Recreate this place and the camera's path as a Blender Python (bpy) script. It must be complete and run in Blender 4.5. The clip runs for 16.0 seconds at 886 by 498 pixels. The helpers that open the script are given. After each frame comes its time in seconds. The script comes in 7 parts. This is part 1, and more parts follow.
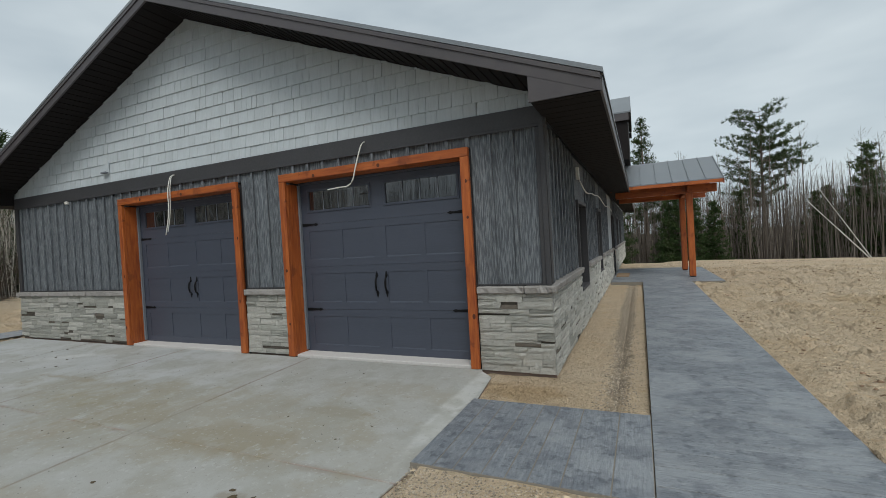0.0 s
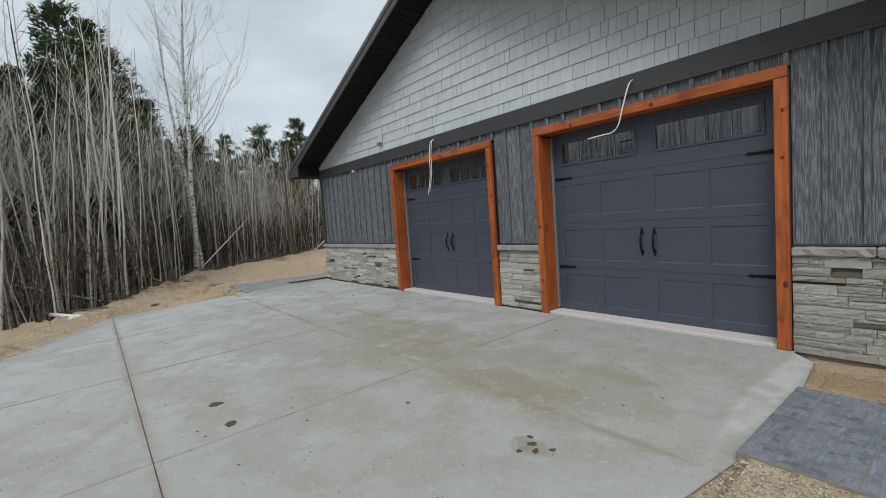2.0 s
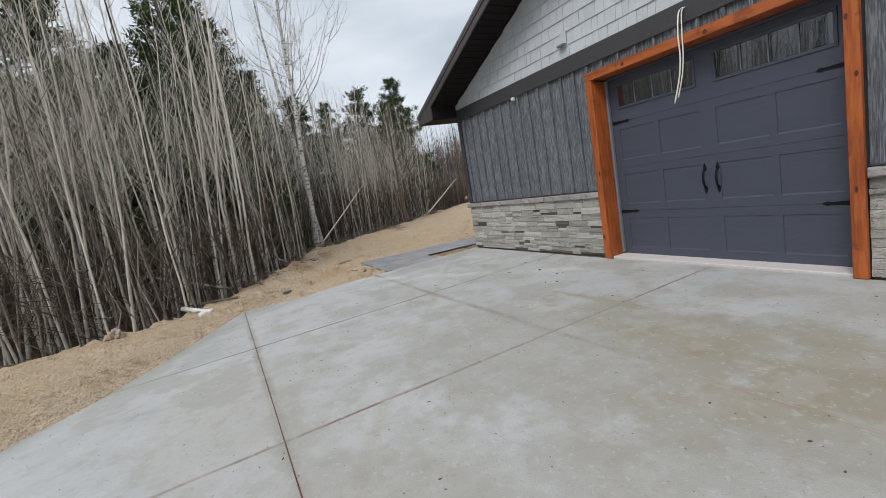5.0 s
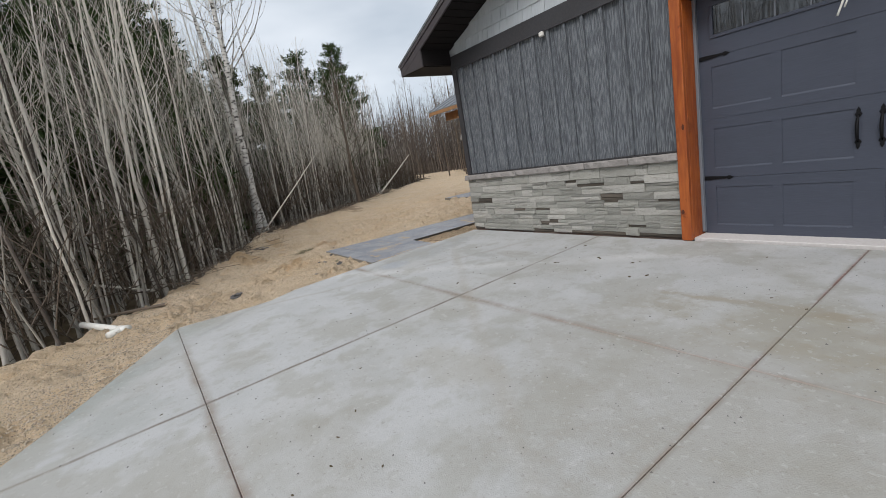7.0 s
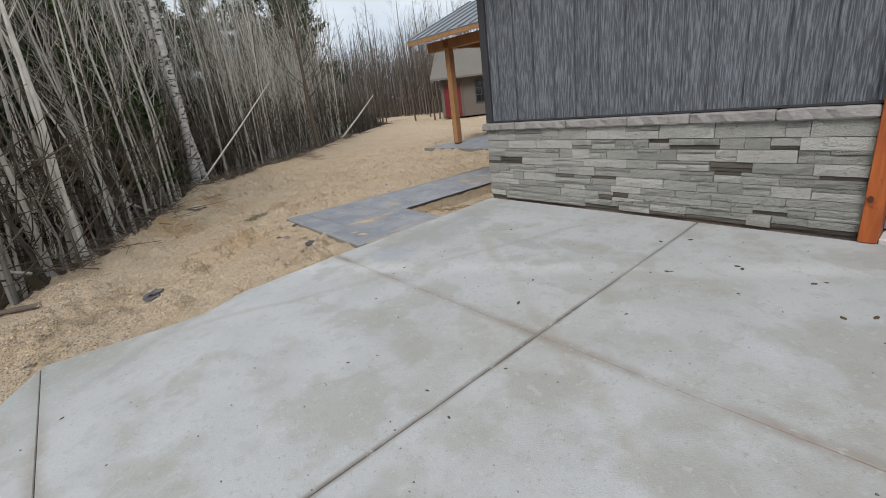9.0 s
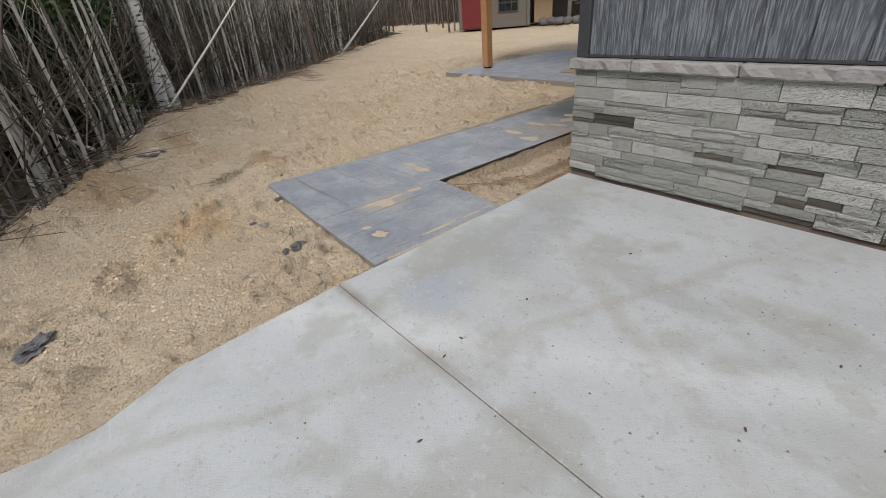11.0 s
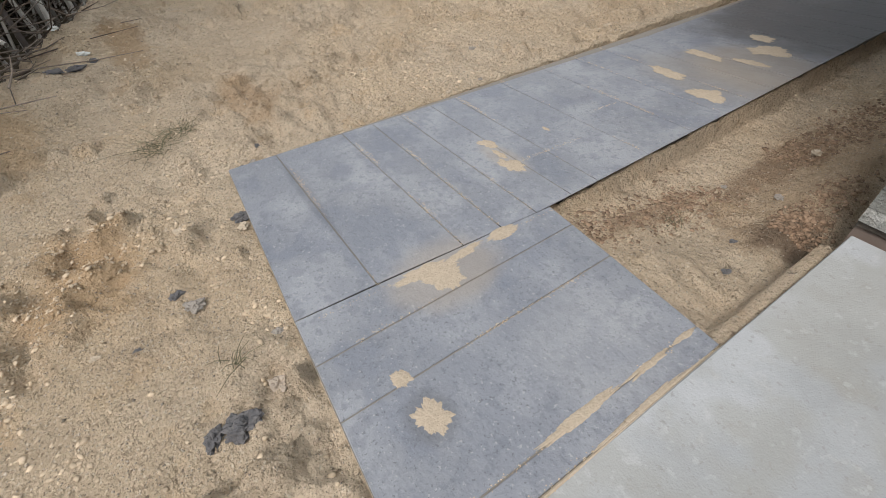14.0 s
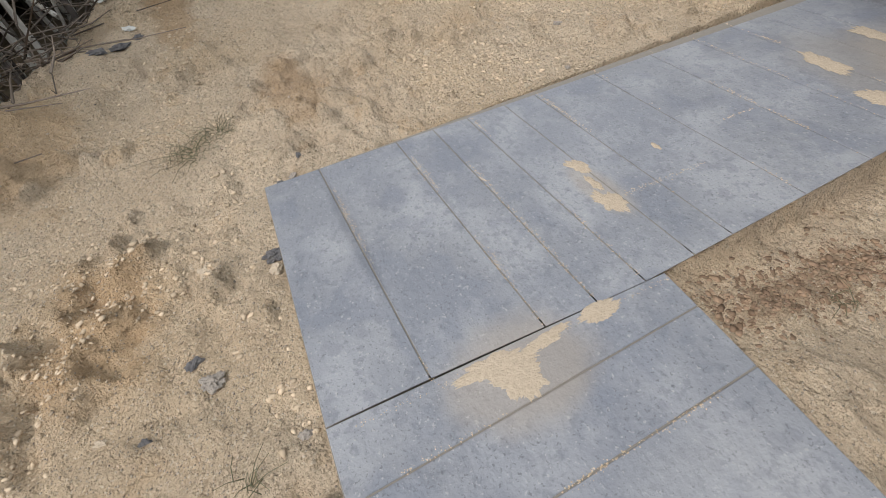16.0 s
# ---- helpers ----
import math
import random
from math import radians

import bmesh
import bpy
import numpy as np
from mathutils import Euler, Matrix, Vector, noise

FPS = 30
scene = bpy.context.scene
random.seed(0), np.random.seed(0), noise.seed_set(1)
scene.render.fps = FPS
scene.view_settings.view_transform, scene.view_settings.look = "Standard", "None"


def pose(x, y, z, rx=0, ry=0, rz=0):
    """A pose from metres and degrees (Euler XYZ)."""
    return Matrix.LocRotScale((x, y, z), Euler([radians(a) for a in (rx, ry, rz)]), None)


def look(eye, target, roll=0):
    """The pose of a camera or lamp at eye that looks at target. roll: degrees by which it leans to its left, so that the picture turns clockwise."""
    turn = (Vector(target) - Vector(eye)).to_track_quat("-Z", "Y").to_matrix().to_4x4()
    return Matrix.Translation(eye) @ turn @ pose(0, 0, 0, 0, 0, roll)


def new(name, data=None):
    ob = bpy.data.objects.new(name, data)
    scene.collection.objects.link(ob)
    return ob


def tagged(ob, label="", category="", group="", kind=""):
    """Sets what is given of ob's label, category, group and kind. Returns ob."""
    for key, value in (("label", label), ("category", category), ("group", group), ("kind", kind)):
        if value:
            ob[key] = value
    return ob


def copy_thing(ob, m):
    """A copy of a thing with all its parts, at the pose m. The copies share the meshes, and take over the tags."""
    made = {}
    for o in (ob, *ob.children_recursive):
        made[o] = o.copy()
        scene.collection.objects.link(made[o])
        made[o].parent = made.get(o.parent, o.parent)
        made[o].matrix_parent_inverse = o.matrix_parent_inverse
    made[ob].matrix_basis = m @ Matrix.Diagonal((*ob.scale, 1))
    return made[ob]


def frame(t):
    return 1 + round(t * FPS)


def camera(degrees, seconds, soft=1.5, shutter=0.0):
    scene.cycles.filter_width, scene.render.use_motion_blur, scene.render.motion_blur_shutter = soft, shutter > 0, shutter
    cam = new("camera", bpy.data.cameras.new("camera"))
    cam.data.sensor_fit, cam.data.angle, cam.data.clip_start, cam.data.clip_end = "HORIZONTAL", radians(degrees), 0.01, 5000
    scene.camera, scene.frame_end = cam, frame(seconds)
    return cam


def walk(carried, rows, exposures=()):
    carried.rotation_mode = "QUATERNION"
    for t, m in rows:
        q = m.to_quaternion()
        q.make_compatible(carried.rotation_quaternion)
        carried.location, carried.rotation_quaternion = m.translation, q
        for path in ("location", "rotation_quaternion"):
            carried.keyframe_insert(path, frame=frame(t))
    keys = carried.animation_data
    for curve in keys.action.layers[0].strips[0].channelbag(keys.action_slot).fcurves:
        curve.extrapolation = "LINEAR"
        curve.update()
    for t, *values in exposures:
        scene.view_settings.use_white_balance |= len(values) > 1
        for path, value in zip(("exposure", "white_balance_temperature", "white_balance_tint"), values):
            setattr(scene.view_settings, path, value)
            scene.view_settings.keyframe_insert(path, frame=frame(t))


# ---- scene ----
cam = camera(90.3, 16.0, soft=0.85)
PATH = [
    (0, (0.898, -4.824, 1.489), (0.08, -2.999, 1.462), -3.3),
    (0.5, (0.922, -4.826, 1.489), (0.073, -3.015, 1.478), -3.1),
    (1, (0.889, -4.823, 1.489), (-0.186, -3.136, 1.49), -2.6),
    (1.5, (0.722, -4.794, 1.484), (-0.642, -3.332, 1.437), -2.9),
    (2, (0.294, -4.959, 1.444), (-1.269, -3.719, 1.303), -4.0),
    (2.5, (-0.194, -4.944, 1.408), (-1.887, -3.908, 1.169), -6.9),
    (3, (-0.745, -4.938, 1.4), (-2.537, -4.074, 1.193), -8.5),
    (3.2, (-0.956, -4.954, 1.385), (-2.786, -4.169, 1.191), -9.5),
    (5.5, (-3.391, -4.854, 1.362), (-5.138, -3.929, 1.057), -9.5),
    (6, (-3.91, -4.902, 1.332), (-5.615, -3.912, 0.995), -9.4),
    (6.5, (-4.444, -4.894, 1.305), (-6.108, -3.844, 0.947), -9.7),
    (7, (-5.003, -4.853, 1.314), (-6.634, -3.766, 0.919), -9.7),
    (7.5, (-5.519, -4.788, 1.348), (-7.106, -3.669, 0.87), -8.8),
    (8, (-6.083, -4.582, 1.357), (-7.615, -3.422, 0.802), -7.5),
    (8.5, (-6.615, -4.442, 1.335), (-8.108, -3.256, 0.73), -6.8),
    (9, (-7.054, -4.226, 1.349), (-8.531, -3.043, 0.701), -7.1),
    (9.5, (-7.536, -4.026, 1.384), (-8.985, -2.865, 0.641), -6.5),
    (9.7, (-7.73, -3.984, 1.421), (-9.147, -2.83, 0.609), -5.6),
    (11.8, (-9.451, -2.785, 1.424), (-10.844, -1.767, 0.414), -5.0),
    (12, (-9.592, -2.702, 1.413), (-10.991, -1.704, 0.39), -5.0),
    (12.5, (-9.981, -2.535, 1.371), (-11.377, -1.579, 0.305), -4.7),
    (13, (-10.309, -2.349, 1.319), (-11.686, -1.451, 0.18), -4.7),
    (13.5, (-10.638, -2.171, 1.316), (-11.953, -1.347, 0.053), -4.2),
    (14, (-10.921, -2.094, 1.293), (-12.157, -1.348, -0.091), -4.3),
    (14.5, (-11.06, -1.962, 1.277), (-12.261, -1.298, -0.178), -6.1),
    (15, (-11.127, -1.879, 1.285), (-12.346, -1.299, -0.191), -8.5),
    (15.5, (-11.22, -1.802, 1.285), (-12.458, -1.288, -0.198), -9.1),
    (16, (-11.491, -1.822, 1.266), (-12.734, -1.362, -0.231), -9.2),
]
walk(cam, [(t, look(eye, target, roll)) for t, eye, target, roll in PATH],
     [(0.0, 0.06, 6400, 6), (1.5, 0.15, 6400, 8), (3.0, 0.34, 6450, 10), (6.0, 0.41, 6500, 13), (9.0, 0.48, 6450, 12), (12.0, 0.62, 6500, 13), (16.0, 0.76, 6500, 13)])

# ---- world, sun ----
world = bpy.data.worlds.new("overcast_sky")
scene.world = world
world.use_nodes = True
wn, wl = world.node_tree.nodes, world.node_tree.links
wn.clear()
SUN_EL, SUN_AZ = radians(46), radians(152)
sky = wn.new("ShaderNodeTexSky")
sky.sky_type, sky.sun_disc, sky.sun_elevation, sky.sun_rotation = "NISHITA", False, SUN_EL, SUN_AZ
wc = wn.new("ShaderNodeTexCoord")
wm = wn.new("ShaderNodeMapping")
wm.inputs["Scale"].default_value = (1.0, 1.0, 3.2)
wnoise = wn.new("ShaderNodeTexNoise")
wnoise.inputs["Scale"].default_value, wnoise.inputs["Detail"].default_value, wnoise.inputs["Roughness"].default_value = 2.2, 4, 0.5
wramp = wn.new("ShaderNodeValToRGB")
wramp.color_ramp.elements[0].position, wramp.color_ramp.elements[0].color = 0.32, (5.2, 5.9, 6.5, 1)
wramp.color_ramp.elements[1].position, wramp.color_ramp.elements[1].color = 0.68, (7.9, 8.5, 8.9, 1)
wmix = wn.new("ShaderNodeMix")
wmix.data_type = "RGBA"
wmix.inputs[0].default_value = 0.88
wbg = wn.new("ShaderNodeBackground")
wbg.inputs["Strength"].default_value = 0.085
wo = wn.new("ShaderNodeOutputWorld")
wl.new(wc.outputs["Generated"], wm.inputs["Vector"])
wl.new(wm.outputs[0], wnoise.inputs["Vector"])
wl.new(wnoise.outputs["Fac"], wramp.inputs[0])
wl.new(sky.outputs[0], wmix.inputs[6])
wl.new(wramp.outputs[0], wmix.inputs[7])
wl.new(wmix.outputs[2], wbg.inputs["Color"])
wl.new(wbg.outputs[0], wo.inputs["Surface"])
sun = new("sun", bpy.data.lights.new("sun", "SUN"))
sun.data.energy, sun.data.angle, sun.data.color = 1.5, radians(25), (1.0, 0.97, 0.93)
sun.matrix_world = look((8 * math.sin(SUN_AZ), 8 * math.cos(SUN_AZ), 9), (0, 0, 0))


# ---- materials ----
def mat(name, base, rough=0.7, metal=0.0, fine=None, broad=None, bump=0.0, bump_scale=60.0, stretch=(1, 1, 1),
        fine_scale=40.0, broad_scale=1.2, fine_mix=0.4, broad_mix=0.4, vary=0.0, spec=0.5, broad_edge=(0.42, 0.62), fine_edge=(0.4, 0.65), coords="Object"):
    """A surface: a base colour, two colours mixed in at a broad and a fine scale, relief, and a spread of brightness from thing to thing."""
    m = bpy.data.materials.new(name)
    m.use_nodes = True
    n, l = m.node_tree.nodes, m.node_tree.links
    p = n["Principled BSDF"]
    p.inputs["Roughness"].default_value, p.inputs["Metallic"].default_value = rough, metal
    p.inputs["Specular IOR Level"].default_value = spec
    tc, mp = n.new("ShaderNodeTexCoord"), n.new("ShaderNodeMapping")
    mp.inputs["Scale"].default_value = stretch
    oi = n.new("ShaderNodeObjectInfo")
    l.new(tc.outputs[coords], mp.inputs["Vector"])
    shift = n.new("ShaderNodeVectorMath")
    shift.operation = "ADD"
    mul = n.new("ShaderNodeMath")
    mul.operation = "MULTIPLY"
    mul.inputs[1].default_value = 37.0 if coords == "Object" and vary else 0.0
    l.new(oi.outputs["Random"], mul.inputs[0])
    l.new(mp.outputs[0], shift.inputs[0])
    l.new(mul.outputs[0], shift.inputs[1])
    last = n.new("ShaderNodeRGB").outputs[0]
    last.default_value = (*base, 1)

    def layer(last, col, scale, amount, edge, detail):
        t = n.new("ShaderNodeTexNoise")
        t.inputs["Scale"].default_value, t.inputs["Detail"].default_value = scale, detail
        l.new(shift.outputs[0], t.inputs["Vector"])
        r = n.new("ShaderNodeMapRange")
        r.inputs["From Min"].default_value, r.inputs["From Max"].default_value, r.inputs["To Max"].default_value = *edge, amount
        l.new(t.outputs["Fac"], r.inputs["Value"])
        x = n.new("ShaderNodeMix")
        x.data_type = "RGBA"
        l.new(r.outputs[0], x.inputs[0])
        l.new(last, x.inputs[6])
        x.inputs[7].default_value = (*col, 1)
        return x.outputs[2]

    if broad:
        last = layer(last, broad, broad_scale, broad_mix, broad_edge, 5)
    if fine:
        last = layer(last, fine, fine_scale, fine_mix, fine_edge, 4)
    if vary:
        h = n.new("ShaderNodeHueSaturation")
        r = n.new("ShaderNodeMapRange")
        r.inputs["To Min"].default_value, r.inputs["To Max"].default_value = 1 - vary, 1 + vary
        l.new(oi.outputs["Random"], r.inputs["Value"])
        l.new(r.outputs[0], h.inputs["Value"])
        l.new(last, h.inputs["Color"])
        last = h.outputs[0]
    l.new(last, p.inputs["Base Color"])
    if bump:
        t = n.new("ShaderNodeTexNoise")
        t.inputs["Scale"].default_value, t.inputs["Detail"].default_value = bump_scale, 6
        l.new(shift.outputs[0], t.inputs["Vector"])
        b = n.new("ShaderNodeBump")
        b.inputs["Strength"].default_value, b.inputs["Distance"].default_value = bump, 0.01
        l.new(t.outputs["Fac"], b.inputs["Height"])
        l.new(b.outputs[0], p.inputs["Normal"])
    return m


def island_vary(m, spread):
    """Lets each loose piece of a joined mesh differ a little in brightness."""
    n, l = m.node_tree.nodes, m.node_tree.links
    p = n["Principled BSDF"]
    src = p.inputs["Base Color"].links[0].from_socket
    g, r, h = n.new("ShaderNodeNewGeometry"), n.new("ShaderNodeMapRange"), n.new("ShaderNodeHueSaturation")
    r.inputs["To Min"].default_value, r.inputs["To Max"].default_value = 1 - spread, 1 + spread
    l.new(g.outputs["Random Per Island"], r.inputs["Value"])
    l.new(r.outputs[0], h.inputs["Value"])
    l.new(src, h.inputs["Color"])
    l.new(h.outputs[0], p.inputs["Base Color"])
    return m


def blotches(m, spots, warp=0.35, warp_scale=2.0):
    """Stains and soil patches with a shape of their own: (x, y, half width, half depth, colour, strength)."""
    n, l = m.node_tree.nodes, m.node_tree.links
    p = n["Principled BSDF"]
    src = p.inputs["Base Color"].links[0].from_socket
    tc, noi = n.new("ShaderNodeTexCoord"), n.new("ShaderNodeTexNoise")
    noi.inputs["Scale"].default_value, noi.inputs["Detail"].default_value, noi.inputs["Roughness"].default_value = warp_scale, 7, 0.65
    l.new(tc.outputs["Object"], noi.inputs["Vector"])
    for x, y, a, b_, col, k in spots:
        mp, ln, ad, r, mx = n.new("ShaderNodeMapping"), n.new("ShaderNodeVectorMath"), n.new("ShaderNodeMath"), n.new("ShaderNodeMapRange"), n.new("ShaderNodeMix")
        mp.vector_type = "TEXTURE"
        mp.inputs["Location"].default_value, mp.inputs["Scale"].default_value = (x, y, 0), (a, b_, 1000)
        l.new(tc.outputs["Object"], mp.inputs["Vector"])
        ln.operation = "LENGTH"
        l.new(mp.outputs[0], ln.inputs[0])
        ad.operation = "MULTIPLY_ADD"
        ad.inputs[1].default_value = warp * 4
        l.new(noi.outputs["Fac"], ad.inputs[0])
        l.new(ln.outputs["Value"], ad.inputs[2])
        r.interpolation_type = "SMOOTHSTEP"
        r.inputs["From Min"].default_value, r.inputs["From Max"].default_value, r.inputs["To Min"].default_value, r.inputs["To Max"].default_value = 0.55 + warp * 2, 1.1 + warp * 2, k, 0.0
        l.new(ad.outputs[0], r.inputs["Value"])
        mx.data_type = "RGBA"
        l.new(r.outputs[0], mx.inputs[0])
        l.new(src, mx.inputs[6])
        mx.inputs[7].default_value = (*col, 1)
        src = mx.outputs[2]
    l.new(src, p.inputs["Base Color"])


def specks(m, layers):
    """Grains, pits and, on sand, painted shadows between grains: (scale, threshold, colour, amount), over what is
    there.
    """
    n, l = m.node_tree.nodes, m.node_tree.links
    p = n["Principled BSDF"]
    src = p.inputs["Base Color"].links[0].from_socket
    tc = n.new("ShaderNodeTexCoord")
    for scale, edge, col, amount in layers:
        t, r, x = n.new("ShaderNodeTexNoise"), n.new("ShaderNodeMapRange"), n.new("ShaderNodeMix")
        t.inputs["Scale"].default_value, t.inputs["Detail"].default_value, t.inputs["Roughness"].default_value = scale, 3, 0.6
        l.new(tc.outputs["Object"], t.inputs["Vector"])
        r.inputs["From Min"].default_value, r.inputs["From Max"].default_value, r.inputs["To Max"].default_value = edge, edge + 0.07, amount
        l.new(t.outputs["Fac"], r.inputs["Value"])
        x.data_type = "RGBA"
        l.new(r.outputs[0], x.inputs[0])
        l.new(src, x.inputs[6])
        x.inputs[7].default_value = (*col, 1)
        src = x.outputs[2]
    l.new(src, p.inputs["Base Color"])


def relief(m, layers):
    """Stacks bumps: (scale, strength, depth in metres, stretch)."""
    n, l = m.node_tree.nodes, m.node_tree.links
    p = n["Principled BSDF"]
    tc = n.new("ShaderNodeTexCoord")
    last = p.inputs["Normal"].links[0].from_socket if p.inputs["Normal"].links else None
    for scale, strength, depth, stretch in layers:
        mp, t, b_ = n.new("ShaderNodeMapping"), n.new("ShaderNodeTexNoise"), n.new("ShaderNodeBump")
        mp.inputs["Scale"].default_value = stretch
        t.inputs["Scale"].default_value, t.inputs["Detail"].default_value, t.inputs["Roughness"].default_value = scale, 6, 0.62
        b_.inputs["Strength"].default_value, b_.inputs["Distance"].default_value = strength, depth
        l.new(tc.outputs["Object"], mp.inputs["Vector"])
        l.new(mp.outputs[0], t.inputs["Vector"])
        l.new(t.outputs["Fac"], b_.inputs["Height"])
        if last:
            l.new(last, b_.inputs["Normal"])
        last = b_.outputs[0]
    l.new(last, p.inputs["Normal"])


M_CONC = mat("broom_concrete", (0.425, 0.43, 0.425), 0.75, fine=(0.50, 0.505, 0.505), broad=(0.34, 0.325, 0.28), bump=0.2, bump_scale=150,
             broad_scale=0.55, fine_scale=2.3, fine_mix=0.5, broad_mix=0.6, broad_edge=(0.46, 0.66), fine_edge=(0.42, 0.62))
M_STAMP = mat("stamped_concrete_grey", (0.195, 0.212, 0.235), 0.5, fine=(0.37, 0.385, 0.40), broad=(0.25, 0.258, 0.268), bump=0.5, bump_scale=10,
              stretch=(1.5, 6, 1), broad_scale=0.6, fine_scale=6, fine_mix=0.42, fine_edge=(0.45, 0.68), vary=0.05)
M_STAMPY = mat("stamped_concrete_grey_crosswise", (0.195, 0.212, 0.235), 0.5, fine=(0.37, 0.385, 0.40), broad=(0.25, 0.258, 0.268), bump=0.5, bump_scale=10,
               stretch=(5, 1.8, 1), broad_scale=0.6, fine_scale=6, fine_mix=0.42, fine_edge=(0.45, 0.68), vary=0.05)
for m_, st_ in ((M_STAMP, (1, 8, 1)), (M_STAMPY, (8, 1, 1))):
    relief(m_, [(6, 0.9, 0.012, st_), (40, 0.5, 0.003, (1, 1, 1))])
    specks(m_, [(4, 0.52, (0.125, 0.135, 0.155), 0.55), (11, 0.55, (0.085, 0.095, 0.112), 0.6), (70, 0.58, (0.08, 0.085, 0.095), 0.6), (24, 0.62, (0.38, 0.39, 0.40), 0.3), (1.4, 0.52, (0.32, 0.335, 0.35), 0.5)])
M_STAMP_S = mat("stamped_concrete_smooth", (0.235, 0.245, 0.268), 0.5, fine=(0.36, 0.365, 0.375), broad=(0.28, 0.28, 0.275), bump=0.25, bump_scale=60,
                broad_scale=1.1, fine_scale=3.2, fine_mix=0.7, fine_edge=(0.44, 0.66))
specks(M_STAMP_S, [(2.2, 0.52, (0.185, 0.20, 0.235), 0.6), (6, 0.54, (0.33, 0.335, 0.35), 0.45), (12, 0.55, (0.16, 0.17, 0.195), 0.4), (28, 0.57, (0.17, 0.18, 0.20), 0.5), (90, 0.60, (0.11, 0.115, 0.125), 0.65), (60, 0.62, (0.44, 0.43, 0.42), 0.6)])
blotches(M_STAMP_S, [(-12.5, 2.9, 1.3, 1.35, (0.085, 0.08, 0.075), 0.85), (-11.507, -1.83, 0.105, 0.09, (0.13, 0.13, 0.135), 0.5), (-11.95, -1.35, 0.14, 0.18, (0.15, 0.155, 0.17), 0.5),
                     (-12.4, 1.1, 0.6, 0.4, (0.28, 0.25, 0.21), 0.5), (-11.4, -1.2, 0.3, 0.3, (0.35, 0.35, 0.35), 0.35), (-12.0, -1.42, 0.22, 0.30, (0.40, 0.34, 0.27), 0.5), (-12.55, -0.68, 0.22, 0.09, (0.40, 0.34, 0.27), 0.45), (-12.35, 1.45, 0.5, 0.45, (0.34, 0.28, 0.21), 0.5), (-12.9, -1.7, 0.5, 0.04, (0.12, 0.125, 0.14), 0.4)], 0.2, 3.5)
relief(M_STAMP_S, [(4, 0.7, 0.012, (1, 1, 1)), (22, 0.8, 0.006, (1, 1, 1)), (80, 0.7, 0.003, (1, 1, 1))])
M_SLABSIDE = mat("slab_base_dark", (0.25, 0.225, 0.19), 0.8, fine=(0.2, 0.17, 0.13), bump=0.4, bump_scale=40)
M_JOINT = mat("joint_filler_dirt", (0.21, 0.16, 0.13), 0.9, fine=(0.30, 0.17, 0.14), broad=(0.16, 0.145, 0.13), broad_scale=0.8, fine_scale=3, bump=0.3)
M_SAND = mat("sandy_soil", (0.72, 0.575, 0.41), 0.95, fine=(0.56, 0.43, 0.295), broad=(0.66, 0.49, 0.31), bump=0.7, bump_scale=70,
             broad_scale=0.9, fine_scale=5, fine_mix=0.4, broad_mix=0.55, spec=0.1)
relief(M_SAND, [(2.2, 0.6, 0.12, (1, 1, 1)), (5, 1.0, 0.15, (1, 1, 1)), (9, 0.8, 0.06, (1, 1, 1)), (17, 1.0, 0.07, (1, 1, 1)), (60, 1.0, 0.012, (1, 1, 1)), (140, 0.8, 0.004, (1, 1, 1))])
# The dark specks also paint in small shadows between grains and under clods.
specks(M_SAND, [(3.2, 0.60, (0.66, 0.46, 0.27), 0.4), (8, 0.62, (0.50, 0.36, 0.23), 0.35), (16, 0.62, (0.38, 0.28, 0.18), 0.45), (130, 0.57, (0.40, 0.30, 0.20), 0.45), (55, 0.60, (0.24, 0.18, 0.12), 0.75), (75, 0.59, (0.80, 0.70, 0.55), 0.6), (38, 0.66, (0.17, 0.135, 0.105), 0.7)])
blotches(M_SAND, [(-11.5, 0.9, 0.4, 1.2, (0.42, 0.29, 0.18), 0.6), (-13.0, -2.75, 0.5, 0.3, (0.55, 0.35, 0.18), 0.55), (-14.4, -1.6, 0.6, 0.2, (0.48, 0.30, 0.16), 0.5),
                  (-16.3, -2.2, 0.9, 0.2, (0.46, 0.29, 0.15), 0.55), (-14.6, -3.3, 0.8, 0.5, (0.55, 0.36, 0.19), 0.5), (-13.1, -1.6, 0.3, 0.5, (0.36, 0.32, 0.26), 0.4), (0.62, 4.5, 0.13, 6.5, (0.20, 0.165, 0.13), 0.85), (-11.80, -0.35, 0.10, 0.42, (0.30, 0.20, 0.125), 0.6), (-11.66, 0.75, 0.13, 0.8, (0.27, 0.18, 0.115), 0.6), (-11.3, 0.05, 0.16, 0.2, (0.16, 0.11, 0.075), 0.8),
                  (-22.5, 1.8, 2.0, 1.0, (0.22, 0.14, 0.09), 0.7), (5.5, 4.5, 1.6, 2.5, (0.45, 0.33, 0.19), 0.5), (-0.3, -0.5, 0.5, 0.3, (0.46, 0.30, 0.15), 0.5)], 0.5, 3.0)
M_SANDP = mat("loose_sand", (0.52, 0.425, 0.315), 0.95, fine=(0.36, 0.29, 0.21), bump=0.5, bump_scale=120, fine_scale=60, spec=0.1)
M_STONE = mat("ledgestone_grey", (0.46, 0.455, 0.41), 0.85, fine=(0.33, 0.335, 0.305), broad=(0.55, 0.54, 0.49), bump=0.9, bump_scale=22,
              stretch=(1, 1, 2.2), broad_scale=5, fine_scale=16, vary=0.18, spec=0.2)
M_STONE_D = mat("ledgestone_dark", (0.13, 0.12, 0.105), 0.8, fine=(0.24, 0.17, 0.10), broad=(0.08, 0.08, 0.085), bump=0.9, bump_scale=22,
                stretch=(1, 1, 2.2), broad_scale=6, fine_scale=18, vary=0.3, spec=0.2)
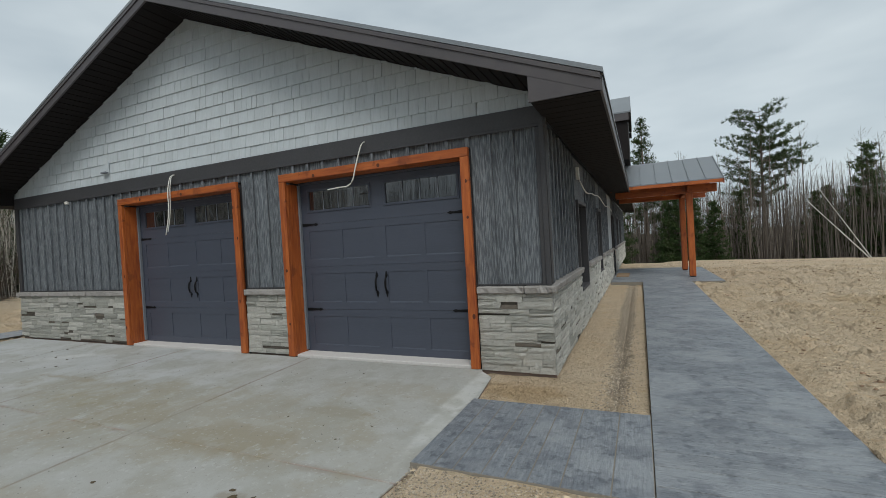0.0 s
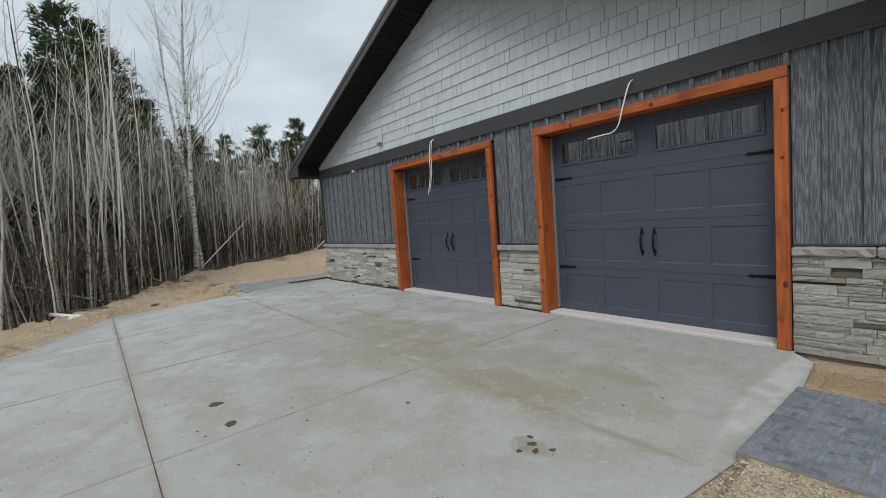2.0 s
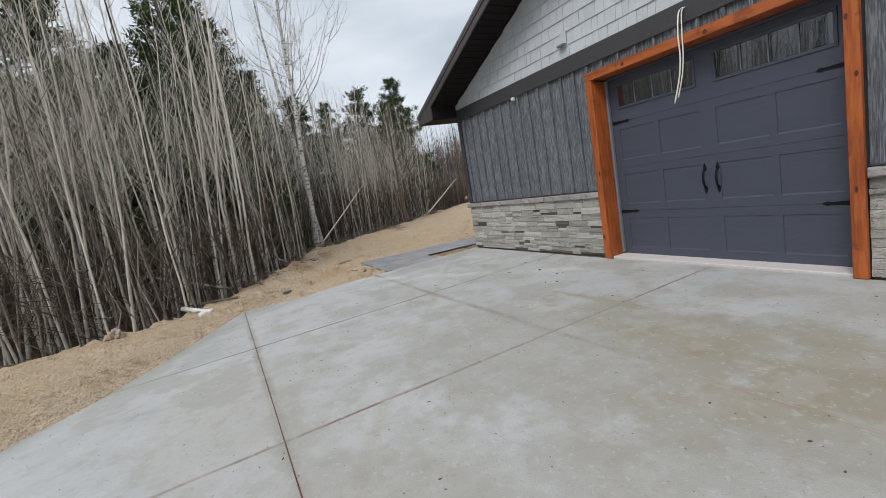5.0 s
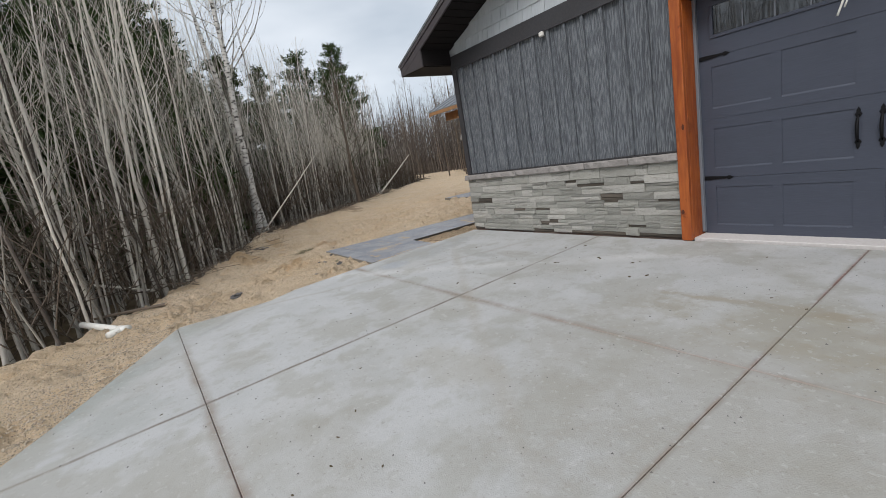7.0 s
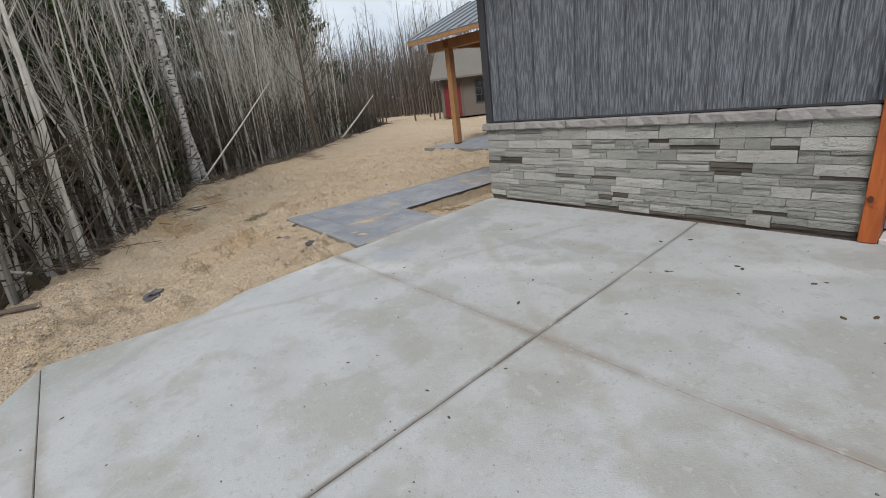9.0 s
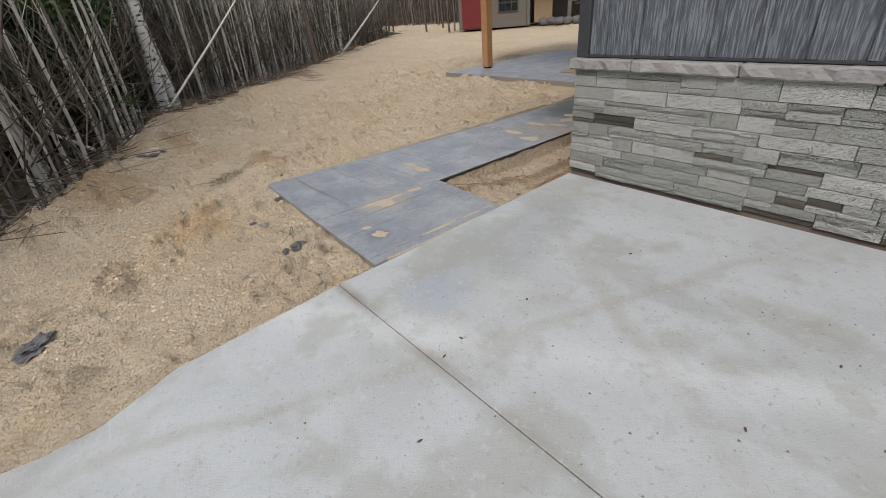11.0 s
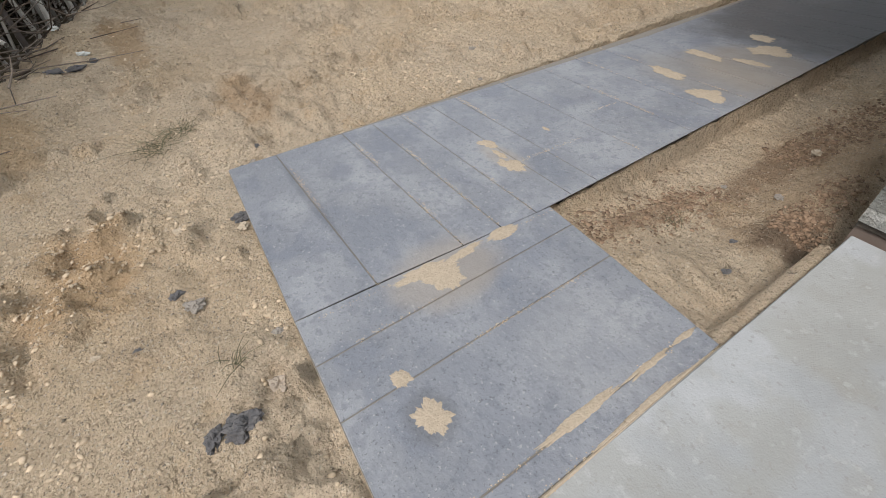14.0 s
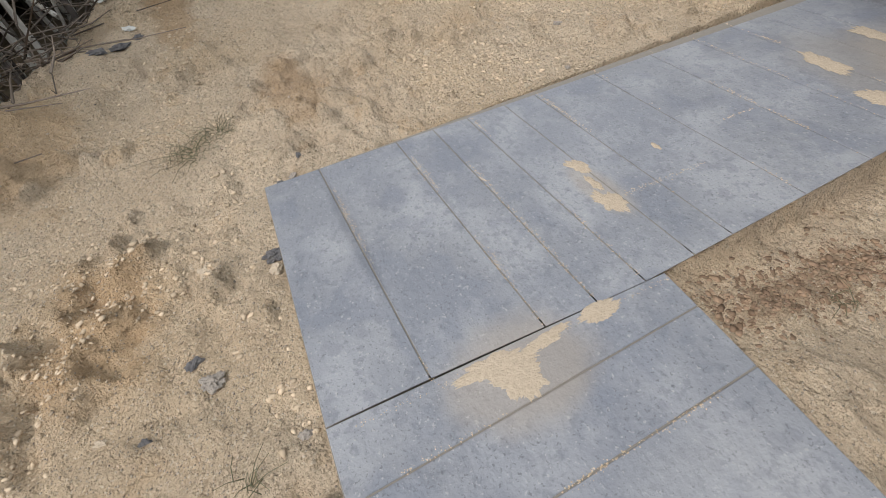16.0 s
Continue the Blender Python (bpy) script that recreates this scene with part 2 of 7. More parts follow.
M_STONE_L = mat("ledgestone_light", (0.61, 0.595, 0.545), 0.85, fine=(0.46, 0.45, 0.41), broad=(0.70, 0.68, 0.63), bump=0.9, bump_scale=22,
                stretch=(1, 1, 2.2), broad_scale=5, fine_scale=16, vary=0.10, spec=0.2)
for m_ in (M_STONE, M_STONE_L):
    relief(m_, [(14, 0.9, 0.012, (1, 1, 2.5))])
    specks(m_, [(9, 0.58, (0.30, 0.26, 0.20), 0.35), (26, 0.60, (0.60, 0.59, 0.56), 0.45), (40, 0.62, (0.17, 0.165, 0.155), 0.5)])
M_MORTAR = mat("mortar_shadow_joint", (0.36, 0.35, 0.33), 0.95, fine=(0.2, 0.19, 0.18), bump=0.5)
M_CAP = mat("cap_stone", (0.31, 0.29, 0.275), 0.85, fine=(0.2, 0.19, 0.18), broad=(0.38, 0.36, 0.34), bump=1.0, bump_scale=30, stretch=(1, 1, 2), fine_scale=25, broad_scale=3, vary=0.08, spec=0.2)
M_BOARD = mat("grey_barnwood_siding", (0.105, 0.115, 0.13), 0.7, fine=(0.235, 0.255, 0.27), broad=(0.06, 0.065, 0.075), bump=0.7, bump_scale=30,
              stretch=(3.4, 3.4, 0.22), fine_scale=32, fine_mix=0.8, broad_scale=14, broad_mix=0.6, vary=0.09, spec=0.3, fine_edge=(0.45, 0.62))
M_TRIMDK = mat("charcoal_trim", (0.045, 0.045, 0.05), 0.55, fine=(0.065, 0.062, 0.065), bump=0.15, bump_scale=90, stretch=(1, 1, 1), broad=(0.036, 0.034, 0.035))
M_FASCIA = mat("bronze_fascia", (0.075, 0.066, 0.072), 0.45, broad=(0.055, 0.05, 0.05), fine=(0.09, 0.082, 0.08), fine_scale=8)
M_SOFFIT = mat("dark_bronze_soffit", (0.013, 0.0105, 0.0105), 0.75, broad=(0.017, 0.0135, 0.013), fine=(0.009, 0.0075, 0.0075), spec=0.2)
M_SHINGLE = mat("light_grey_shingle", (0.50, 0.54, 0.565), 0.75, fine=(0.42, 0.455, 0.48), broad=(0.53, 0.565, 0.585), bump=0.5, bump_scale=40,
                stretch=(2, 2, 0.2), fine_scale=20, broad_scale=3, vary=0.05, spec=0.25)
M_CEDAR = mat("stained_cedar", (0.36, 0.085, 0.016), 0.5, fine=(0.52, 0.15, 0.03), broad=(0.20, 0.04, 0.010), bump=0.35, bump_scale=30,
              stretch=(3, 3, 0.35), fine_scale=11, fine_mix=0.5, broad_scale=2.6, broad_mix=0.75, vary=0.08)
M_CEDARX = mat("stained_cedar_beam", (0.36, 0.085, 0.016), 0.5, fine=(0.52, 0.15, 0.03), broad=(0.20, 0.04, 0.010), bump=0.35, bump_scale=30,
               stretch=(0.35, 3, 3), fine_scale=11, fine_mix=0.5, broad_scale=2.6, broad_mix=0.75, vary=0.08)
M_TAN = mat("natural_timber", (0.38, 0.20, 0.09), 0.6, fine=(0.5, 0.28, 0.13), broad=(0.25, 0.11, 0.05), bump=0.3, stretch=(3, 3, 0.4), fine_scale=11, broad_scale=2)
# Brown-red stained timber with the porch's shade put into its colour.
M_CEDARD = mat("dark_stained_post", (0.13, 0.036, 0.014), 0.5, fine=(0.2, 0.06, 0.02), broad=(0.08, 0.02, 0.008), bump=0.3, stretch=(3, 3, 0.4), fine_scale=11, broad_scale=2)
M_KNOT = mat("cedar_knot", (0.09, 0.022, 0.008), 0.6, fine=(0.05, 0.012, 0.005))
M_DOOR = mat("slate_blue_door_steel", (0.059, 0.067, 0.093), 0.42, fine=(0.070, 0.081, 0.108), broad=(0.048, 0.057, 0.076), bump=0.12, bump_scale=60,
             stretch=(0.3, 1, 4), fine_scale=30, broad_scale=1.4)
M_JAMB = mat("grey_vinyl_stop", (0.17, 0.185, 0.21), 0.5, fine=(0.15, 0.16, 0.18))
M_SILL = mat("white_sill_concrete", (0.62, 0.59, 0.57), 0.75, fine=(0.5, 0.47, 0.44), bump=0.2)
M_BLACK = mat("black_iron", (0.006, 0.006, 0.007), 0.6, fine=(0.01, 0.01, 0.011), spec=0.2)
M_WHITE = mat("white_plastic", (0.72, 0.71, 0.66), 0.45, fine=(0.6, 0.58, 0.52))
M_METAL = mat("grey_standing_seam_metal", (0.22, 0.235, 0.25), 0.38, metal=0.4, broad=(0.26, 0.275, 0.29), fine=(0.2, 0.21, 0.22), broad_scale=0.7)
M_DARKIN = mat("dark_interior", (0.03, 0.03, 0.032), 0.9, fine=(0.04, 0.04, 0.04))
M_GLASS = bpy.data.materials.new("dark_window_glass")
M_GLASS.use_nodes = True
gp = M_GLASS.node_tree.nodes["Principled BSDF"]
gp.inputs["Base Color"].default_value, gp.inputs["Roughness"].default_value = (0.015, 0.017, 0.02, 1), 0.02
gp.inputs["Specular IOR Level"].default_value, gp.inputs["Coat Weight"].default_value = 1.0, 1.0
M_BARK = mat("pale_aspen_bark", (0.60, 0.565, 0.50), 0.9, fine=(0.30, 0.27, 0.23), broad=(0.72, 0.69, 0.63), bump=0.5, bump_scale=30, stretch=(1, 1, 0.6), fine_scale=12, broad_scale=1.5, vary=0.28, spec=0.1)
# Pale bark darkened for low stems inside the woods; the shade is in the colour.
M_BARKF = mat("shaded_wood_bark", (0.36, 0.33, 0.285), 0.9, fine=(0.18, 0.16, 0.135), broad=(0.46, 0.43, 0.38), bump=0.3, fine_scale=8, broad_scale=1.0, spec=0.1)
# Darker still: the woods' inner shade painted over a grey-brown bark.
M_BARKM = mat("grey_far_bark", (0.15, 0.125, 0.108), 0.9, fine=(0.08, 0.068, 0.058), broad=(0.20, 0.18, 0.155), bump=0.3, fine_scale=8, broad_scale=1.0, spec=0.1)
M_BARKD = mat("brown_twig_bark", (0.17, 0.135, 0.105), 0.9, fine=(0.08, 0.065, 0.05), broad=(0.19, 0.16, 0.135), bump=0.5, bump_scale=20, fine_scale=8, vary=0.25, spec=0.1)
M_BIRCH = mat("birch_bark", (0.68, 0.66, 0.62), 0.8, fine=(0.04, 0.035, 0.03), broad=(0.3, 0.28, 0.25), bump=0.4, stretch=(1.5, 1.5, 4), fine_scale=5, fine_mix=0.95, fine_edge=(0.54, 0.62), broad_scale=2, spec=0.1)
M_NEEDLE = island_vary(mat("pine_needles", (0.052, 0.084, 0.030), 0.8, broad=(0.10, 0.115, 0.038), fine=(0.028, 0.055, 0.022), broad_scale=0.6, vary=0.15, spec=0.15), 0.35)
M_LITTER = mat("leaf_litter", (0.11, 0.085, 0.055), 0.95, fine=(0.06, 0.05, 0.035), broad=(0.16, 0.12, 0.075), bump=1.0, bump_scale=12, fine_scale=9, spec=0.1)
M_ROCK = mat("clod_grey", (0.12, 0.115, 0.115), 0.9, fine=(0.24, 0.22, 0.20), bump=0.8, spec=0.15)
M_LUMP = mat("grey_soil_lump", (0.34, 0.30, 0.255), 0.95, fine=(0.24, 0.21, 0.18), bump=0.8, spec=0.1)
M_ROCKL = mat("pale_fieldstone", (0.42, 0.34, 0.26), 0.85, fine=(0.3, 0.25, 0.2), bump=0.5)
M_PEB = island_vary(mat("gravel_stones", (0.48, 0.40, 0.31), 0.85, fine=(0.34, 0.29, 0.23), spec=0.15), 0.5)
M_RED = mat("barn_red_paint", (0.16, 0.012, 0.014), 0.6, fine=(0.11, 0.01, 0.012), stretch=(4, 4, 0.3))
M_TAUPE = mat("taupe_siding", (0.14, 0.12, 0.10), 0.75, fine=(0.11, 0.095, 0.08), stretch=(1, 1, 5))
M_ASPH = mat("asphalt_shingles", (0.17, 0.155, 0.135), 0.9, fine=(0.10, 0.09, 0.08), broad=(0.21, 0.19, 0.165), bump=0.5, bump_scale=30, fine_scale=18)
M_CARD = mat("cardboard", (0.32, 0.22, 0.13), 0.8, fine=(0.26, 0.17, 0.1))
M_YELLOW = mat("yellow_handle_paint", (0.65, 0.38, 0.02), 0.5, fine=(0.5, 0.28, 0.02))
M_GREENW = mat("dry_weed", (0.15, 0.14, 0.075), 0.8, fine=(0.22, 0.18, 0.10))
M_CRUMB = island_vary(mat("sand_crumbs", (0.62, 0.49, 0.345), 0.95, fine=(0.40, 0.30, 0.195), bump=0.6, fine_scale=30, spec=0.1), 0.25)
M_CRUMBD = island_vary(mat("soil_crumbs", (0.30, 0.205, 0.135), 0.95, fine=(0.16, 0.10, 0.065), bump=0.6, fine_scale=30, spec=0.1), 0.3)


JX, JY = [-30, -8.555, -5.955, -3.38, 5], [-17, -9.55, -7.15, -4.77, -2.375, 1]


def add_stains(m, xs, ys, diagonals):
    """Brown dirt that has washed along the joints, and pale or dark tyre tracks across the slab."""
    n, l = m.node_tree.nodes, m.node_tree.links
    p = n["Principled BSDF"]
    tc, sep, noi = n.new("ShaderNodeTexCoord"), n.new("ShaderNodeSeparateXYZ"), n.new("ShaderNodeTexNoise")
    noi.inputs["Scale"].default_value, noi.inputs["Detail"].default_value = 2.3, 6
    l.new(tc.outputs["Object"], sep.inputs[0])
    l.new(tc.outputs["Object"], noi.inputs["Vector"])

    def math_node(op, a, b=None, c=None):
        k = n.new("ShaderNodeMath")
        k.operation = op
        for i, v in enumerate((a, b, c)):
            if v is None:
                continue
            if isinstance(v, (int, float)):
                k.inputs[i].default_value = v
            else:
                l.new(v, k.inputs[i])
        return k.outputs[0]

    wob = math_node("MULTIPLY_ADD", noi.outputs["Fac"], 0.16, -0.08)
    def line(dist, width):
        r = n.new("ShaderNodeMapRange")
        r.interpolation_type = "SMOOTHSTEP"
        r.inputs["From Min"].default_value, r.inputs["From Max"].default_value = width, 0.0
        l.new(dist, r.inputs["Value"])
        return r.outputs[0]
    total = thin = None
    for v in ys:
        d = math_node("ABSOLUTE", math_node("ADD", math_node("SUBTRACT", sep.outputs["Y"], v), math_node("MULTIPLY", wob, 0.7)))
        total = line(d, 0.075) if total is None else math_node("MAXIMUM", total, line(d, 0.075))
    for v in xs:
        d = math_node("ABSOLUTE", math_node("ADD", math_node("SUBTRACT", sep.outputs["X"], v), math_node("MULTIPLY", wob, 0.25)))
        thin = line(d, 0.034) if thin is None else math_node("MAXIMUM", thin, line(d, 0.034))
    gate = n.new("ShaderNodeMapRange")
    gate.inputs["From Min"].default_value, gate.inputs["From Max"].default_value, gate.inputs["To Min"].default_value, gate.inputs["To Max"].default_value = 0.36, 0.60, 0.25, 0.85
    low = n.new("ShaderNodeTexNoise")
    low.inputs["Scale"].default_value, low.inputs["Detail"].default_value = 0.9, 3
    l.new(tc.outputs["Object"], low.inputs["Vector"])
    l.new(low.outputs["Fac"], gate.inputs["Value"])
    fac = math_node("MULTIPLY", total, gate.outputs[0])
    src = p.inputs["Base Color"].links[0].from_socket

    def over(src, fac, col):
        x = n.new("ShaderNodeMix")
        x.data_type = "RGBA"
        l.new(fac, x.inputs[0])
        l.new(src, x.inputs[6])
        x.inputs[7].default_value = (*col, 1)
        return x.outputs[2]

    src = over(src, fac, (0.25, 0.205, 0.165))
    src = over(src, math_node("MULTIPLY", thin, math_node("ADD", gate.outputs[0], 0.3)), (0.20, 0.175, 0.15))
    for a, b_, c, w, col, k in diagonals:
        d = math_node("ABSOLUTE", math_node("ADD", math_node("ADD", math_node("MULTIPLY", sep.outputs["X"], a), math_node("MULTIPLY", sep.outputs["Y"], b_)), math_node("ADD", wob, -c)))
        s = math_node("MULTIPLY", line(d, w), math_node("MULTIPLY", gate.outputs[0], k))
        src = over(src, s, col)
    # red chalk left along some of the cuts
    for axis, v, k in (("Y", -2.375, 0.9), ("Y", -4.77, 0.75), ("X", -5.955, 0.75), ("X", -3.38, 0.5)):
        d = math_node("ABSOLUTE", math_node("ADD", math_node("SUBTRACT", sep.outputs[axis], v), math_node("MULTIPLY", wob, 0.06)))
        other = n.new("ShaderNodeMapRange")
        other.inputs["From Min"].default_value, other.inputs["From Max"].default_value, other.inputs["To Max"].default_value = -7.6, -6.4, k
        l.new(sep.outputs["X"], other.inputs["Value"])
        src = over(src, math_node("MULTIPLY", line(d, 0.015), math_node("MULTIPLY", other.outputs[0], 0.75)), (0.30, 0.11, 0.085))
    # fine speckle
    sp = n.new("ShaderNodeTexNoise")
    sp.inputs["Scale"].default_value, sp.inputs["Detail"].default_value = 55, 3
    l.new(tc.outputs["Object"], sp.inputs["Vector"])
    r = n.new("ShaderNodeMapRange")
    r.inputs["From Min"].default_value, r.inputs["From Max"].default_value, r.inputs["To Max"].default_value = 0.60, 0.72, 0.28
    l.new(sp.outputs["Fac"], r.inputs["Value"])
    src = over(src, r.outputs[0], (0.30, 0.28, 0.25))
    l.new(src, p.inputs["Base Color"])


add_stains(M_CONC, JX[1:4], JY[1:5], [(0.55, 0.835, -6.6, 0.10, (0.34, 0.31, 0.26), 0.7), (0.93, -0.37, -8.6, 0.07, (0.34, 0.31, 0.27), 0.6),
                                      (0.83, 0.55, -11.2, 0.12, (0.30, 0.30, 0.295), 0.9), (-0.5, 0.87, 3.2, 0.2, (0.56, 0.56, 0.55), 0.9), (0.596, 0.803, -10.22, 0.42, (0.31, 0.325, 0.305), 1.2)])
blotches(M_CONC, [(-5.6, -2.6, 1.8, 1.3, (0.32, 0.305, 0.265), 0.6), (-10.75, -1.3, 0.35, 1.0, (0.30, 0.305, 0.30), 0.65), (-9.3, -2.9, 0.5, 0.25, (0.36, 0.355, 0.335), 0.5), (-1.4, -3.6, 4.2, 7.0, (0.33, 0.315, 0.27), 0.5), (-3.2, -2.0, 2.6, 0.9, (0.30, 0.265, 0.19), 0.55), (-5.4, -1.8, 1.6, 0.5, (0.31, 0.285, 0.22), 0.55), (-9.1, -1.0, 0.3, 0.16, (0.335, 0.32, 0.285), 0.6), (-4.9, -1.95, 0.8, 0.16, (0.30, 0.27, 0.19), 0.55), (-3.9, -2.1, 0.9, 0.3, (0.27, 0.23, 0.15), 0.4), (-2.4, -2.2, 0.9, 0.3, (0.27, 0.225, 0.145), 0.45), (-1.9, -1.5, 0.5, 0.12, (0.26, 0.215, 0.13), 0.55),
                  (-6.2, -1.5, 0.7, 0.08, (0.30, 0.265, 0.2), 0.7), (-4.4, -2.75, 0.35, 0.5, (0.31, 0.275, 0.21), 0.6), (-3.2, -3.5, 0.8, 0.35, (0.33, 0.29, 0.22), 0.5), (-8.2, -1.3, 0.35, 0.14, (0.35, 0.34, 0.31), 0.6),
                  (-10.7, -1.3, 0.3, 0.5, (0.36, 0.365, 0.36), 0.6), (-10.6, -2.0, 0.22, 0.25, (0.34, 0.37, 0.43), 0.5), (-1.5, -0.9, 1.0, 0.3, (0.33, 0.30, 0.24), 0.5), (-9.0, -5.3, 0.5, 0.3, (0.33, 0.34, 0.32), 0.6),
                  (-6.8, -5.2, 1.2, 0.6, (0.40, 0.385, 0.35), 0.5), (-1.6, -2.85, 0.16, 0.12, (0.22, 0.18, 0.12), 0.8), (-7.4, -3.3, 0.5, 0.25, (0.36, 0.34, 0.29), 0.5), (-4.0, -4.3, 0.7, 0.3, (0.33, 0.31, 0.265), 0.5), (-9.6, -1.2, 0.3, 0.1, (0.31, 0.305, 0.28), 0.5), (-0.75, -1.0, 0.12, 1.2, (0.6, 0.6, 0.58), 0.6)], 0.55, 2.4)
specks(M_CONC, [(4, 0.52, (0.46, 0.465, 0.46), 0.22), (9, 0.58, (0.33, 0.315, 0.28), 0.22), (38, 0.62, (0.24, 0.225, 0.20), 0.45), (120, 0.60, (0.28, 0.275, 0.265), 0.3), (1.6, 0.53, (0.32, 0.31, 0.27), 0.5), (5.5, 0.56, (0.31, 0.295, 0.255), 0.3), (22, 0.60, (0.50, 0.50, 0.485), 0.4)])
relief(M_CONC, [(3, 0.4, 0.01, (1, 1, 1)), (35, 0.5, 0.003, (1, 1, 1))])

relief(M_BOARD, [(55, 1.0, 0.004, (3, 3, 0.14)), (14, 0.6, 0.004, (3, 3, 0.2))])
for m_ in (M_CEDAR, M_CEDARX):
    specks(m_, [(2.6, 0.58, (0.13, 0.028, 0.008), 0.55), (9, 0.64, (0.10, 0.022, 0.007), 0.5)])

# ---- makers ----
def box_into(bm, lo, hi, bevel=0.0):
    """Adds a box between two corners to a bmesh, its edges rounded off."""
    g = bmesh.ops.create_cube(bm, size=1.0)
    for v in g["verts"]:
        v.co = Vector([lo[i] + (v.co[i] + 0.5) * (hi[i] - lo[i]) for i in range(3)])
    if bevel:
        es = list({e for v in g["verts"] for e in v.link_edges})
        bmesh.ops.bevel(bm, geom=es, offset=bevel, segments=1, affect="EDGES", profile=0.6)


def part(name, bm, material, parent=None, label=""):
    me = bpy.data.meshes.new(name)
    bm.to_mesh(me)
    bm.free()
    me.materials.append(material)
    ob = new(name, me)
    ob.parent = parent
    return tagged(ob, label)


def box(name, lo, hi, material, parent=None, bevel=0.004, label=""):
    """A box as a mesh about its own centre, so that its grain follows it."""
    c = [(a + b) / 2 for a, b in zip(lo, hi)]
    bm = bmesh.new()
    box_into(bm, [a - q for a, q in zip(lo, c)], [b - q for b, q in zip(hi, c)], bevel)
    ob = part(name, bm, material, parent, label)
    ob.location = c if parent is None else Vector(c) - parent.location
    return ob


def raw(name, verts, faces, material, parent=None, label="", smooth=False):
    me = bpy.data.meshes.new(name)
    me.from_pydata([tuple(v) for v in verts], [], [tuple(f) for f in faces])
    me.update()
    if smooth:
        me.polygons.foreach_set("use_smooth", [True] * len(me.polygons))
    me.materials.append(material)
    ob = new(name, me)
    ob.parent = parent
    return tagged(ob, label)


def prism(name, poly, z0, z1, material, parent=None, label="", axis="z"):
    """A polygon drawn out along an axis. For axis y the polygon is (x, z); for axis x it is (y, z)."""
    n = len(poly)
    put = {"z": lambda a, b, c: (a, b, c), "y": lambda a, b, c: (a, c, b), "x": lambda a, b, c: (c, a, b)}[axis]
    bm = bmesh.new()
    lo = [bm.verts.new(put(a, b, z0)) for a, b in poly]
    hi = [bm.verts.new(put(a, b, z1)) for a, b in poly]
    bm.faces.new(lo[::-1])
    bm.faces.new(hi)
    for i in range(n):
        bm.faces.new((lo[i], lo[(i + 1) % n], hi[(i + 1) % n], hi[i]))
    bmesh.ops.recalc_face_normals(bm, faces=bm.faces)
    bmesh.ops.triangulate(bm, faces=[f for f in bm.faces if len(f.verts) > 4])
    return part(name, bm, material, parent, label)


def empty(name, loc=(0, 0, 0), **tags):
    ob = new(name)
    ob.location = loc
    return tagged(ob, **tags)


def tube(points, radii, sides=5):
    """Vertices and faces of a tapered tube along points."""
    vs, fs = [], []
    for i, p in enumerate(points):
        p = Vector(p)
        d = Vector(points[min(i + 1, len(points) - 1)]) - Vector(points[max(i - 1, 0)])
        d.normalize()
        a = d.orthogonal().normalized()
        b = d.cross(a)
        for k in range(sides):
            w = 2 * math.pi * k / sides
            vs.append(p + (a * math.cos(w) + b * math.sin(w)) * radii[i])
    for i in range(len(points) - 1):
        for k in range(sides):
            k2 = (k + 1) % sides
            fs.append((i * sides + k, i * sides + k2, (i + 1) * sides + k2, (i + 1) * sides + k))
    fs.append(tuple(range((len(points) - 1) * sides, len(points) * sides)))
    return vs, fs


def merge(pieces):
    vs, fs = [], []
    for v, f in pieces:
        o = len(vs)
        vs += v
        fs += [tuple(i + o for i in q) for q in f]
    return vs, fs


def clip_rect(poly, x0, x1, y0, y1):
    """The part of a polygon inside a rectangle."""
    for axis, lim, sign in ((0, x0, 1), (0, x1, -1), (1, y0, 1), (1, y1, -1)):
        out = []
        for i, p in enumerate(poly):
            q = poly[(i + 1) % len(poly)]
            dp, dq = sign * (p[axis] - lim), sign * (q[axis] - lim)
            if dp >= 0:
                out.append(p)
            if (dp > 0 and dq < 0) or (dp < 0 and dq > 0):
                s = dp / (dp - dq)
                out.append((p[0] + s * (q[0] - p[0]), p[1] + s * (q[1] - p[1])))
        poly = out
        if len(poly) < 3:
            return []
    return poly


# ---- ground ----
def drive_z(y):
    return 0.028 * min(y, 0.0)


DRIVE = [(-11.13, -0.02), (-11.14, -2.37), (-11.10, -3.33), (-10.95, -3.68), (-10.95, -3.90), (-11.12, -4.75), (-10.2, -5.25), (-9.3, -5.75),
         (-8.5, -6.25), (-6.9, -7.7), (-5.4, -9.2), (-5.0, -16.0), (-0.9, -16.0), (-0.72, -2.9), (-0.62, -2.2), (-0.60, -0.9), (-0.66, -0.25), (-0.84, -0.06), (-0.84, -0.02)]
WALKS = [(-13.44, -12.08, -1.98, 3.9), (-12.08, -11.17, -1.98, -0.86), (-17.5, -11.15, 3.9, 8.2),
         (0.91, 2.19, -2.2, 9.5), (-0.62, 0.91, -2.2, -0.93), (0.0, 3.0, 9.5, 14.8)]
EDGE = [(-11.9, -30), (-11.9, -7.2), (-12.0, -6.0), (-13.9, -4.3), (-16.4, -3.0), (-19.3, -1.9), (-21.4, 0.9), (-24.6, 3.8), (-30, 9), (-36, 15), (-60, 20)]


def edge_x(y):
    """Where the woods begin on the driveway's far side."""
    return float(np.interp(y, [e[1] for e in EDGE], [e[0] for e in EDGE]))


def fbm(x, y, s, oct=3):
    return noise.fractal(Vector((x / s, y / s, 3.7)), 1.0, 2.0, oct)


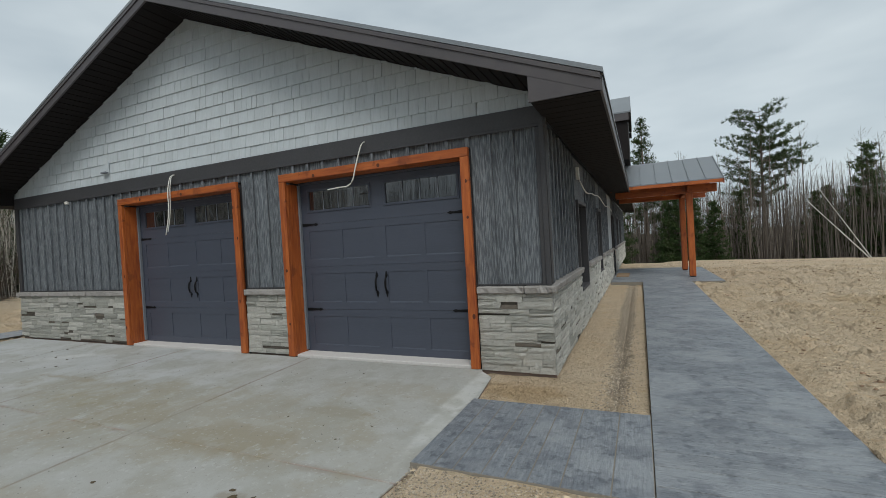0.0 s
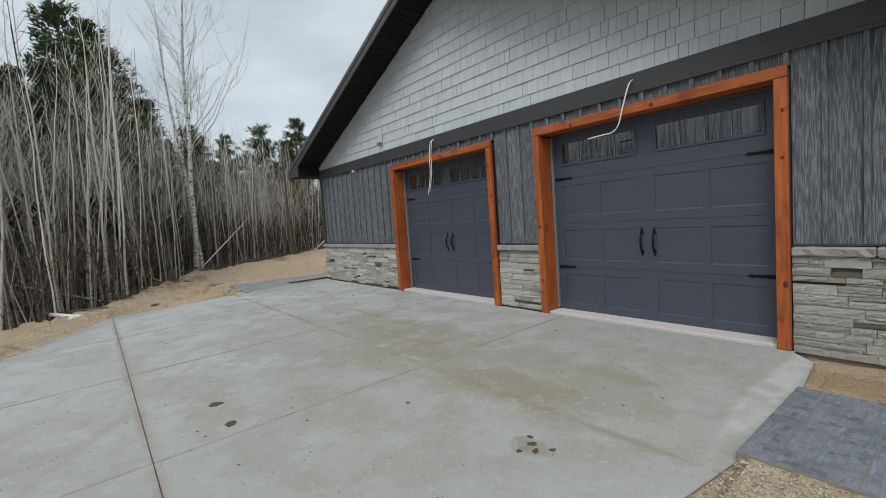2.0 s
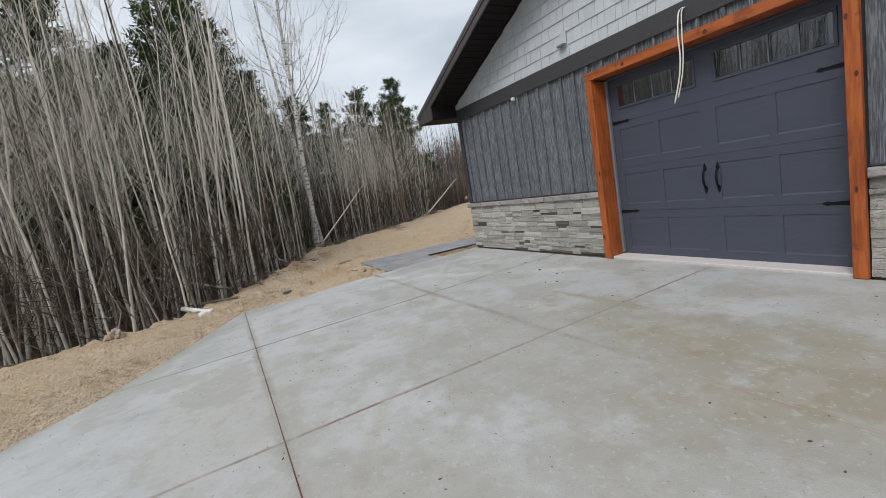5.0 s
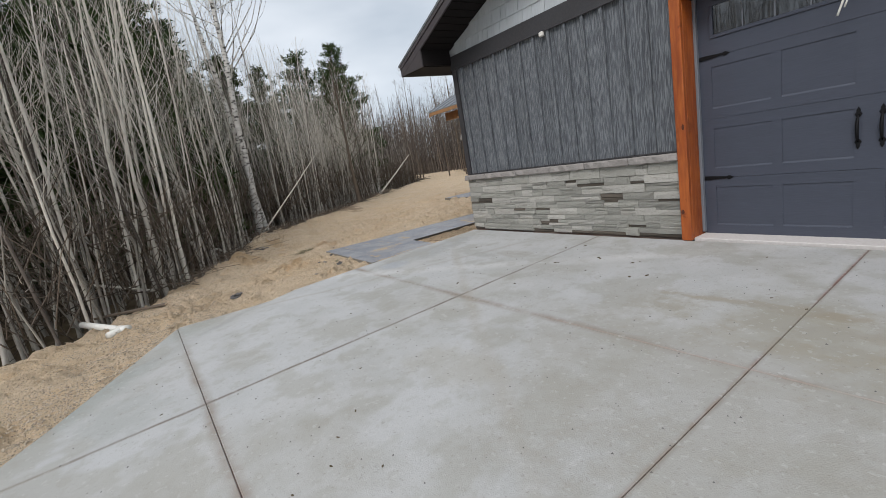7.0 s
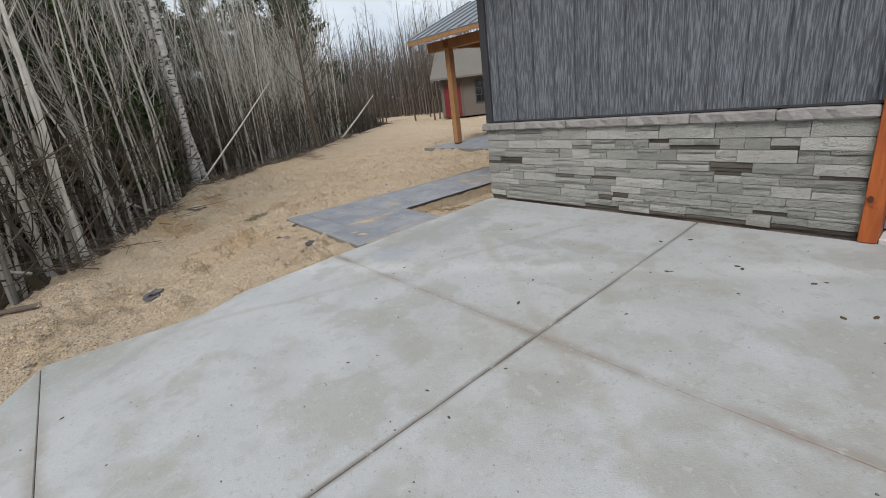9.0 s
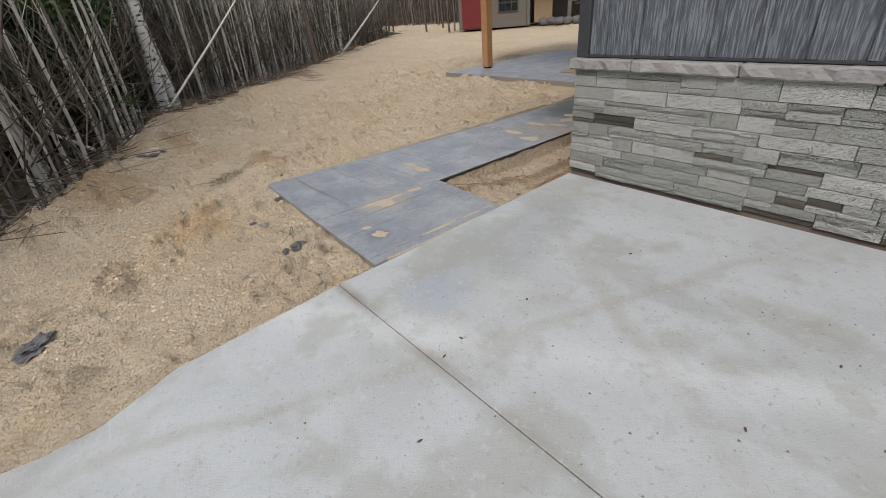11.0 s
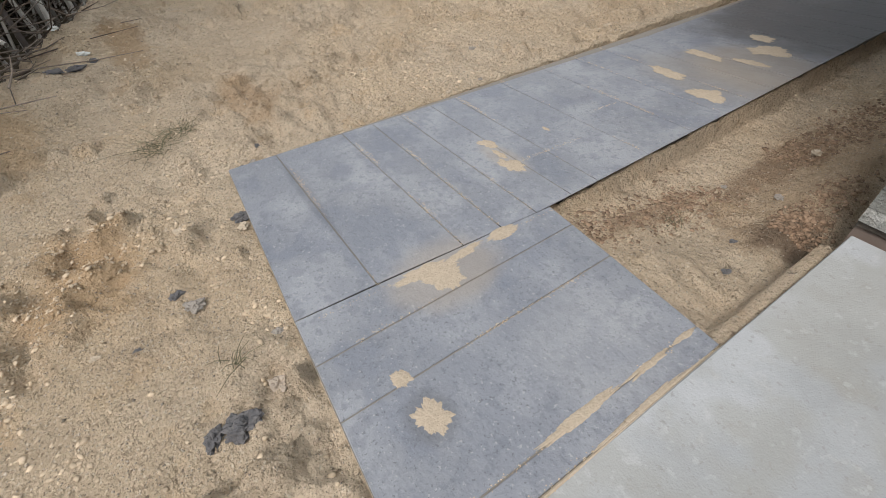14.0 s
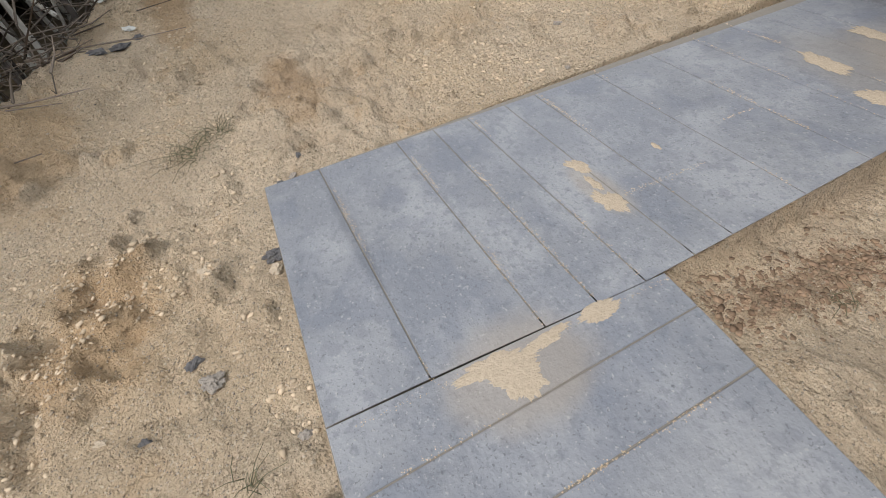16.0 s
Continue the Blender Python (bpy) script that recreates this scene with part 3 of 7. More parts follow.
def hummocks(x, y):
    """Trampled sand: small crumbly heaps and footprints."""
    m = noise.noise(Vector((x / 0.9, y / 0.9, 11)))
    if m < -0.25:
        return 0.0
    a = noise.noise(Vector((x / 0.17, y / 0.17, 2)))
    b = noise.noise(Vector((x / 0.07, y / 0.07, 8)))
    c = noise.noise(Vector((x / 0.30, y / 0.30, 21)))
    d = noise.noise(Vector((x / 0.045, y / 0.045, 5)))
    torn = min(1.0, max(0.0, (a + 0.5 * b - 0.12) * 6)) * max(0.0, min(1.0, (c + 0.05) * 4))
    return 0.040 * torn + 0.014 * d * max(0.0, c + 0.15) * 2 + (0.10 * max(0.0, a - 0.02) - 0.15 * max(0.0, -a - 0.15) + 0.035 * b) * min(1.0, (m + 0.25) * 2.2)


def ground_z(x, y):
    z = -0.09 + 0.025 * fbm(x, y, 1.7) + max(-0.4, 0.028 * min(0.0, y + 2))
    near = -20 < x < 11 and -9 < y < 13
    if near:
        z += 0.018 * fbm(x + 9, y, 0.33, 3) + hummocks(x, y)
    if x > -0.7 and -0.95 < y < 9.6 and x < 0.95:
        z = -0.05 + 0.008 * fbm(x, y, 0.3) - 0.05 * math.exp(-((x - 0.62) / 0.07) ** 2) - 0.03 * max(0, y) / 9
        if x < 0.0:
            z = -0.06 + 0.012 * fbm(x, y, 0.25)
    if -0.9 < x < 2.6 and -4 < y < -2.1:
        z = -0.022 + 0.05 * (y + 2.2) + 0.012 * fbm(x, y, 0.2)
    if x > 2.1:
        z = -0.04 + 0.035 * fbm(x, y, 2.2) + (0.014 * fbm(x, y, 0.35) + hummocks(x, y) if x < 11 and y < 14 else 0)
        d = math.hypot(x - 2, max(0, y))
        z -= 2.6 * max(0.0, min(1.0, (d - 19) / 26)) ** 1.2
    if y > 16 and -6 < x <= 2.1:
        z -= 2.6 * max(0.0, min(1.0, (y - 19) / 26)) ** 1.2
    if x < -11.2 and y > -9:
        e = edge_x(y)
        if x > e - 0.2:
            ridge = math.exp(-((x - e - 0.9) / 0.8) ** 2)
            z += ridge * (0.13 + 0.12 * fbm(x, y, 0.8)) * (1 if y > -4.8 else 0.3)
            z += 0.05 * max(0, min(1, (-12.9 - x) / 4)) * fbm(x, y + 7, 1.1, 4)
            if near:
                u = x + 14.3 + 0.5 * fbm(x, y, 1.6) + 0.10 * (y + 1.5)
                z += 0.06 * max(0.0, min(1.0, u / 0.05)) - 0.06 * max(0.0, min(1.0, u / 0.7))
                u = x + 16.4 + 0.7 * fbm(x, y + 3, 1.3)
                z += 0.09 * max(0.0, min(1.0, u / 0.08)) - 0.09 * max(0.0, min(1.0, u / 1.1))
        else:
            z -= 0.30 * min(1.0, (e - 0.2 - x) / 0.9)
    if -12.05 < x < -11.1 and -0.86 < y < 4:
        z = -0.10 - 0.12 * min(1.0, max(0.0, (y + 0.86) / 0.8)) + 0.06 * max(0, fbm(x, y, 0.4)) + 0.025 * fbm(x, y, 0.1) + 0.12 * math.exp(-((x + 11.35) / 0.16) ** 2) * min(1, max(0, y + .5))
    for x0, x1, y0, y1 in WALKS:
        if x0 + 0.04 < x < x1 - 0.04 and y0 + 0.04 < y < y1 - 0.04:
            return -0.3
        if x0 - 0.13 < x < x1 + 0.13 and y0 - 0.13 < y < y1 + 0.13 and x < -5:
            z = min(z, -0.088)
    if y < -0.1 and x < -0.6 and x > -11.2:
        c = 0.04
        lim = float(np.interp(y, [-16, -9.2, -7.7, -6.25, -5.75, -5.25, -4.75, -3.90, -3.68, -3.33, -2.37, 0], [-5.0, -5.4, -6.9, -8.5, -9.3, -10.2, -11.12, -10.95, -10.95, -11.10, -11.17, -11.15]))
        if lim + c < x < -0.72 - c and y > -15.9:
            return -0.4
        if x > lim - 0.6:
            f = (x - lim + 0.6) / 0.6 if x < lim else 1.0
            z = z * (1 - f) + (drive_z(y) - 0.022 + 0.006 * fbm(x, y, 0.3)) * f
    if -11.1 < x < -0.05 and 0.05 < y < 25:
        return -0.4
    return z


def ground_mesh():
    """One sheet, fine near the walk and coarse out to the horizon."""
    def axis(a, b, fine, far):
        out, p, s = [], a, fine
        while p > -far:
            s *= 1.12
            p -= s
            out.append(p)
        out = out[::-1] + list(np.arange(a, b, fine))
        p, s = out[-1], fine
        while p < far:
            s *= 1.12
            p += s
            out.append(p)
        return out
    def finer(a, lo, hi, step):
        return [v for v in a if v < lo] + list(np.arange(lo, hi, step)) + [v for v in a if v >= hi]
    xs = finer(axis(-18.0, 8.0, 0.058, 700), -14.8, -11.0, 0.026)
    ys = finer(axis(-6.5, 7.0, 0.058, 700), -3.6, 2.2, 0.026)
    vs = [(x, y, ground_z(x, y)) for y in ys for x in xs]
    n = len(xs)
    fs = [(j * n + i, j * n + i + 1, (j + 1) * n + i + 1, (j + 1) * n + i) for j in range(len(ys) - 1) for i in range(n - 1)]
    ob = raw("ground", vs, fs, M_SAND, smooth=True)
    ob.data.materials.append(M_LITTER)
    def woods(x, y):
        return (x < edge_x(y) - 0.25 + 0.3 * fbm(x, y, 1.0)) or y > 26 + 3 * fbm(x, y, 6) or x > 40 or y < -22
    idx = [1 if woods(xs[i] + 0.03, ys[j] + 0.03) else 0 for j in range(len(ys) - 1) for i in range(n - 1)]
    ob.data.polygons.foreach_set("material_index", idx)
    return tagged(ob, "bare tan sandy soil around the building, turning to leaf litter under the woods", "ground", kind="structure")


ground_mesh()


# ---- driveway and walks ----
def inset_poly(poly, d):
    cx, cy = sum(p[0] for p in poly) / len(poly), sum(p[1] for p in poly) / len(poly)
    return [(p[0] - math.copysign(min(d, abs(p[0] - cx)), p[0] - cx), p[1] - math.copysign(min(d, abs(p[1] - cy)), p[1] - cy)) for p in poly]


def slab_piece(name, poly, top, thick, material, parent, bevel=0.006):
    """A flat piece with rounded upper edges, its top following top(y)."""
    n = len(poly)
    inner = inset_poly(poly, bevel)
    vs = [(x, y, top(y) - thick) for x, y in poly] + [(x, y, top(y) - bevel) for x, y in poly] + [(x, y, top(y)) for x, y in inner]
    fs = [tuple(range(2 * n, 3 * n))]
    for i in range(n):
        k = (i + 1) % n
        fs += [(i, k, n + k, n + i), (n + i, n + k, 2 * n + k, 2 * n + i)]
    return raw(name, vs, fs, material, parent)


drive = empty("driveway", kind="structure", label="pale grey concrete driveway apron with dirty saw-cut joints", category="driveway")
base = slab_piece("slab_base", DRIVE, lambda y: drive_z(y) - 0.012, 0.14, M_JOINT, drive, 0.001)
for i in range(4):
    for j in range(5):
        poly = clip_rect(DRIVE, JX[i] + 0.0025, JX[i + 1] - 0.0025, JY[j] + 0.0025, JY[j + 1] - 0.0025)
        if poly:
            clean = [p for k, p in enumerate(poly) if math.dist(p, poly[k - 1]) > 1e-4]
            slab_piece("panel", clean, drive_z, 0.011, M_CONC, drive, 0.004)


def plank_walk(name, label, rects, top, material, gap=0.004, warp=None):
    """A stamped slab: a dark base under pieces as wide as the stamp's boards."""
    root = empty(name, kind="structure", label=label, category="walkway")
    for k, (x0, x1, y0, y1, along, cuts) in enumerate(rects):
        r = slab_piece("slab_base", [(x0, y0), (x1, y0), (x1, y1), (x0, y1)], lambda y: top - 0.005, 0.11, M_SLABSIDE, root, 0.001)
        lines = list(cuts)
        for a, b in zip(lines, lines[1:]):
            q = (a + gap / 2, y0 + 0.002, b - gap / 2, y1 - 0.002) if along == "y" else (x0 + 0.002, a + gap / 2, x1 - 0.002, b - gap / 2)
            slab_piece("board_panel", [(q[0], q[1]), (q[2], q[1]), (q[2], q[3]), (q[0], q[3])], lambda y, t=top: t, 0.005, material if along == "x" or material is not M_STAMP else M_STAMPY, root, 0.0018)
    if warp:
        for ob in root.children:
            for v in ob.data.vertices:
                v.co = warp(v.co)
    return root


def bend_walk(c):
    """The far walk lies slightly askew to the wall."""
    x, y, z = c
    s = max(0.0, min(1.0, (-12.05 - x) / 1.39))
    dx = s * 0.06 * (min(y, 1.5) + 1.98) + ((1 - s) * 0.07 * min(0.0, y + 0.86) if x < -11.95 else 0.0)
    if x > -12.03 and y > -1.0:
        y -= 0.085 * (x + 12.03) / 0.86
    if y < -1.85:
        y -= 0.12 * (x + 13.44) / 2.27 * min(1.0, (-1.85 - y) / 0.1)
    return Vector((x + dx, y, z + 0.012 * (x + 11.2)))


def steps(a, b, lo, hi, seed):
    rng, out = random.Random(seed), [a]
    while out[-1] < b - hi:
        out.append(out[-1] + rng.uniform(lo, hi))
    return out + [b]


LZ = -0.045
plank_walk("walkway_1", "blue-grey stamped concrete walk with board joints and sand patches",
           [(-13.44, -12.062, -1.98, 3.9, "x", [-1.98, -1.70, -1.28, -1.07, -0.87, -0.64, -0.45, -0.05, 0.34, 0.66, 0.95, 1.2, 1.45, 1.8, 2.15, 2.5, 2.75, 3.1, 3.5, 3.9]),
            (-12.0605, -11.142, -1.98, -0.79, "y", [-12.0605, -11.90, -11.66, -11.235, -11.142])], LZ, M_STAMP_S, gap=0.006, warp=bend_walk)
plank_walk("walkway_2", "grey stamped wood-plank concrete walk beside the building",
           [(0.912, 2.19, -2.2, 9.495, "x", steps(-2.2, 9.495, 0.14, 0.34, 3)),
            (-0.62, 0.908, -2.2, -0.93, "y", steps(-0.62, 0.908, 0.13, 0.3, 4))], 0.0, M_STAMP, gap=0.009)
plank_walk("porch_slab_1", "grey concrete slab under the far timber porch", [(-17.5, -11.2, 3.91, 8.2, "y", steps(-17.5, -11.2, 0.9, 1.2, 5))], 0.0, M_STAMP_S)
plank_walk("porch_slab_2", "grey stamped concrete slab under the entry porch", [(0.02, 3.0, 9.5, 14.8, "x", steps(9.5, 14.8, 0.18, 0.22, 6))], 0.0, M_STAMP)

# ---- the building: walls ----
W = 11.15
SLOPE, EAVE_Z, RIDGE_X = 0.406, 2.79, -W / 2
ROOF0 = 2.97


DOORS = [(-3.735, -0.865), (-7.472, -4.57)]
HOLES = [(a + 0.105, b - 0.105) for a, b in DOORS]


def wall_front():
    """The front wall with its two door openings, siding face at y 0.07."""
    root = empty("wall_front", kind="structure", label="grey board-and-batten gable wall above a stone base", category="wall")
    y0, y1 = 0.085, 0.30
    xs = [-W + 0.02, HOLES[1][0] - 0.02, HOLES[1][1] + 0.02, HOLES[0][0] - 0.02, HOLES[0][1] + 0.02, -0.02]
    for k in (0, 2, 4):
        box("wall_body", (xs[k], y0, -0.15), (xs[k + 1], y1, 2.5), M_TRIMDK, root, 0)
    prism("gable_body", [(-W + 0.02, 2.5), (-0.02, 2.5), (-0.02, 2.8), (RIDGE_X, 5.32), (-W + 0.02, 2.8)], y0, y1, M_TRIMDK, root, axis="y")
    return root


wf = wall_front()


def solid_wall(name, x0, x1, y0, y1, z1, holes=(), label=""):
    """A wall along y with holes (y0, y1, z0, z1)."""
    root = empty(name, kind="structure", label=label, category="wall")
    at = y0
    for h0, h1, hz0, hz1 in holes:
        box("wall_body", (x0, at, -0.15), (x1, h0, z1), M_TRIMDK, root, 0)
        box("wall_body", (x0, h0, -0.15), (x1, h1, hz0), M_TRIMDK, root, 0)
        box("wall_body", (x0, h0, hz1), (x1, h1, z1), M_TRIMDK, root, 0)
        at = h1
    box("wall_body", (x0, at, -0.15), (x1, y1, z1), M_TRIMDK, root, 0)
    return root


WINS = [(2.75, 3.95, 0.55, 2.08), (6.5, 7.4, 0.55, 2.12)]
END_N = 26.0
ws = solid_wall("wall_side", -0.30, -0.085, 0.3, END_N, 2.78, [(a, b, c, d) for a, b, c, d in WINS] + [(12.3, 13.4, 0.0, 2.15), (16.0, 17.2, 0.9, 2.2), (19.0, 20.2, 0.9, 2.2)], "long side wall with grey battens above a stone base")
solid_wall("wall_far_side", -W + 0.085, -W + 0.30, 0.3, END_N, 2.78, (), "plain side wall towards the woods")
box("wall_back", (-W + 0.1, END_N, -0.15), (-0.1, END_N + 0.2, 2.78), M_TRIMDK, None, 0)
box("floor", (-W + 0.3, 0.3, -0.12), (-0.3, END_N, 0.0), M_CONC, None, 0)
tagged(bpy.data.objects["wall_back"], "plain back wall", "wall", kind="structure")
tagged(bpy.data.objects["floor"], "concrete floor inside the garage", "floor", kind="structure")

# siding boards and battens, front
BP = 0.2667


def batten_xs():
    return [-0.10 - BP * 0.99 * k for k in range(1, 42)]


bx = [-W + 0.06] + sorted(x for x in batten_xs() if x > -W + 0.2) + [-0.06]


def over_door(a, b):
    for d0, d1 in DOORS:
        if b > d0 + 0.01 and a < d1 - 0.01:
            return (d0, d1)
    return None


siding = tagged(empty("siding_front"), "weathered grey wood-grain boards with battens", "siding", kind="structure")
for a, b in zip(bx, bx[1:]):
    cuts = sorted({a, b} | {d for dd in DOORS for d in dd if a < d < b})
    for p, q in zip(cuts, cuts[1:]):
        if q - p < 0.02:
            continue
        z0 = 2.582 if over_door(p, q) else 0.965
        box("board", (p + 0.001, 0.055, z0), (q - 0.001, 0.083, 2.71), M_BOARD, siding, 0.002)
for x in bx[1:-1]:
    z0 = 2.584 if over_door(x - 0.02, x + 0.02) else 0.985
    box("batten", (x - 0.021, 0.022, z0), (x + 0.021, 0.0545, 2.708), M_BOARD, siding, 0.003)

trim = tagged(empty("trim_front"), "charcoal band and corner boards", "trim", kind="structure")
box("band_board", (-W - 0.02, 0.02, 2.712), (0.02, 0.0825, 2.93), M_TRIMDK, trim, 0.003)
box("band_lip", (-W - 0.02, 0.008, 2.70), (0.02, 0.0195, 2.735), M_TRIMDK, trim, 0.003)
for a, b in ((-0.10, 0.0), (-W, -W + 0.10)):
    box("corner_board", (a, 0.018, 0.966), (b, 0.0535, 2.698), M_TRIMDK, trim, 0.003)
for a, b in ((-W + 0.101, DOORS[1][0] - 0.002), (DOORS[1][1] + 0.002, DOORS[0][0] - 0.002), (DOORS[0][1] + 0.002, -0.101)):
    box("starter_strip", (a, 0.026, 0.966), (b, 0.0535, 0.984), M_TRIMDK, trim, 0.002)

# side siding
sside = tagged(empty("siding_side"), "grey wood-grain boards with battens along the side wall", "siding", kind="structure")
y = 0.13
ys = [0.10]
while ys[-1] < 10.2:
    ys.append(ys[-1] + BP)
for a, b in zip(ys, ys[1:]):
    w = [k for k in WINS if b > k[0] and a < k[1]]
    if not w:
        box("board", (-0.0845, a + 0.001, 0.966), (-0.055, b - 0.001, 2.785), M_BOARD, sside, 0.002)
    else:
        box("board", (-0.0845, a + 0.001, w[0][3]), (-0.055, b - 0.001, 2.785), M_BOARD, sside, 0.002)
    if not [k for k in WINS if b + 0.03 > k[0] and b - 0.03 < k[1]]:
        box("batten", (-0.054, b - 0.019, 0.966), (-0.024, b + 0.019, 2.785), M_BOARD, sside, 0.003)
box("corner_board", (-0.054, 0.0, 0.9665), (-0.0, 0.11, 2.785), M_TRIMDK, sside, 0.003)
ys = [14.2]
while ys[-1] < END_N - 0.4:
    ys.append(ys[-1] + BP)
for a, b in zip(ys, ys[1:]):
    box("board", (-0.0845, a + 0.001, 0.966 if not (15.9 < b and a < 17.3 or 18.9 < b and a < 20.3) else 2.2), (-0.055, b - 0.001, 2.785), M_BOARD, sside, 0.002)
    box("batten", (-0.054, b - 0.019, 0.966 if not (15.9 < b < 17.3 or 18.9 < b < 20.3) else 2.2), (-0.024, b + 0.019, 2.785), M_BOARD, sside, 0.003)
box("siding_panel", (-0.0845, 10.45, 0.966), (-0.04, 12.2, 2.785), M_SHINGLE, sside, 0.004)


def side_window(a, b, z0, z1, name="window"):
    root = tagged(empty(name, (-0.06, (a + b) / 2, z0)), "narrow dark-framed window", "window")
    for lo, hi, nm in (((-0.14, a, z0), (-0.01, a + 0.06, z1), "jamb"), ((-0.14, b - 0.06, z0), (-0.01, b, z1), "jamb"),
                       ((-0.14, a + 0.061, z1 - 0.06), (-0.01, b - 0.061, z1), "head"), ((-0.14, a + 0.061, z0), (0.0, b - 0.061, z0 + 0.05), "sill")):
        box(nm, lo, hi, M_TRIMDK, root, 0.004)
    box("pane", (-0.11, a + 0.061, z0 + 0.051), (-0.10, b - 0.061, z1 - 0.061), M_GLASS, root, 0)
    return root


for k, (a, b, c, d) in enumerate(WINS + [(16.0, 17.2, 0.9, 2.2), (19.0, 20.2, 0.9, 2.2)]):
    side_window(a, b, c, d)
door3 = tagged(empty("entry_door", (-0.06, 12.85, 0)), "dark entry door in the side wall under the porch", "door")
box("frame", (-0.14, 12.3, 0.002), (0.0, 12.38, 2.15), M_TRIMDK, door3)
box("frame", (-0.14, 13.32, 0.002), (0.0, 13.4, 2.15), M_TRIMDK, door3)
box("leaf", (-0.12, 12.381, 0.01), (-0.07, 13.319, 2.1), M_TRIMDK, door3)

# ---- roof ----
roof = tagged(empty("roof"), "dark bronze gable roof with grey standing seam metal and deep eaves", "roof", kind="structure")
XO, YO = 0.64, -0.57
TH = 0.05


def roof_poly(side):
    """Cross-section of one slope, as (x, z)."""
    s = 1 if side > 0 else -1
    xe = RIDGE_X + s * (W / 2 + XO)
    z_e, z_r = ROOF0 + 0.012, ROOF0 + 0.012 + SLOPE * (W / 2 + XO)
    pts = [(RIDGE_X, z_r), (xe + s * 0.025, z_e - 0.01), (xe + s * 0.025, z_e - 0.045), (RIDGE_X, z_r - 0.04)]
    return pts


for s in (1, -1):
    prism("metal_sheet", roof_poly(s), YO - 0.02, END_N + 0.5, M_METAL, roof, axis="y")
    xe = RIDGE_X + s * (W / 2 + XO)
    z_r = ROOF0 - 0.03 + SLOPE * (W / 2 + XO)
    sl = SLOPE
    prism("rake_board", [(RIDGE_X, z_r), (xe, ROOF0 - 0.033), (xe, ROOF0 - 0.185), (xe - s * 0.0, ROOF0 - 0.19), (RIDGE_X, z_r - 0.165)], YO, YO + 0.025, M_FASCIA, roof, axis="y")
    prism("rake_trim", [(RIDGE_X, z_r + 0.002), (xe, ROOF0 - 0.031), (xe, ROOF0 - 0.08), (RIDGE_X, z_r - 0.048)], YO - 0.014, YO - 0.001, M_FASCIA, roof, axis="y")
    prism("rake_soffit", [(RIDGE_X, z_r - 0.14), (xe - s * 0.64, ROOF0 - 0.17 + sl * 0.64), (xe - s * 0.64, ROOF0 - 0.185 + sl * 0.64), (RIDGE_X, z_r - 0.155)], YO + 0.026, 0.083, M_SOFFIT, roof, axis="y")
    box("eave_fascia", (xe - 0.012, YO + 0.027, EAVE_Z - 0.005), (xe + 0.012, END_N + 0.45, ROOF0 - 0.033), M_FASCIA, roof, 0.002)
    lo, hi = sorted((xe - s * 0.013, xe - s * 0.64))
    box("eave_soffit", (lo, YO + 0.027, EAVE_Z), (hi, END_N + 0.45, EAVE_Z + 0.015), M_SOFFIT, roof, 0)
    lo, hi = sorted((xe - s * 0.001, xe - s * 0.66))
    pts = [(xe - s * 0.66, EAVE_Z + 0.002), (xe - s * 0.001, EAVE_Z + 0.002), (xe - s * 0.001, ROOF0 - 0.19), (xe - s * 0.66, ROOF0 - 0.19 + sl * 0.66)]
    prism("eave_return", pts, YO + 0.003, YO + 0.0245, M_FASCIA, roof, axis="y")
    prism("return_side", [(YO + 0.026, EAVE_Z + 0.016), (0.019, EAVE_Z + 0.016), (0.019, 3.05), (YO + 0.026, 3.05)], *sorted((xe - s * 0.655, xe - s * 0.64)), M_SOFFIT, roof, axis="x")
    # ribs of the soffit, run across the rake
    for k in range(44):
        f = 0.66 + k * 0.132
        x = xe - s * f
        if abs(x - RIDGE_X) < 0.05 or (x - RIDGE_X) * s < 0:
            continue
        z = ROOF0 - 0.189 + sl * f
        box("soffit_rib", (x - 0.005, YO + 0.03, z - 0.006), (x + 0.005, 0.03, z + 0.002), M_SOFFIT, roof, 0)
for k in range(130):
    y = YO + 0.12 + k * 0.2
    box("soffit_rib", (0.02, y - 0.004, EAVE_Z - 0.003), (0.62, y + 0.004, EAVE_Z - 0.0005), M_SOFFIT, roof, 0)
for k in range(66):
    y = YO + 0.02 + k * 0.4
    for s in (1, -1):
        xe = RIDGE_X + s * (W / 2 + XO)
        prism("seam", [(RIDGE_X, ROOF0 + 0.013 + SLOPE * (W / 2 + XO)), (xe + s * 0.02, ROOF0 + 0.003), (xe + s * 0.02, ROOF0 + 0.028), (RIDGE_X, ROOF0 + 0.038 + SLOPE * (W / 2 + XO))], y, y + 0.02, M_METAL, roof, axis="y")


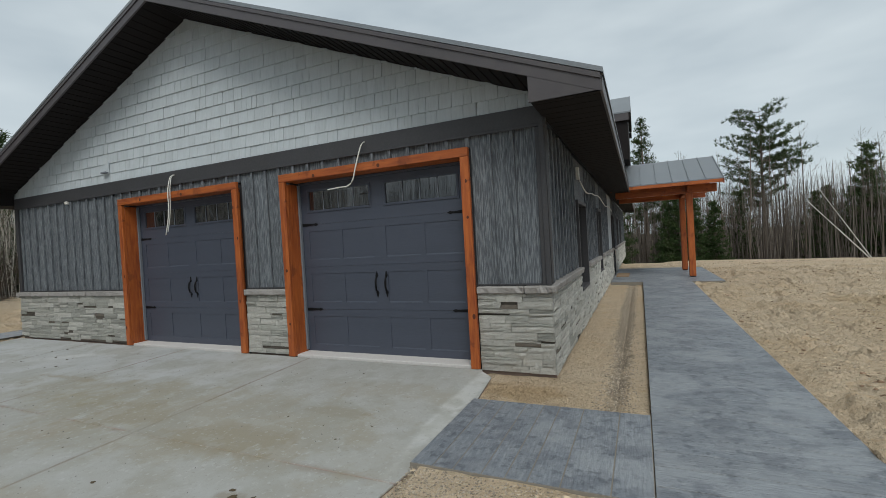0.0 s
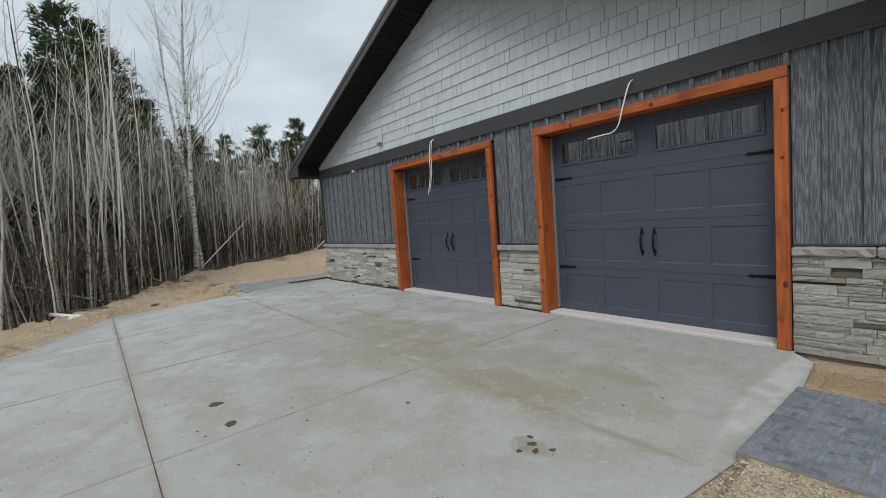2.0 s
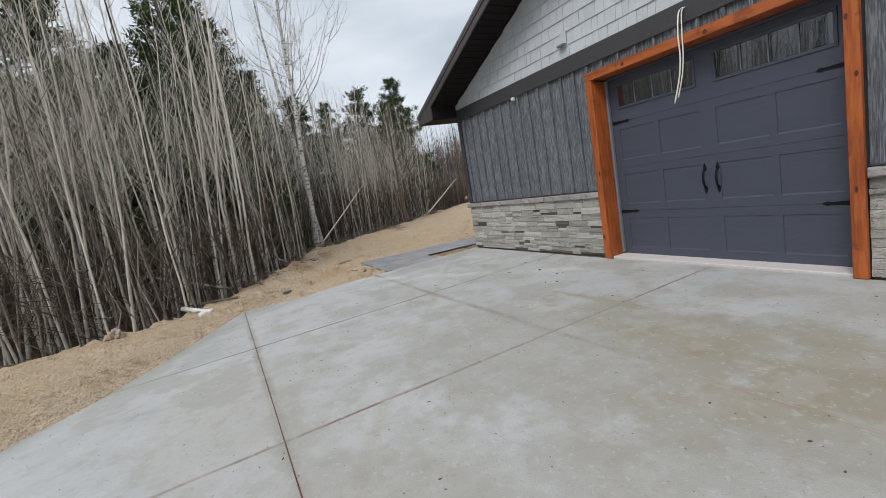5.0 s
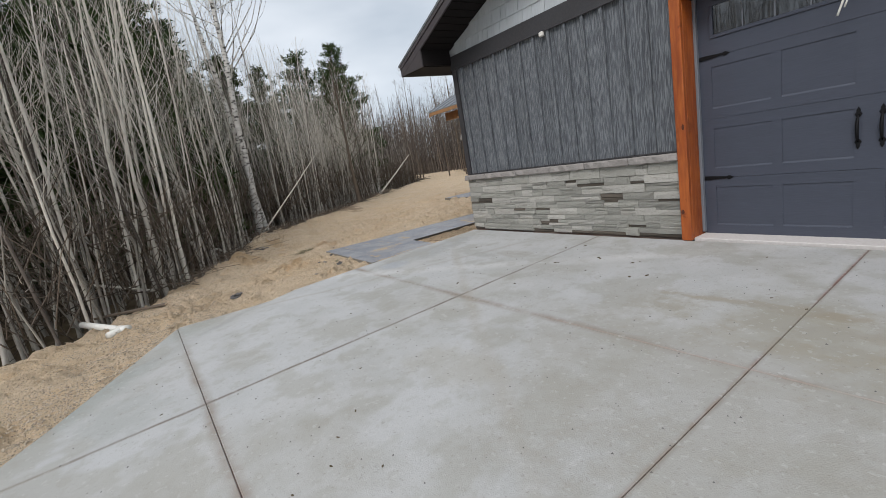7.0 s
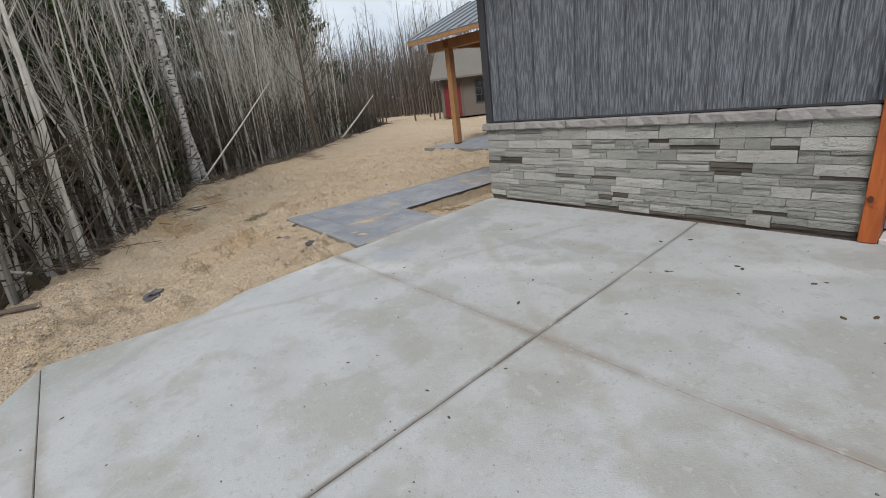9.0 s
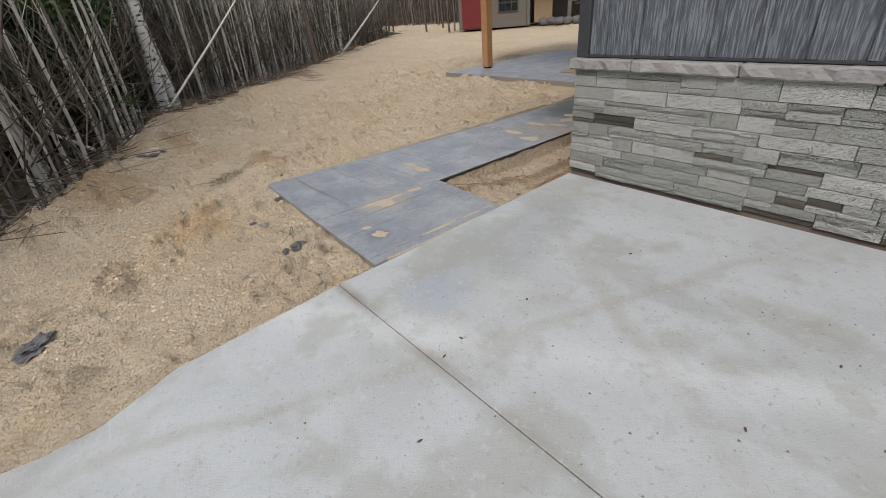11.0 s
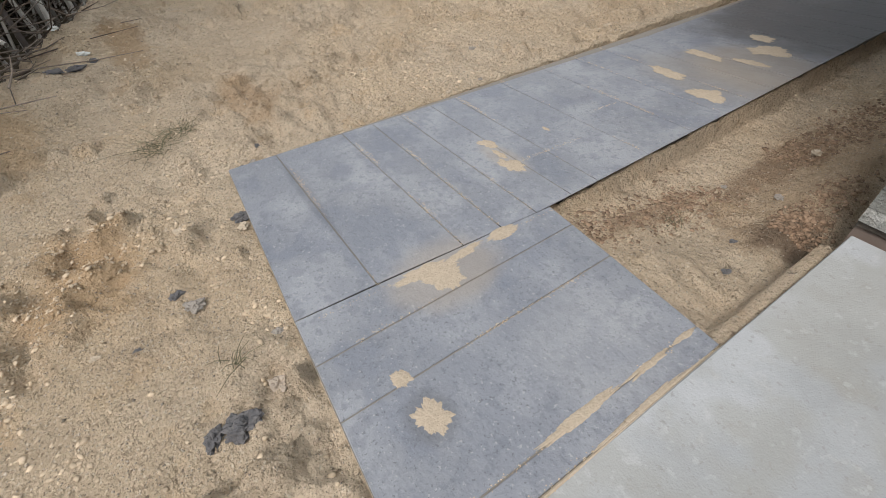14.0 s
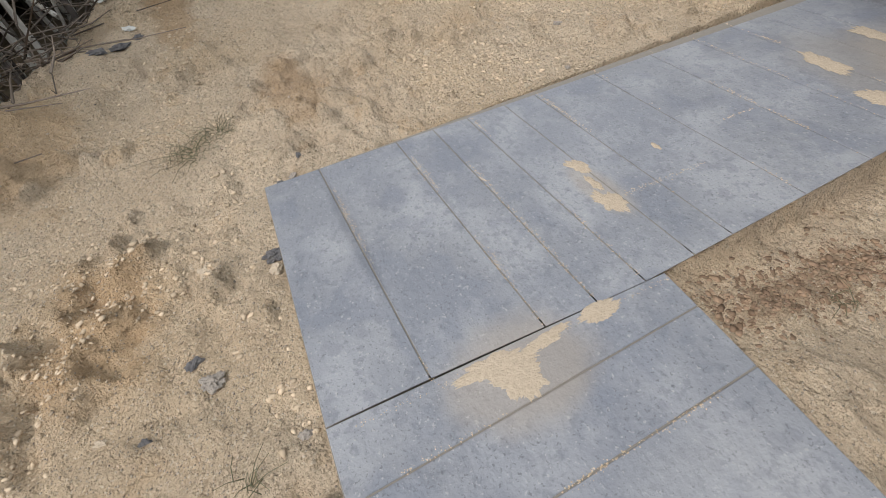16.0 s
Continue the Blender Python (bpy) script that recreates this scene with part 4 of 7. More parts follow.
def porch_roof(name, x0, x1, y0, y1, z_e, z_r, label, posts, beam_mat, post_mat):
    """A timber porch whose ridge runs along x: metal slopes on beams and posts."""
    root = tagged(empty(name, ((x0 + x1) / 2, (y0 + y1) / 2, 0)), label, "porch roof")
    ym = (y0 + y1) / 2
    prism("metal_slope", [(y0, z_e), (ym, z_r), (ym, z_r - 0.03), (y0, z_e - 0.03)], x0, x1, M_METAL, root, axis="x").location = -root.location
    prism("metal_slope", [(y1, z_e), (ym, z_r), (ym, z_r - 0.03), (y1, z_e - 0.03)], x0, x1, M_METAL, root, axis="x").location = -root.location
    n = int((x1 - x0) / 0.4)
    for k in range(n + 1):
        x = x0 + 0.01 + (x1 - x0 - 0.04) * k / n
        for a in (y0, y1):
            prism("seam", [(a, z_e + 0.001), (ym, z_r + 0.001), (ym, z_r + 0.03), (a, z_e + 0.03)], x, x + 0.02, M_METAL, root, axis="x").location = -root.location
    for a, s in ((y0, 1), (y1, -1)):
        box("eave_fascia", (x0 + 0.01, min(a, a + s * 0.03), z_e - 0.13), (x1 - 0.01, max(a, a + s * 0.03), z_e - 0.031), beam_mat, root)
        prism("ceiling_boards", [(a + s * 0.031, z_e - 0.035), (ym, z_r - 0.045), (ym, z_r - 0.065), (a + s * 0.031, z_e - 0.055)], x0 + 0.02, x1 - 0.02, M_CEDARX, root, axis="x").location = -root.location
        for xx in (x0, x1 - 0.04):
            prism("rake_board", [(a + s * 0.0, z_e - 0.031), (ym, z_r - 0.031), (ym, z_r - 0.2), (a, z_e - 0.16)], xx, xx + 0.04, beam_mat, root, axis="x").location = -root.location
    px, py0, py1 = posts
    zb = z_e - 0.14
    for py in (py0, py1):
        box("beam", (x0 + 0.12, py - 0.08, zb - 0.2), (x1 - 0.12, py + 0.08, zb + 0.05), beam_mat, root, 0.006)
        for x in px:
            box("post", (x - 0.09, py - 0.09, 0.03), (x + 0.09, py + 0.09, zb - 0.2), post_mat, root, 0.01)
            box("post_base", (x - 0.07, py - 0.07, 0.0), (x + 0.07, py + 0.07, 0.03), M_BLACK, root, 0.003)
    for x in px:
        box("tie_beam", (x - 0.07, py0 - 0.25, zb - 0.19), (x + 0.07, py1 + 0.25, zb + 0.02), beam_mat, root, 0.006)
    box("ridge_beam", (x0 + 0.12, ym - 0.07, z_r - 0.3), (x1 - 0.12, ym + 0.07, z_r - 0.08), beam_mat, root, 0.006)
    return root


porch_roof("entry_porch", 0.1, 3.2, 10.2, 14.0, 2.93, 3.83, "entry porch with cedar beams and grey standing seam roof", ([2.34], 10.83, 13.39), M_CEDARX, M_CEDAR)
porch_roof("side_porch", -17.9, -11.2, 4.1, 9.3, 2.92, 4.0, "timber porch with grey standing seam roof beside the sand yard", ([-16.95, -13.95], 4.78, 8.6), M_TAN, M_TAN)

# Posts nearer the wall get the colour with porch shade painted in.
for ob in bpy.data.objects["side_porch"].children:
    if ob.name.startswith("post") and ob.location.x - 14.55 > -14.5:
        ob.data.materials[0] = M_CEDARD
        tagged(ob, "brown-red stained post, its colour darkened for the porch shade")

# raised cross gable above the entry
up = tagged(empty("upper_gable", (-1.5, 12.3, 4.0)), "raised roof section with dark fascia above the entry", "roof")
prism("metal_slope", [(10.9, 5.45), (12.5, 6.35), (12.5, 6.30), (10.9, 5.40)], -5.0, 0.80, M_METAL, up, axis="x").location = -up.location
prism("metal_slope", [(14.1, 5.45), (12.5, 6.35), (12.5, 6.30), (14.1, 5.40)], -5.0, 0.80, M_METAL, up, axis="x").location = -up.location
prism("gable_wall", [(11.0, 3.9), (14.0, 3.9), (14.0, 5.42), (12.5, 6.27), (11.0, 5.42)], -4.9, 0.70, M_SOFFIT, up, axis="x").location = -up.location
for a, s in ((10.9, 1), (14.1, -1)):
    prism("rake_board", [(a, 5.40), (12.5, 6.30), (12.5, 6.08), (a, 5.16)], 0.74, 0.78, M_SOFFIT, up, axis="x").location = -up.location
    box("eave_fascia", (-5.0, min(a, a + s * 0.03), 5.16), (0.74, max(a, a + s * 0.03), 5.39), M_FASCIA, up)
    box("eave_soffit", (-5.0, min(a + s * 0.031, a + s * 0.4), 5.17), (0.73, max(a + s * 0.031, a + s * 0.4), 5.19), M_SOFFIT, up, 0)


# ---- garage doors ----
def garage_door(name, x0, x1):
    """x0..x1 is the outer edge of the cedar surround."""
    root = tagged(empty(name, ((x0 + x1) / 2, 0.2, 0.0)), "slate-blue carriage-style sectional garage door, closed, in a cedar surround", "garage door", group="garage doors")
    # cedar surround
    T, ZT = 0.105, 2.58
    for a, b in ((x0, x0 + T), (x1 - T, x1)):
        box("cedar_jamb", (a, -0.05, 0.004), (b, 0.0, ZT - T - 0.002), M_CEDAR, root, 0.005)
    box("cedar_header", (x0, -0.052, ZT - T), (x1, 0.0, ZT), M_CEDARX, root, 0.005)
    for a, b in ((x0 + T - 0.028, x0 + T), (x1 - T, x1 - T + 0.028)):
        box("cedar_reveal", (a, 0.001, 0.004), (b, 0.25, ZT - T - 0.029), M_CEDAR, root, 0.003)
    box("cedar_reveal", (x0 + T - 0.028, 0.001, ZT - T), (x1 - T + 0.028, 0.25, ZT - T + 0.028), M_CEDARX, root, 0.003)
    a, b = x0 + T, x1 - T
    for p, q in ((a + 0.001, a + 0.03), (b - 0.03, b - 0.001)):
        box("stop", (p, 0.195, 0.05), (q, 0.24, ZT - T - 0.03), M_JAMB, root, 0.004)
    box("stop", (a + 0.03, 0.195, ZT - T - 0.032), (b - 0.03, 0.24, ZT - T - 0.002), M_DOOR, root, 0.004)
    # the leaf in four sections
    Z0, H = 0.022, 0.614
    xa, xb = a + 0.02, b - 0.02
    mid = (xa + xb) / 2
    for k in range(4):
        z0, z1 = Z0 + k * H, Z0 + (k + 1) * H
        org = Vector((mid, 0.245, z0))
        sec = empty("section", org)
        sec.parent = root
        sec.location = org - root.location
        bm = bmesh.new()
        cols = [(xa, mid - 0.10, 2), (mid + 0.10, xb, 2)]
        spans = []
        for c0, c1, n in cols:
            c0 += 0.12 if c0 == xa else 0.0
            c1 -= 0.12 if c1 == xb else 0.0
            if k == 3:
                spans.append((c0, c1))
            else:
                w = (c1 - c0 - 0.08) / 2
                spans += [(c0, c0 + w), (c1 - w, c1)]
        pz0, pz1 = (z0 + 0.17, z1 - 0.11) if k == 3 else (z0 + 0.10, z1 - 0.10)
        xs = sorted({xa, xb, *[v for s in spans for v in s]})
        F, B = 0.245, 0.29
        xsl = sorted({xa, xb, *[v for s in spans for v in s]})
        for i in range(len(xsl) - 1):
            p, q = xsl[i], xsl[i + 1]
            is_pan = any(abs(p - s[0]) < 1e-6 and abs(q - s[1]) < 1e-6 for s in spans)
            L = lambda v: v - org
            if not is_pan:
                box_into(bm, L(Vector((p, F, z0 + 0.0015))), L(Vector((q, B, z1 - 0.0015))))
            else:
                box_into(bm, L(Vector((p, F, z0 + 0.0015))), L(Vector((q, B, pz0))))
                box_into(bm, L(Vector((p, F, pz1))), L(Vector((q, B, z1 - 0.0015))))
                if k < 3:
                    box_into(bm, L(Vector((p, F + 0.007, pz0))), L(Vector((q, B - 0.002, pz1))))
                    lip = [L(Vector(c)) for c in ((p, F + 0.0005, pz0), (q, F + 0.0005, pz0), (q, F + 0.0069, pz0 + 0.016), (p, F + 0.0069, pz0 + 0.016), (p, F + 0.0069, pz0), (q, F + 0.0069, pz0))]
                    lv = [bm.verts.new(c) for c in lip]
                    for f in ((0, 1, 2, 3), (0, 3, 4), (1, 5, 2)):
                        bm.faces.new([lv[i] for i in f])
        bmesh.ops.remove_doubles(bm, verts=bm.verts, dist=1e-5)
        part("section_skin", bm, M_DOOR, sec)
        if k == 3:
            for s0, s1 in spans:
                def sb(nm, lo, hi, m, bev=0.003):
                    ob = box(nm, lo, hi, m, None, bev)
                    ob.parent = sec
                    ob.location = Vector([(u + v) / 2 for u, v in zip(lo, hi)]) - org
                    return ob
                sb("window_frame", (s0 + 0.001, F - 0.012, pz0), (s1 - 0.001, F + 0.02, pz0 + 0.032), M_DOOR)
                sb("window_frame", (s0 + 0.001, F - 0.012, pz1 - 0.032), (s1 - 0.001, F + 0.02, pz1), M_DOOR)
                sb("window_frame", (s0, F - 0.0125, pz0 + 0.0325), (s0 + 0.032, F + 0.02, pz1 - 0.0325), M_DOOR)
                sb("window_frame", (s1 - 0.032, F - 0.0125, pz0 + 0.0325), (s1, F + 0.02, pz1 - 0.0325), M_DOOR)
                ww = (s1 - s0 - 0.064) / 4
                for j in range(4):
                    g0 = s0 + 0.032 + j * ww
                    sb("pane", (g0 + 0.001, F + 0.006, pz0 + 0.033), (g0 + ww - 0.001, F + 0.012, pz1 - 0.033), M_GLASS, 0)
                    if j:
                        sb("muntin", (g0 - 0.007, F - 0.004, pz0 + 0.033), (g0 + 0.007, F + 0.004, pz1 - 0.033), M_JAMB, 0.002)
        box("joint_seal", (xa, F + 0.012, z1 - 0.006), (xb, F + 0.03, z1 + 0.006), M_DOOR, root, 0)
    # strap hinges
    for z in (Z0 + H, Z0 + 3 * H):
        for s, x in ((1, xa + 0.012), (-1, xb - 0.012)):
            bm = bmesh.new()
            pts = [(0, -0.02), (0.06, -0.02), (0.22, -0.011), (0.235, -0.02), (0.25, -0.018), (0.285, 0.0), (0.25, 0.018), (0.235, 0.02), (0.22, 0.011), (0.06, 0.02), (0, 0.02)]
            lo = [bm.verts.new((s * u, -0.008, v)) for u, v in pts]
            hi = [bm.verts.new((s * u, 0, v)) for u, v in pts]
            bm.faces.new(lo), bm.faces.new(hi[::-1])
            for i in range(len(pts)):
                k = (i + 1) % len(pts)
                bm.faces.new((lo[i], hi[i], hi[k], lo[k]))
            for u in (0.03, 0.12):
                box_into(bm, (s * u - 0.006, -0.013, -0.006), (s * u + 0.006, -0.008, 0.006), 0.002)
            bmesh.ops.recalc_face_normals(bm, faces=bm.faces)
            h = part("strap_hinge", bm, M_BLACK, root, "black spear-tipped strap hinge")
            h.location = Vector((x, 0.244, z)) - root.location
    # pull handles
    for s in (-1, 1):
        vs, fs = merge([tube([(0, -0.004, 0.11), (0, -0.03, 0.085), (0, -0.045, 0.03), (0, -0.045, -0.03), (0, -0.03, -0.085), (0, -0.004, -0.11)], [0.008, 0.011, 0.013, 0.013, 0.011, 0.008], 8)])
        h = raw("pull_handle", vs, fs, M_BLACK, root, "black wrought iron pull handle", smooth=True)
        h.location = Vector((mid + s * 0.075, 0.244, 0.985)) - root.location
        for sz in (1, -1):
            pts = [(0, 0.085), (0.016, 0.10), (0.024, 0.118), (0.012, 0.135), (0.014, 0.15), (0, 0.178), (-0.014, 0.15), (-0.012, 0.135), (-0.024, 0.118), (-0.016, 0.10)]
            pl = prism("handle_plate", [(u, sz * v) for u, v in pts], -0.006, 0.0, M_BLACK, root, axis="y")
            pl.location = Vector((mid + s * 0.075, 0.244, 0.985)) - root.location
    rng = random.Random(int(-x0 * 10))
    for zz, side in ((0.4, 0), (1.25, 0), (1.75, 1), (2.2, 1), (0.7, 1)):
        x = (x0 + T / 2) if side == 0 else (x1 - T / 2)
        bm = bmesh.new()
        bmesh.ops.create_cone(bm, cap_ends=True, segments=10, radius1=0.016, radius2=0.02, depth=0.003, matrix=Matrix.Rotation(radians(90), 4, "X"))
        kn = part("knot", bm, M_KNOT, root)
        kn.scale = (rng.uniform(0.5, 1.0), 1, rng.uniform(0.8, 1.7))
        kn.location = Vector((x + rng.uniform(-0.03, 0.03), -0.0515, zz + rng.uniform(-0.1, 0.1))) - root.location
    for f in (0.22, 0.58):
        bm = bmesh.new()
        bmesh.ops.create_cone(bm, cap_ends=True, segments=10, radius1=0.02, radius2=0.024, depth=0.003, matrix=Matrix.Rotation(radians(90), 4, "X"))
        kn = part("knot", bm, M_KNOT, root)
        kn.location = Vector((x0 + f * (x1 - x0), -0.0535, ZT - T / 2 + rng.uniform(-0.03, 0.03))) - root.location
    # sill
    sill = box("door_sill", (a + 0.002, 0.0, -0.015), (b - 0.002, 0.32, 0.028), M_SILL, None, 0.006)
    tagged(sill, "white concrete door sill", "sill", kind="structure")
    return root


for d in DOORS:
    garage_door("garage_door", *d)
# Added dark sheet behind the doors, in place of the garage's unlit depth.
tagged(box("interior_wall", (-W + 0.4, 0.9, 0.0), (-0.4, 1.0, 2.6), M_DARKIN, None, 0), "dark sheet standing for the unlit inside of the garage", "wall", kind="structure")


# ---- details on the building ----
def cable(name, pts, r, label, material=M_WHITE):
    """A soft cable through points, smoothed."""
    P = [Vector(p) for p in pts]
    out = []
    for i in range(len(P) - 1):
        a, b, c, d = P[max(i - 1, 0)], P[i], P[i + 1], P[min(i + 2, len(P) - 1)]
        for k in range(5):
            t = k / 5
            out.append(0.5 * ((2 * b) + (c - a) * t + (2 * a - 5 * b + 4 * c - d) * t * t + (3 * b - a - 3 * c + d) * t ** 3))
    out.append(P[-1])
    vs, fs = tube(out, [r] * len(out), 6)
    return tagged(raw(name, vs, fs, material, smooth=True), label, "cable")


cable("cable", [(-2.30, 0.03, 2.86), (-2.325, -0.03, 2.80), (-2.37, -0.10, 2.55), (-2.42, -0.12, 2.36), (-2.50, -0.13, 2.29), (-2.62, -0.13, 2.285), (-2.82, -0.12, 2.275)], 0.009,
      "loose white electrical cable hanging bent above the garage door")
cable("cable", [(-6.04, 0.03, 2.86), (-6.07, -0.02, 2.82), (-6.06, -0.08, 2.6), (-6.05, -0.09, 2.35), (-6.08, -0.09, 2.14), (-6.16, -0.09, 1.88)], 0.009,
      "loose white electrical cable hanging straight above the garage door")
cable("cable", [(-6.02, 0.03, 2.86), (-6.03, -0.03, 2.81), (-6.02, -0.07, 2.6), (-6.02, -0.08, 2.38), (-6.05, -0.08, 2.16), (-6.12, -0.08, 1.93)], 0.007,
      "loose white electrical cable hanging straight above the garage door")
cable("cable", [(0.0, 2.83, 2.5), (0.03, 2.85, 2.38), (0.05, 3.5, 2.25), (0.06, 4.4, 2.30), (0.04, 5.2, 2.33), (0.06, 6.2, 2.36), (0.09, 7.6, 2.22), (0.08, 9.0, 2.28), (0.1, 10.4, 2.2)], 0.012,
      "loose white cable draped along the side wall under the eave")
tagged(box("junction_box", (-0.03, 2.80, 2.42), (0.02, 2.90, 2.62), M_WHITE, None, 0.006), "white junction box on grey siding", "electrical box")
tagged(box("junction_box", (-9.19, -0.02, 2.645), (-9.12, 0.032, 2.705), M_WHITE, None, 0.01), "small white box on grey siding under the band", "electrical box")
vent = tagged(empty("wall_vent", (-7.86, 0.03, 3.12)), "small grey hooded vent block on the gable shingles", "vent")
box("block", (-7.92, 0.028, 3.115), (-7.80, 0.049, 3.29), M_SHINGLE, vent)
box("hood", (-7.95, -0.03, 3.09), (-7.81, 0.027, 3.125), M_JAMB, vent, 0.008)

# ---- pines and bare trees: mesh makers ----
RNG = np.random.default_rng(7)


def sticks(p0, p1, p2, r0, r2, sides=3):
    """Many tapered sticks at once: three rings each, through p0, p1, p2."""
    n = len(p0)
    d = p2 - p0
    d /= np.linalg.norm(d, axis=1, keepdims=True) + 1e-9
    ref = np.where(np.abs(d[:, 2:3]) > 0.9, np.array([[1.0, 0, 0]]), np.array([[0, 0, 1.0]]))
    a = np.cross(d, ref)
    a /= np.linalg.norm(a, axis=1, keepdims=True) + 1e-9
    b = np.cross(d, a)
    rings = []
    for c, r in ((p0, r0), (p1, (r0 + r2) / 2), (p2, r2)):
        for k in range(sides):
            w = 2 * math.pi * k / sides
            rings.append(c + (a * math.cos(w) + b * math.sin(w)) * r[:, None])
    V = np.stack(rings, 1).reshape(-1, 3)
    q = []
    for s in range(2):
        for k in range(sides):
            k2 = (k + 1) % sides
            q.append((s * sides + k, s * sides + k2, (s + 1) * sides + k2, (s + 1) * sides + k))
    F = (np.array(q)[None] + (np.arange(n) * 3 * sides)[:, None, None]).reshape(-1, 4)
    return V, F


def mesh_np(name, V, F, material, parent=None, label=""):
    me = bpy.data.meshes.new(name)
    k = F.shape[1]
    me.vertices.add(len(V))
    me.vertices.foreach_set("co", np.asarray(V, dtype=np.float32).ravel())
    me.loops.add(F.size)
    me.loops.foreach_set("vertex_index", F.astype(np.int32).ravel())
    me.polygons.add(len(F))
    me.polygons.foreach_set("loop_start", np.arange(0, F.size, k, dtype=np.int32))
    me.polygons.foreach_set("loop_total", np.full(len(F), k, dtype=np.int32))
    me.update(calc_edges=True)
    me.validate()
    me.materials.append(material)
    ob = new(name, me)
    ob.parent = parent
    return tagged(ob, label)


def bare_tree(height, r, seed, twigs=26, first=0.35, spread=0.16, fork=False):
    """(vertices, faces) of trunk, and of twigs, for a leafless young tree."""
    g = np.random.default_rng(seed)
    nseg = 7
    t = np.linspace(0, 1, nseg + 1)
    wob = np.cumsum(g.normal(0, 0.035, (nseg + 1, 2)), 0) * height * 0.14
    wob -= wob[0]
    lean = g.normal(0, 0.035, 2) * height
    pts = np.c_[wob[:, 0] + lean[0] * t, wob[:, 1] + lean[1] * t, t * height]
    rad = r * (1 - t) ** 0.75 + 0.006
    rad[0] *= 1.25
    tv, tf = tube([tuple(p) for p in pts], list(rad), 6)
    tf = [f for f in tf if len(f) == 4]
    P0, P1, P2, R0, R2 = [], [], [], [], []
    def limb(base, direction, length, rr, depth):
        d = direction / np.linalg.norm(direction)
        mid = base + d * length * 0.5
        tip = base + d * length + np.array([0, 0, length * 0.28])
        P0.append(base), P1.append(mid), P2.append(tip), R0.append(rr), R2.append(0.003)
        if depth:
            for _ in range(3 if depth > 1 else 2):
                f = g.uniform(0.3, 0.9)
                bb = base + (mid - base) * min(1, f * 2) + (tip - mid) * max(0, f * 2 - 1)
                limb(bb, d + g.normal(0, 0.45, 3) + np.array([0, 0, 0.35]), length * g.uniform(0.35, 0.6), rr * 0.5, depth - 1)
    for i in range(twigs):
        f = first + (0.97 - first) * (i / twigs) ** 0.9
        base = np.array([np.interp(f, t, pts[:, c]) for c in range(3)])
        w = g.uniform(0, 2 * math.pi)
        L = height * spread * (1.15 - f) * g.uniform(0.6, 1.3) * 1.5
        limb(base, np.array([math.cos(w), math.sin(w), g.uniform(0.5, 1.3)]), L, max(0.004, r * (1 - f) * 0.4), 2 if fork else 1)
    V, F = sticks(np.array(P0), np.array(P1), np.array(P2), np.array(R0), np.array(R2))
    return (np.array([tuple(v) for v in tv]), np.array(tf)), (V, F)


def pine(height, radius, seed, first=0.15, whorls=26, blades=16, open_crown=False):
    """Trunk, limbs and needle sprays of a conifer."""
    g = np.random.default_rng(seed)
    t = np.linspace(0, 1, 8)
    pts = np.c_[np.cumsum(g.normal(0, 0.02, 8)) * height * 0.1, np.cumsum(g.normal(0, 0.02, 8)) * height * 0.1, t * height]
    tv, tf = tube([tuple(p) for p in pts], list(0.014 * height * (1 - t) ** 0.8 + 0.015), 7)
    tf = [f for f in tf if len(f) == 4]
    P0, P1, P2, R0, R2 = [], [], [], [], []
    C, D = [], []
    for i in range(whorls):
        f = first + (0.99 - first) * (i + g.uniform(-0.3, 0.3)) / whorls
        f = min(0.99, max(first, f))
        c = np.array([np.interp(f, t, pts[:, k]) for k in range(3)])
        env = (1 - f) ** 0.75 if not open_crown else (0.35 + 0.65 * math.sin(math.pi * min(1, (1 - f) * 1.25 + 0.06)))
        for k in range(int(g.integers(3, 6)) if not open_crown else int(g.integers(2, 5))):
            w = g.uniform(0, 2 * math.pi)
            L = radius * env * g.uniform(0.55, 1.15) + 0.15
            rise = g.uniform(-0.05, 0.45) if open_crown else g.uniform(-0.15, 0.35)
            d = np.array([math.cos(w), math.sin(w), rise])
            mid, tip = c + d * L * 0.5, c + d * L + np.array([0, 0, 0.12 * L])
            P0.append(c), P1.append(mid), P2.append(tip), R0.append(0.012 + 0.012 * L), R2.append(0.006)
            m = max(2, int(L * (4.2 if not open_crown else 6.5)))
            for j in range(m):
                s = 0.25 + 0.75 * (j + g.uniform(0, 1)) / m
                q = c + d * L * s + np.array([0, 0, 0.12 * L * s * s]) + g.normal(0, 0.10 + 0.05 * L * s, 3) * [1, 1, 0.5]
                C.append(q), D.append(d)
    C, D = np.array(C), np.array(D)
    n = len(C)
    cc = np.repeat(C, blades, 0) + g.normal(0, 0.09, (n * blades, 3))
    dd = np.repeat(D, blades, 0) * 0.7 + g.normal(0, 0.5, (n * blades, 3)) + np.array([0, 0, 0.35])
    dd /= np.linalg.norm(dd, axis=1, keepdims=True)
    side = np.cross(dd, g.normal(0, 1, dd.shape))
    side /= np.linalg.norm(side, axis=1, keepdims=True) + 1e-9
    L = g.uniform(0.11, 0.26, (len(cc), 1))
    w = g.uniform(0.016, 0.038, (len(cc), 1))
    V = np.stack([cc - side * w, cc + side * w, cc + dd * L], 1).reshape(-1, 3)
    F = np.arange(len(V)).reshape(-1, 3)
    LV, LF = sticks(np.array(P0), np.array(P1), np.array(P2), np.array(R0), np.array(R2))
    return (np.array([tuple(v) for v in tv]), np.array(tf)), (LV, LF), (V, F)


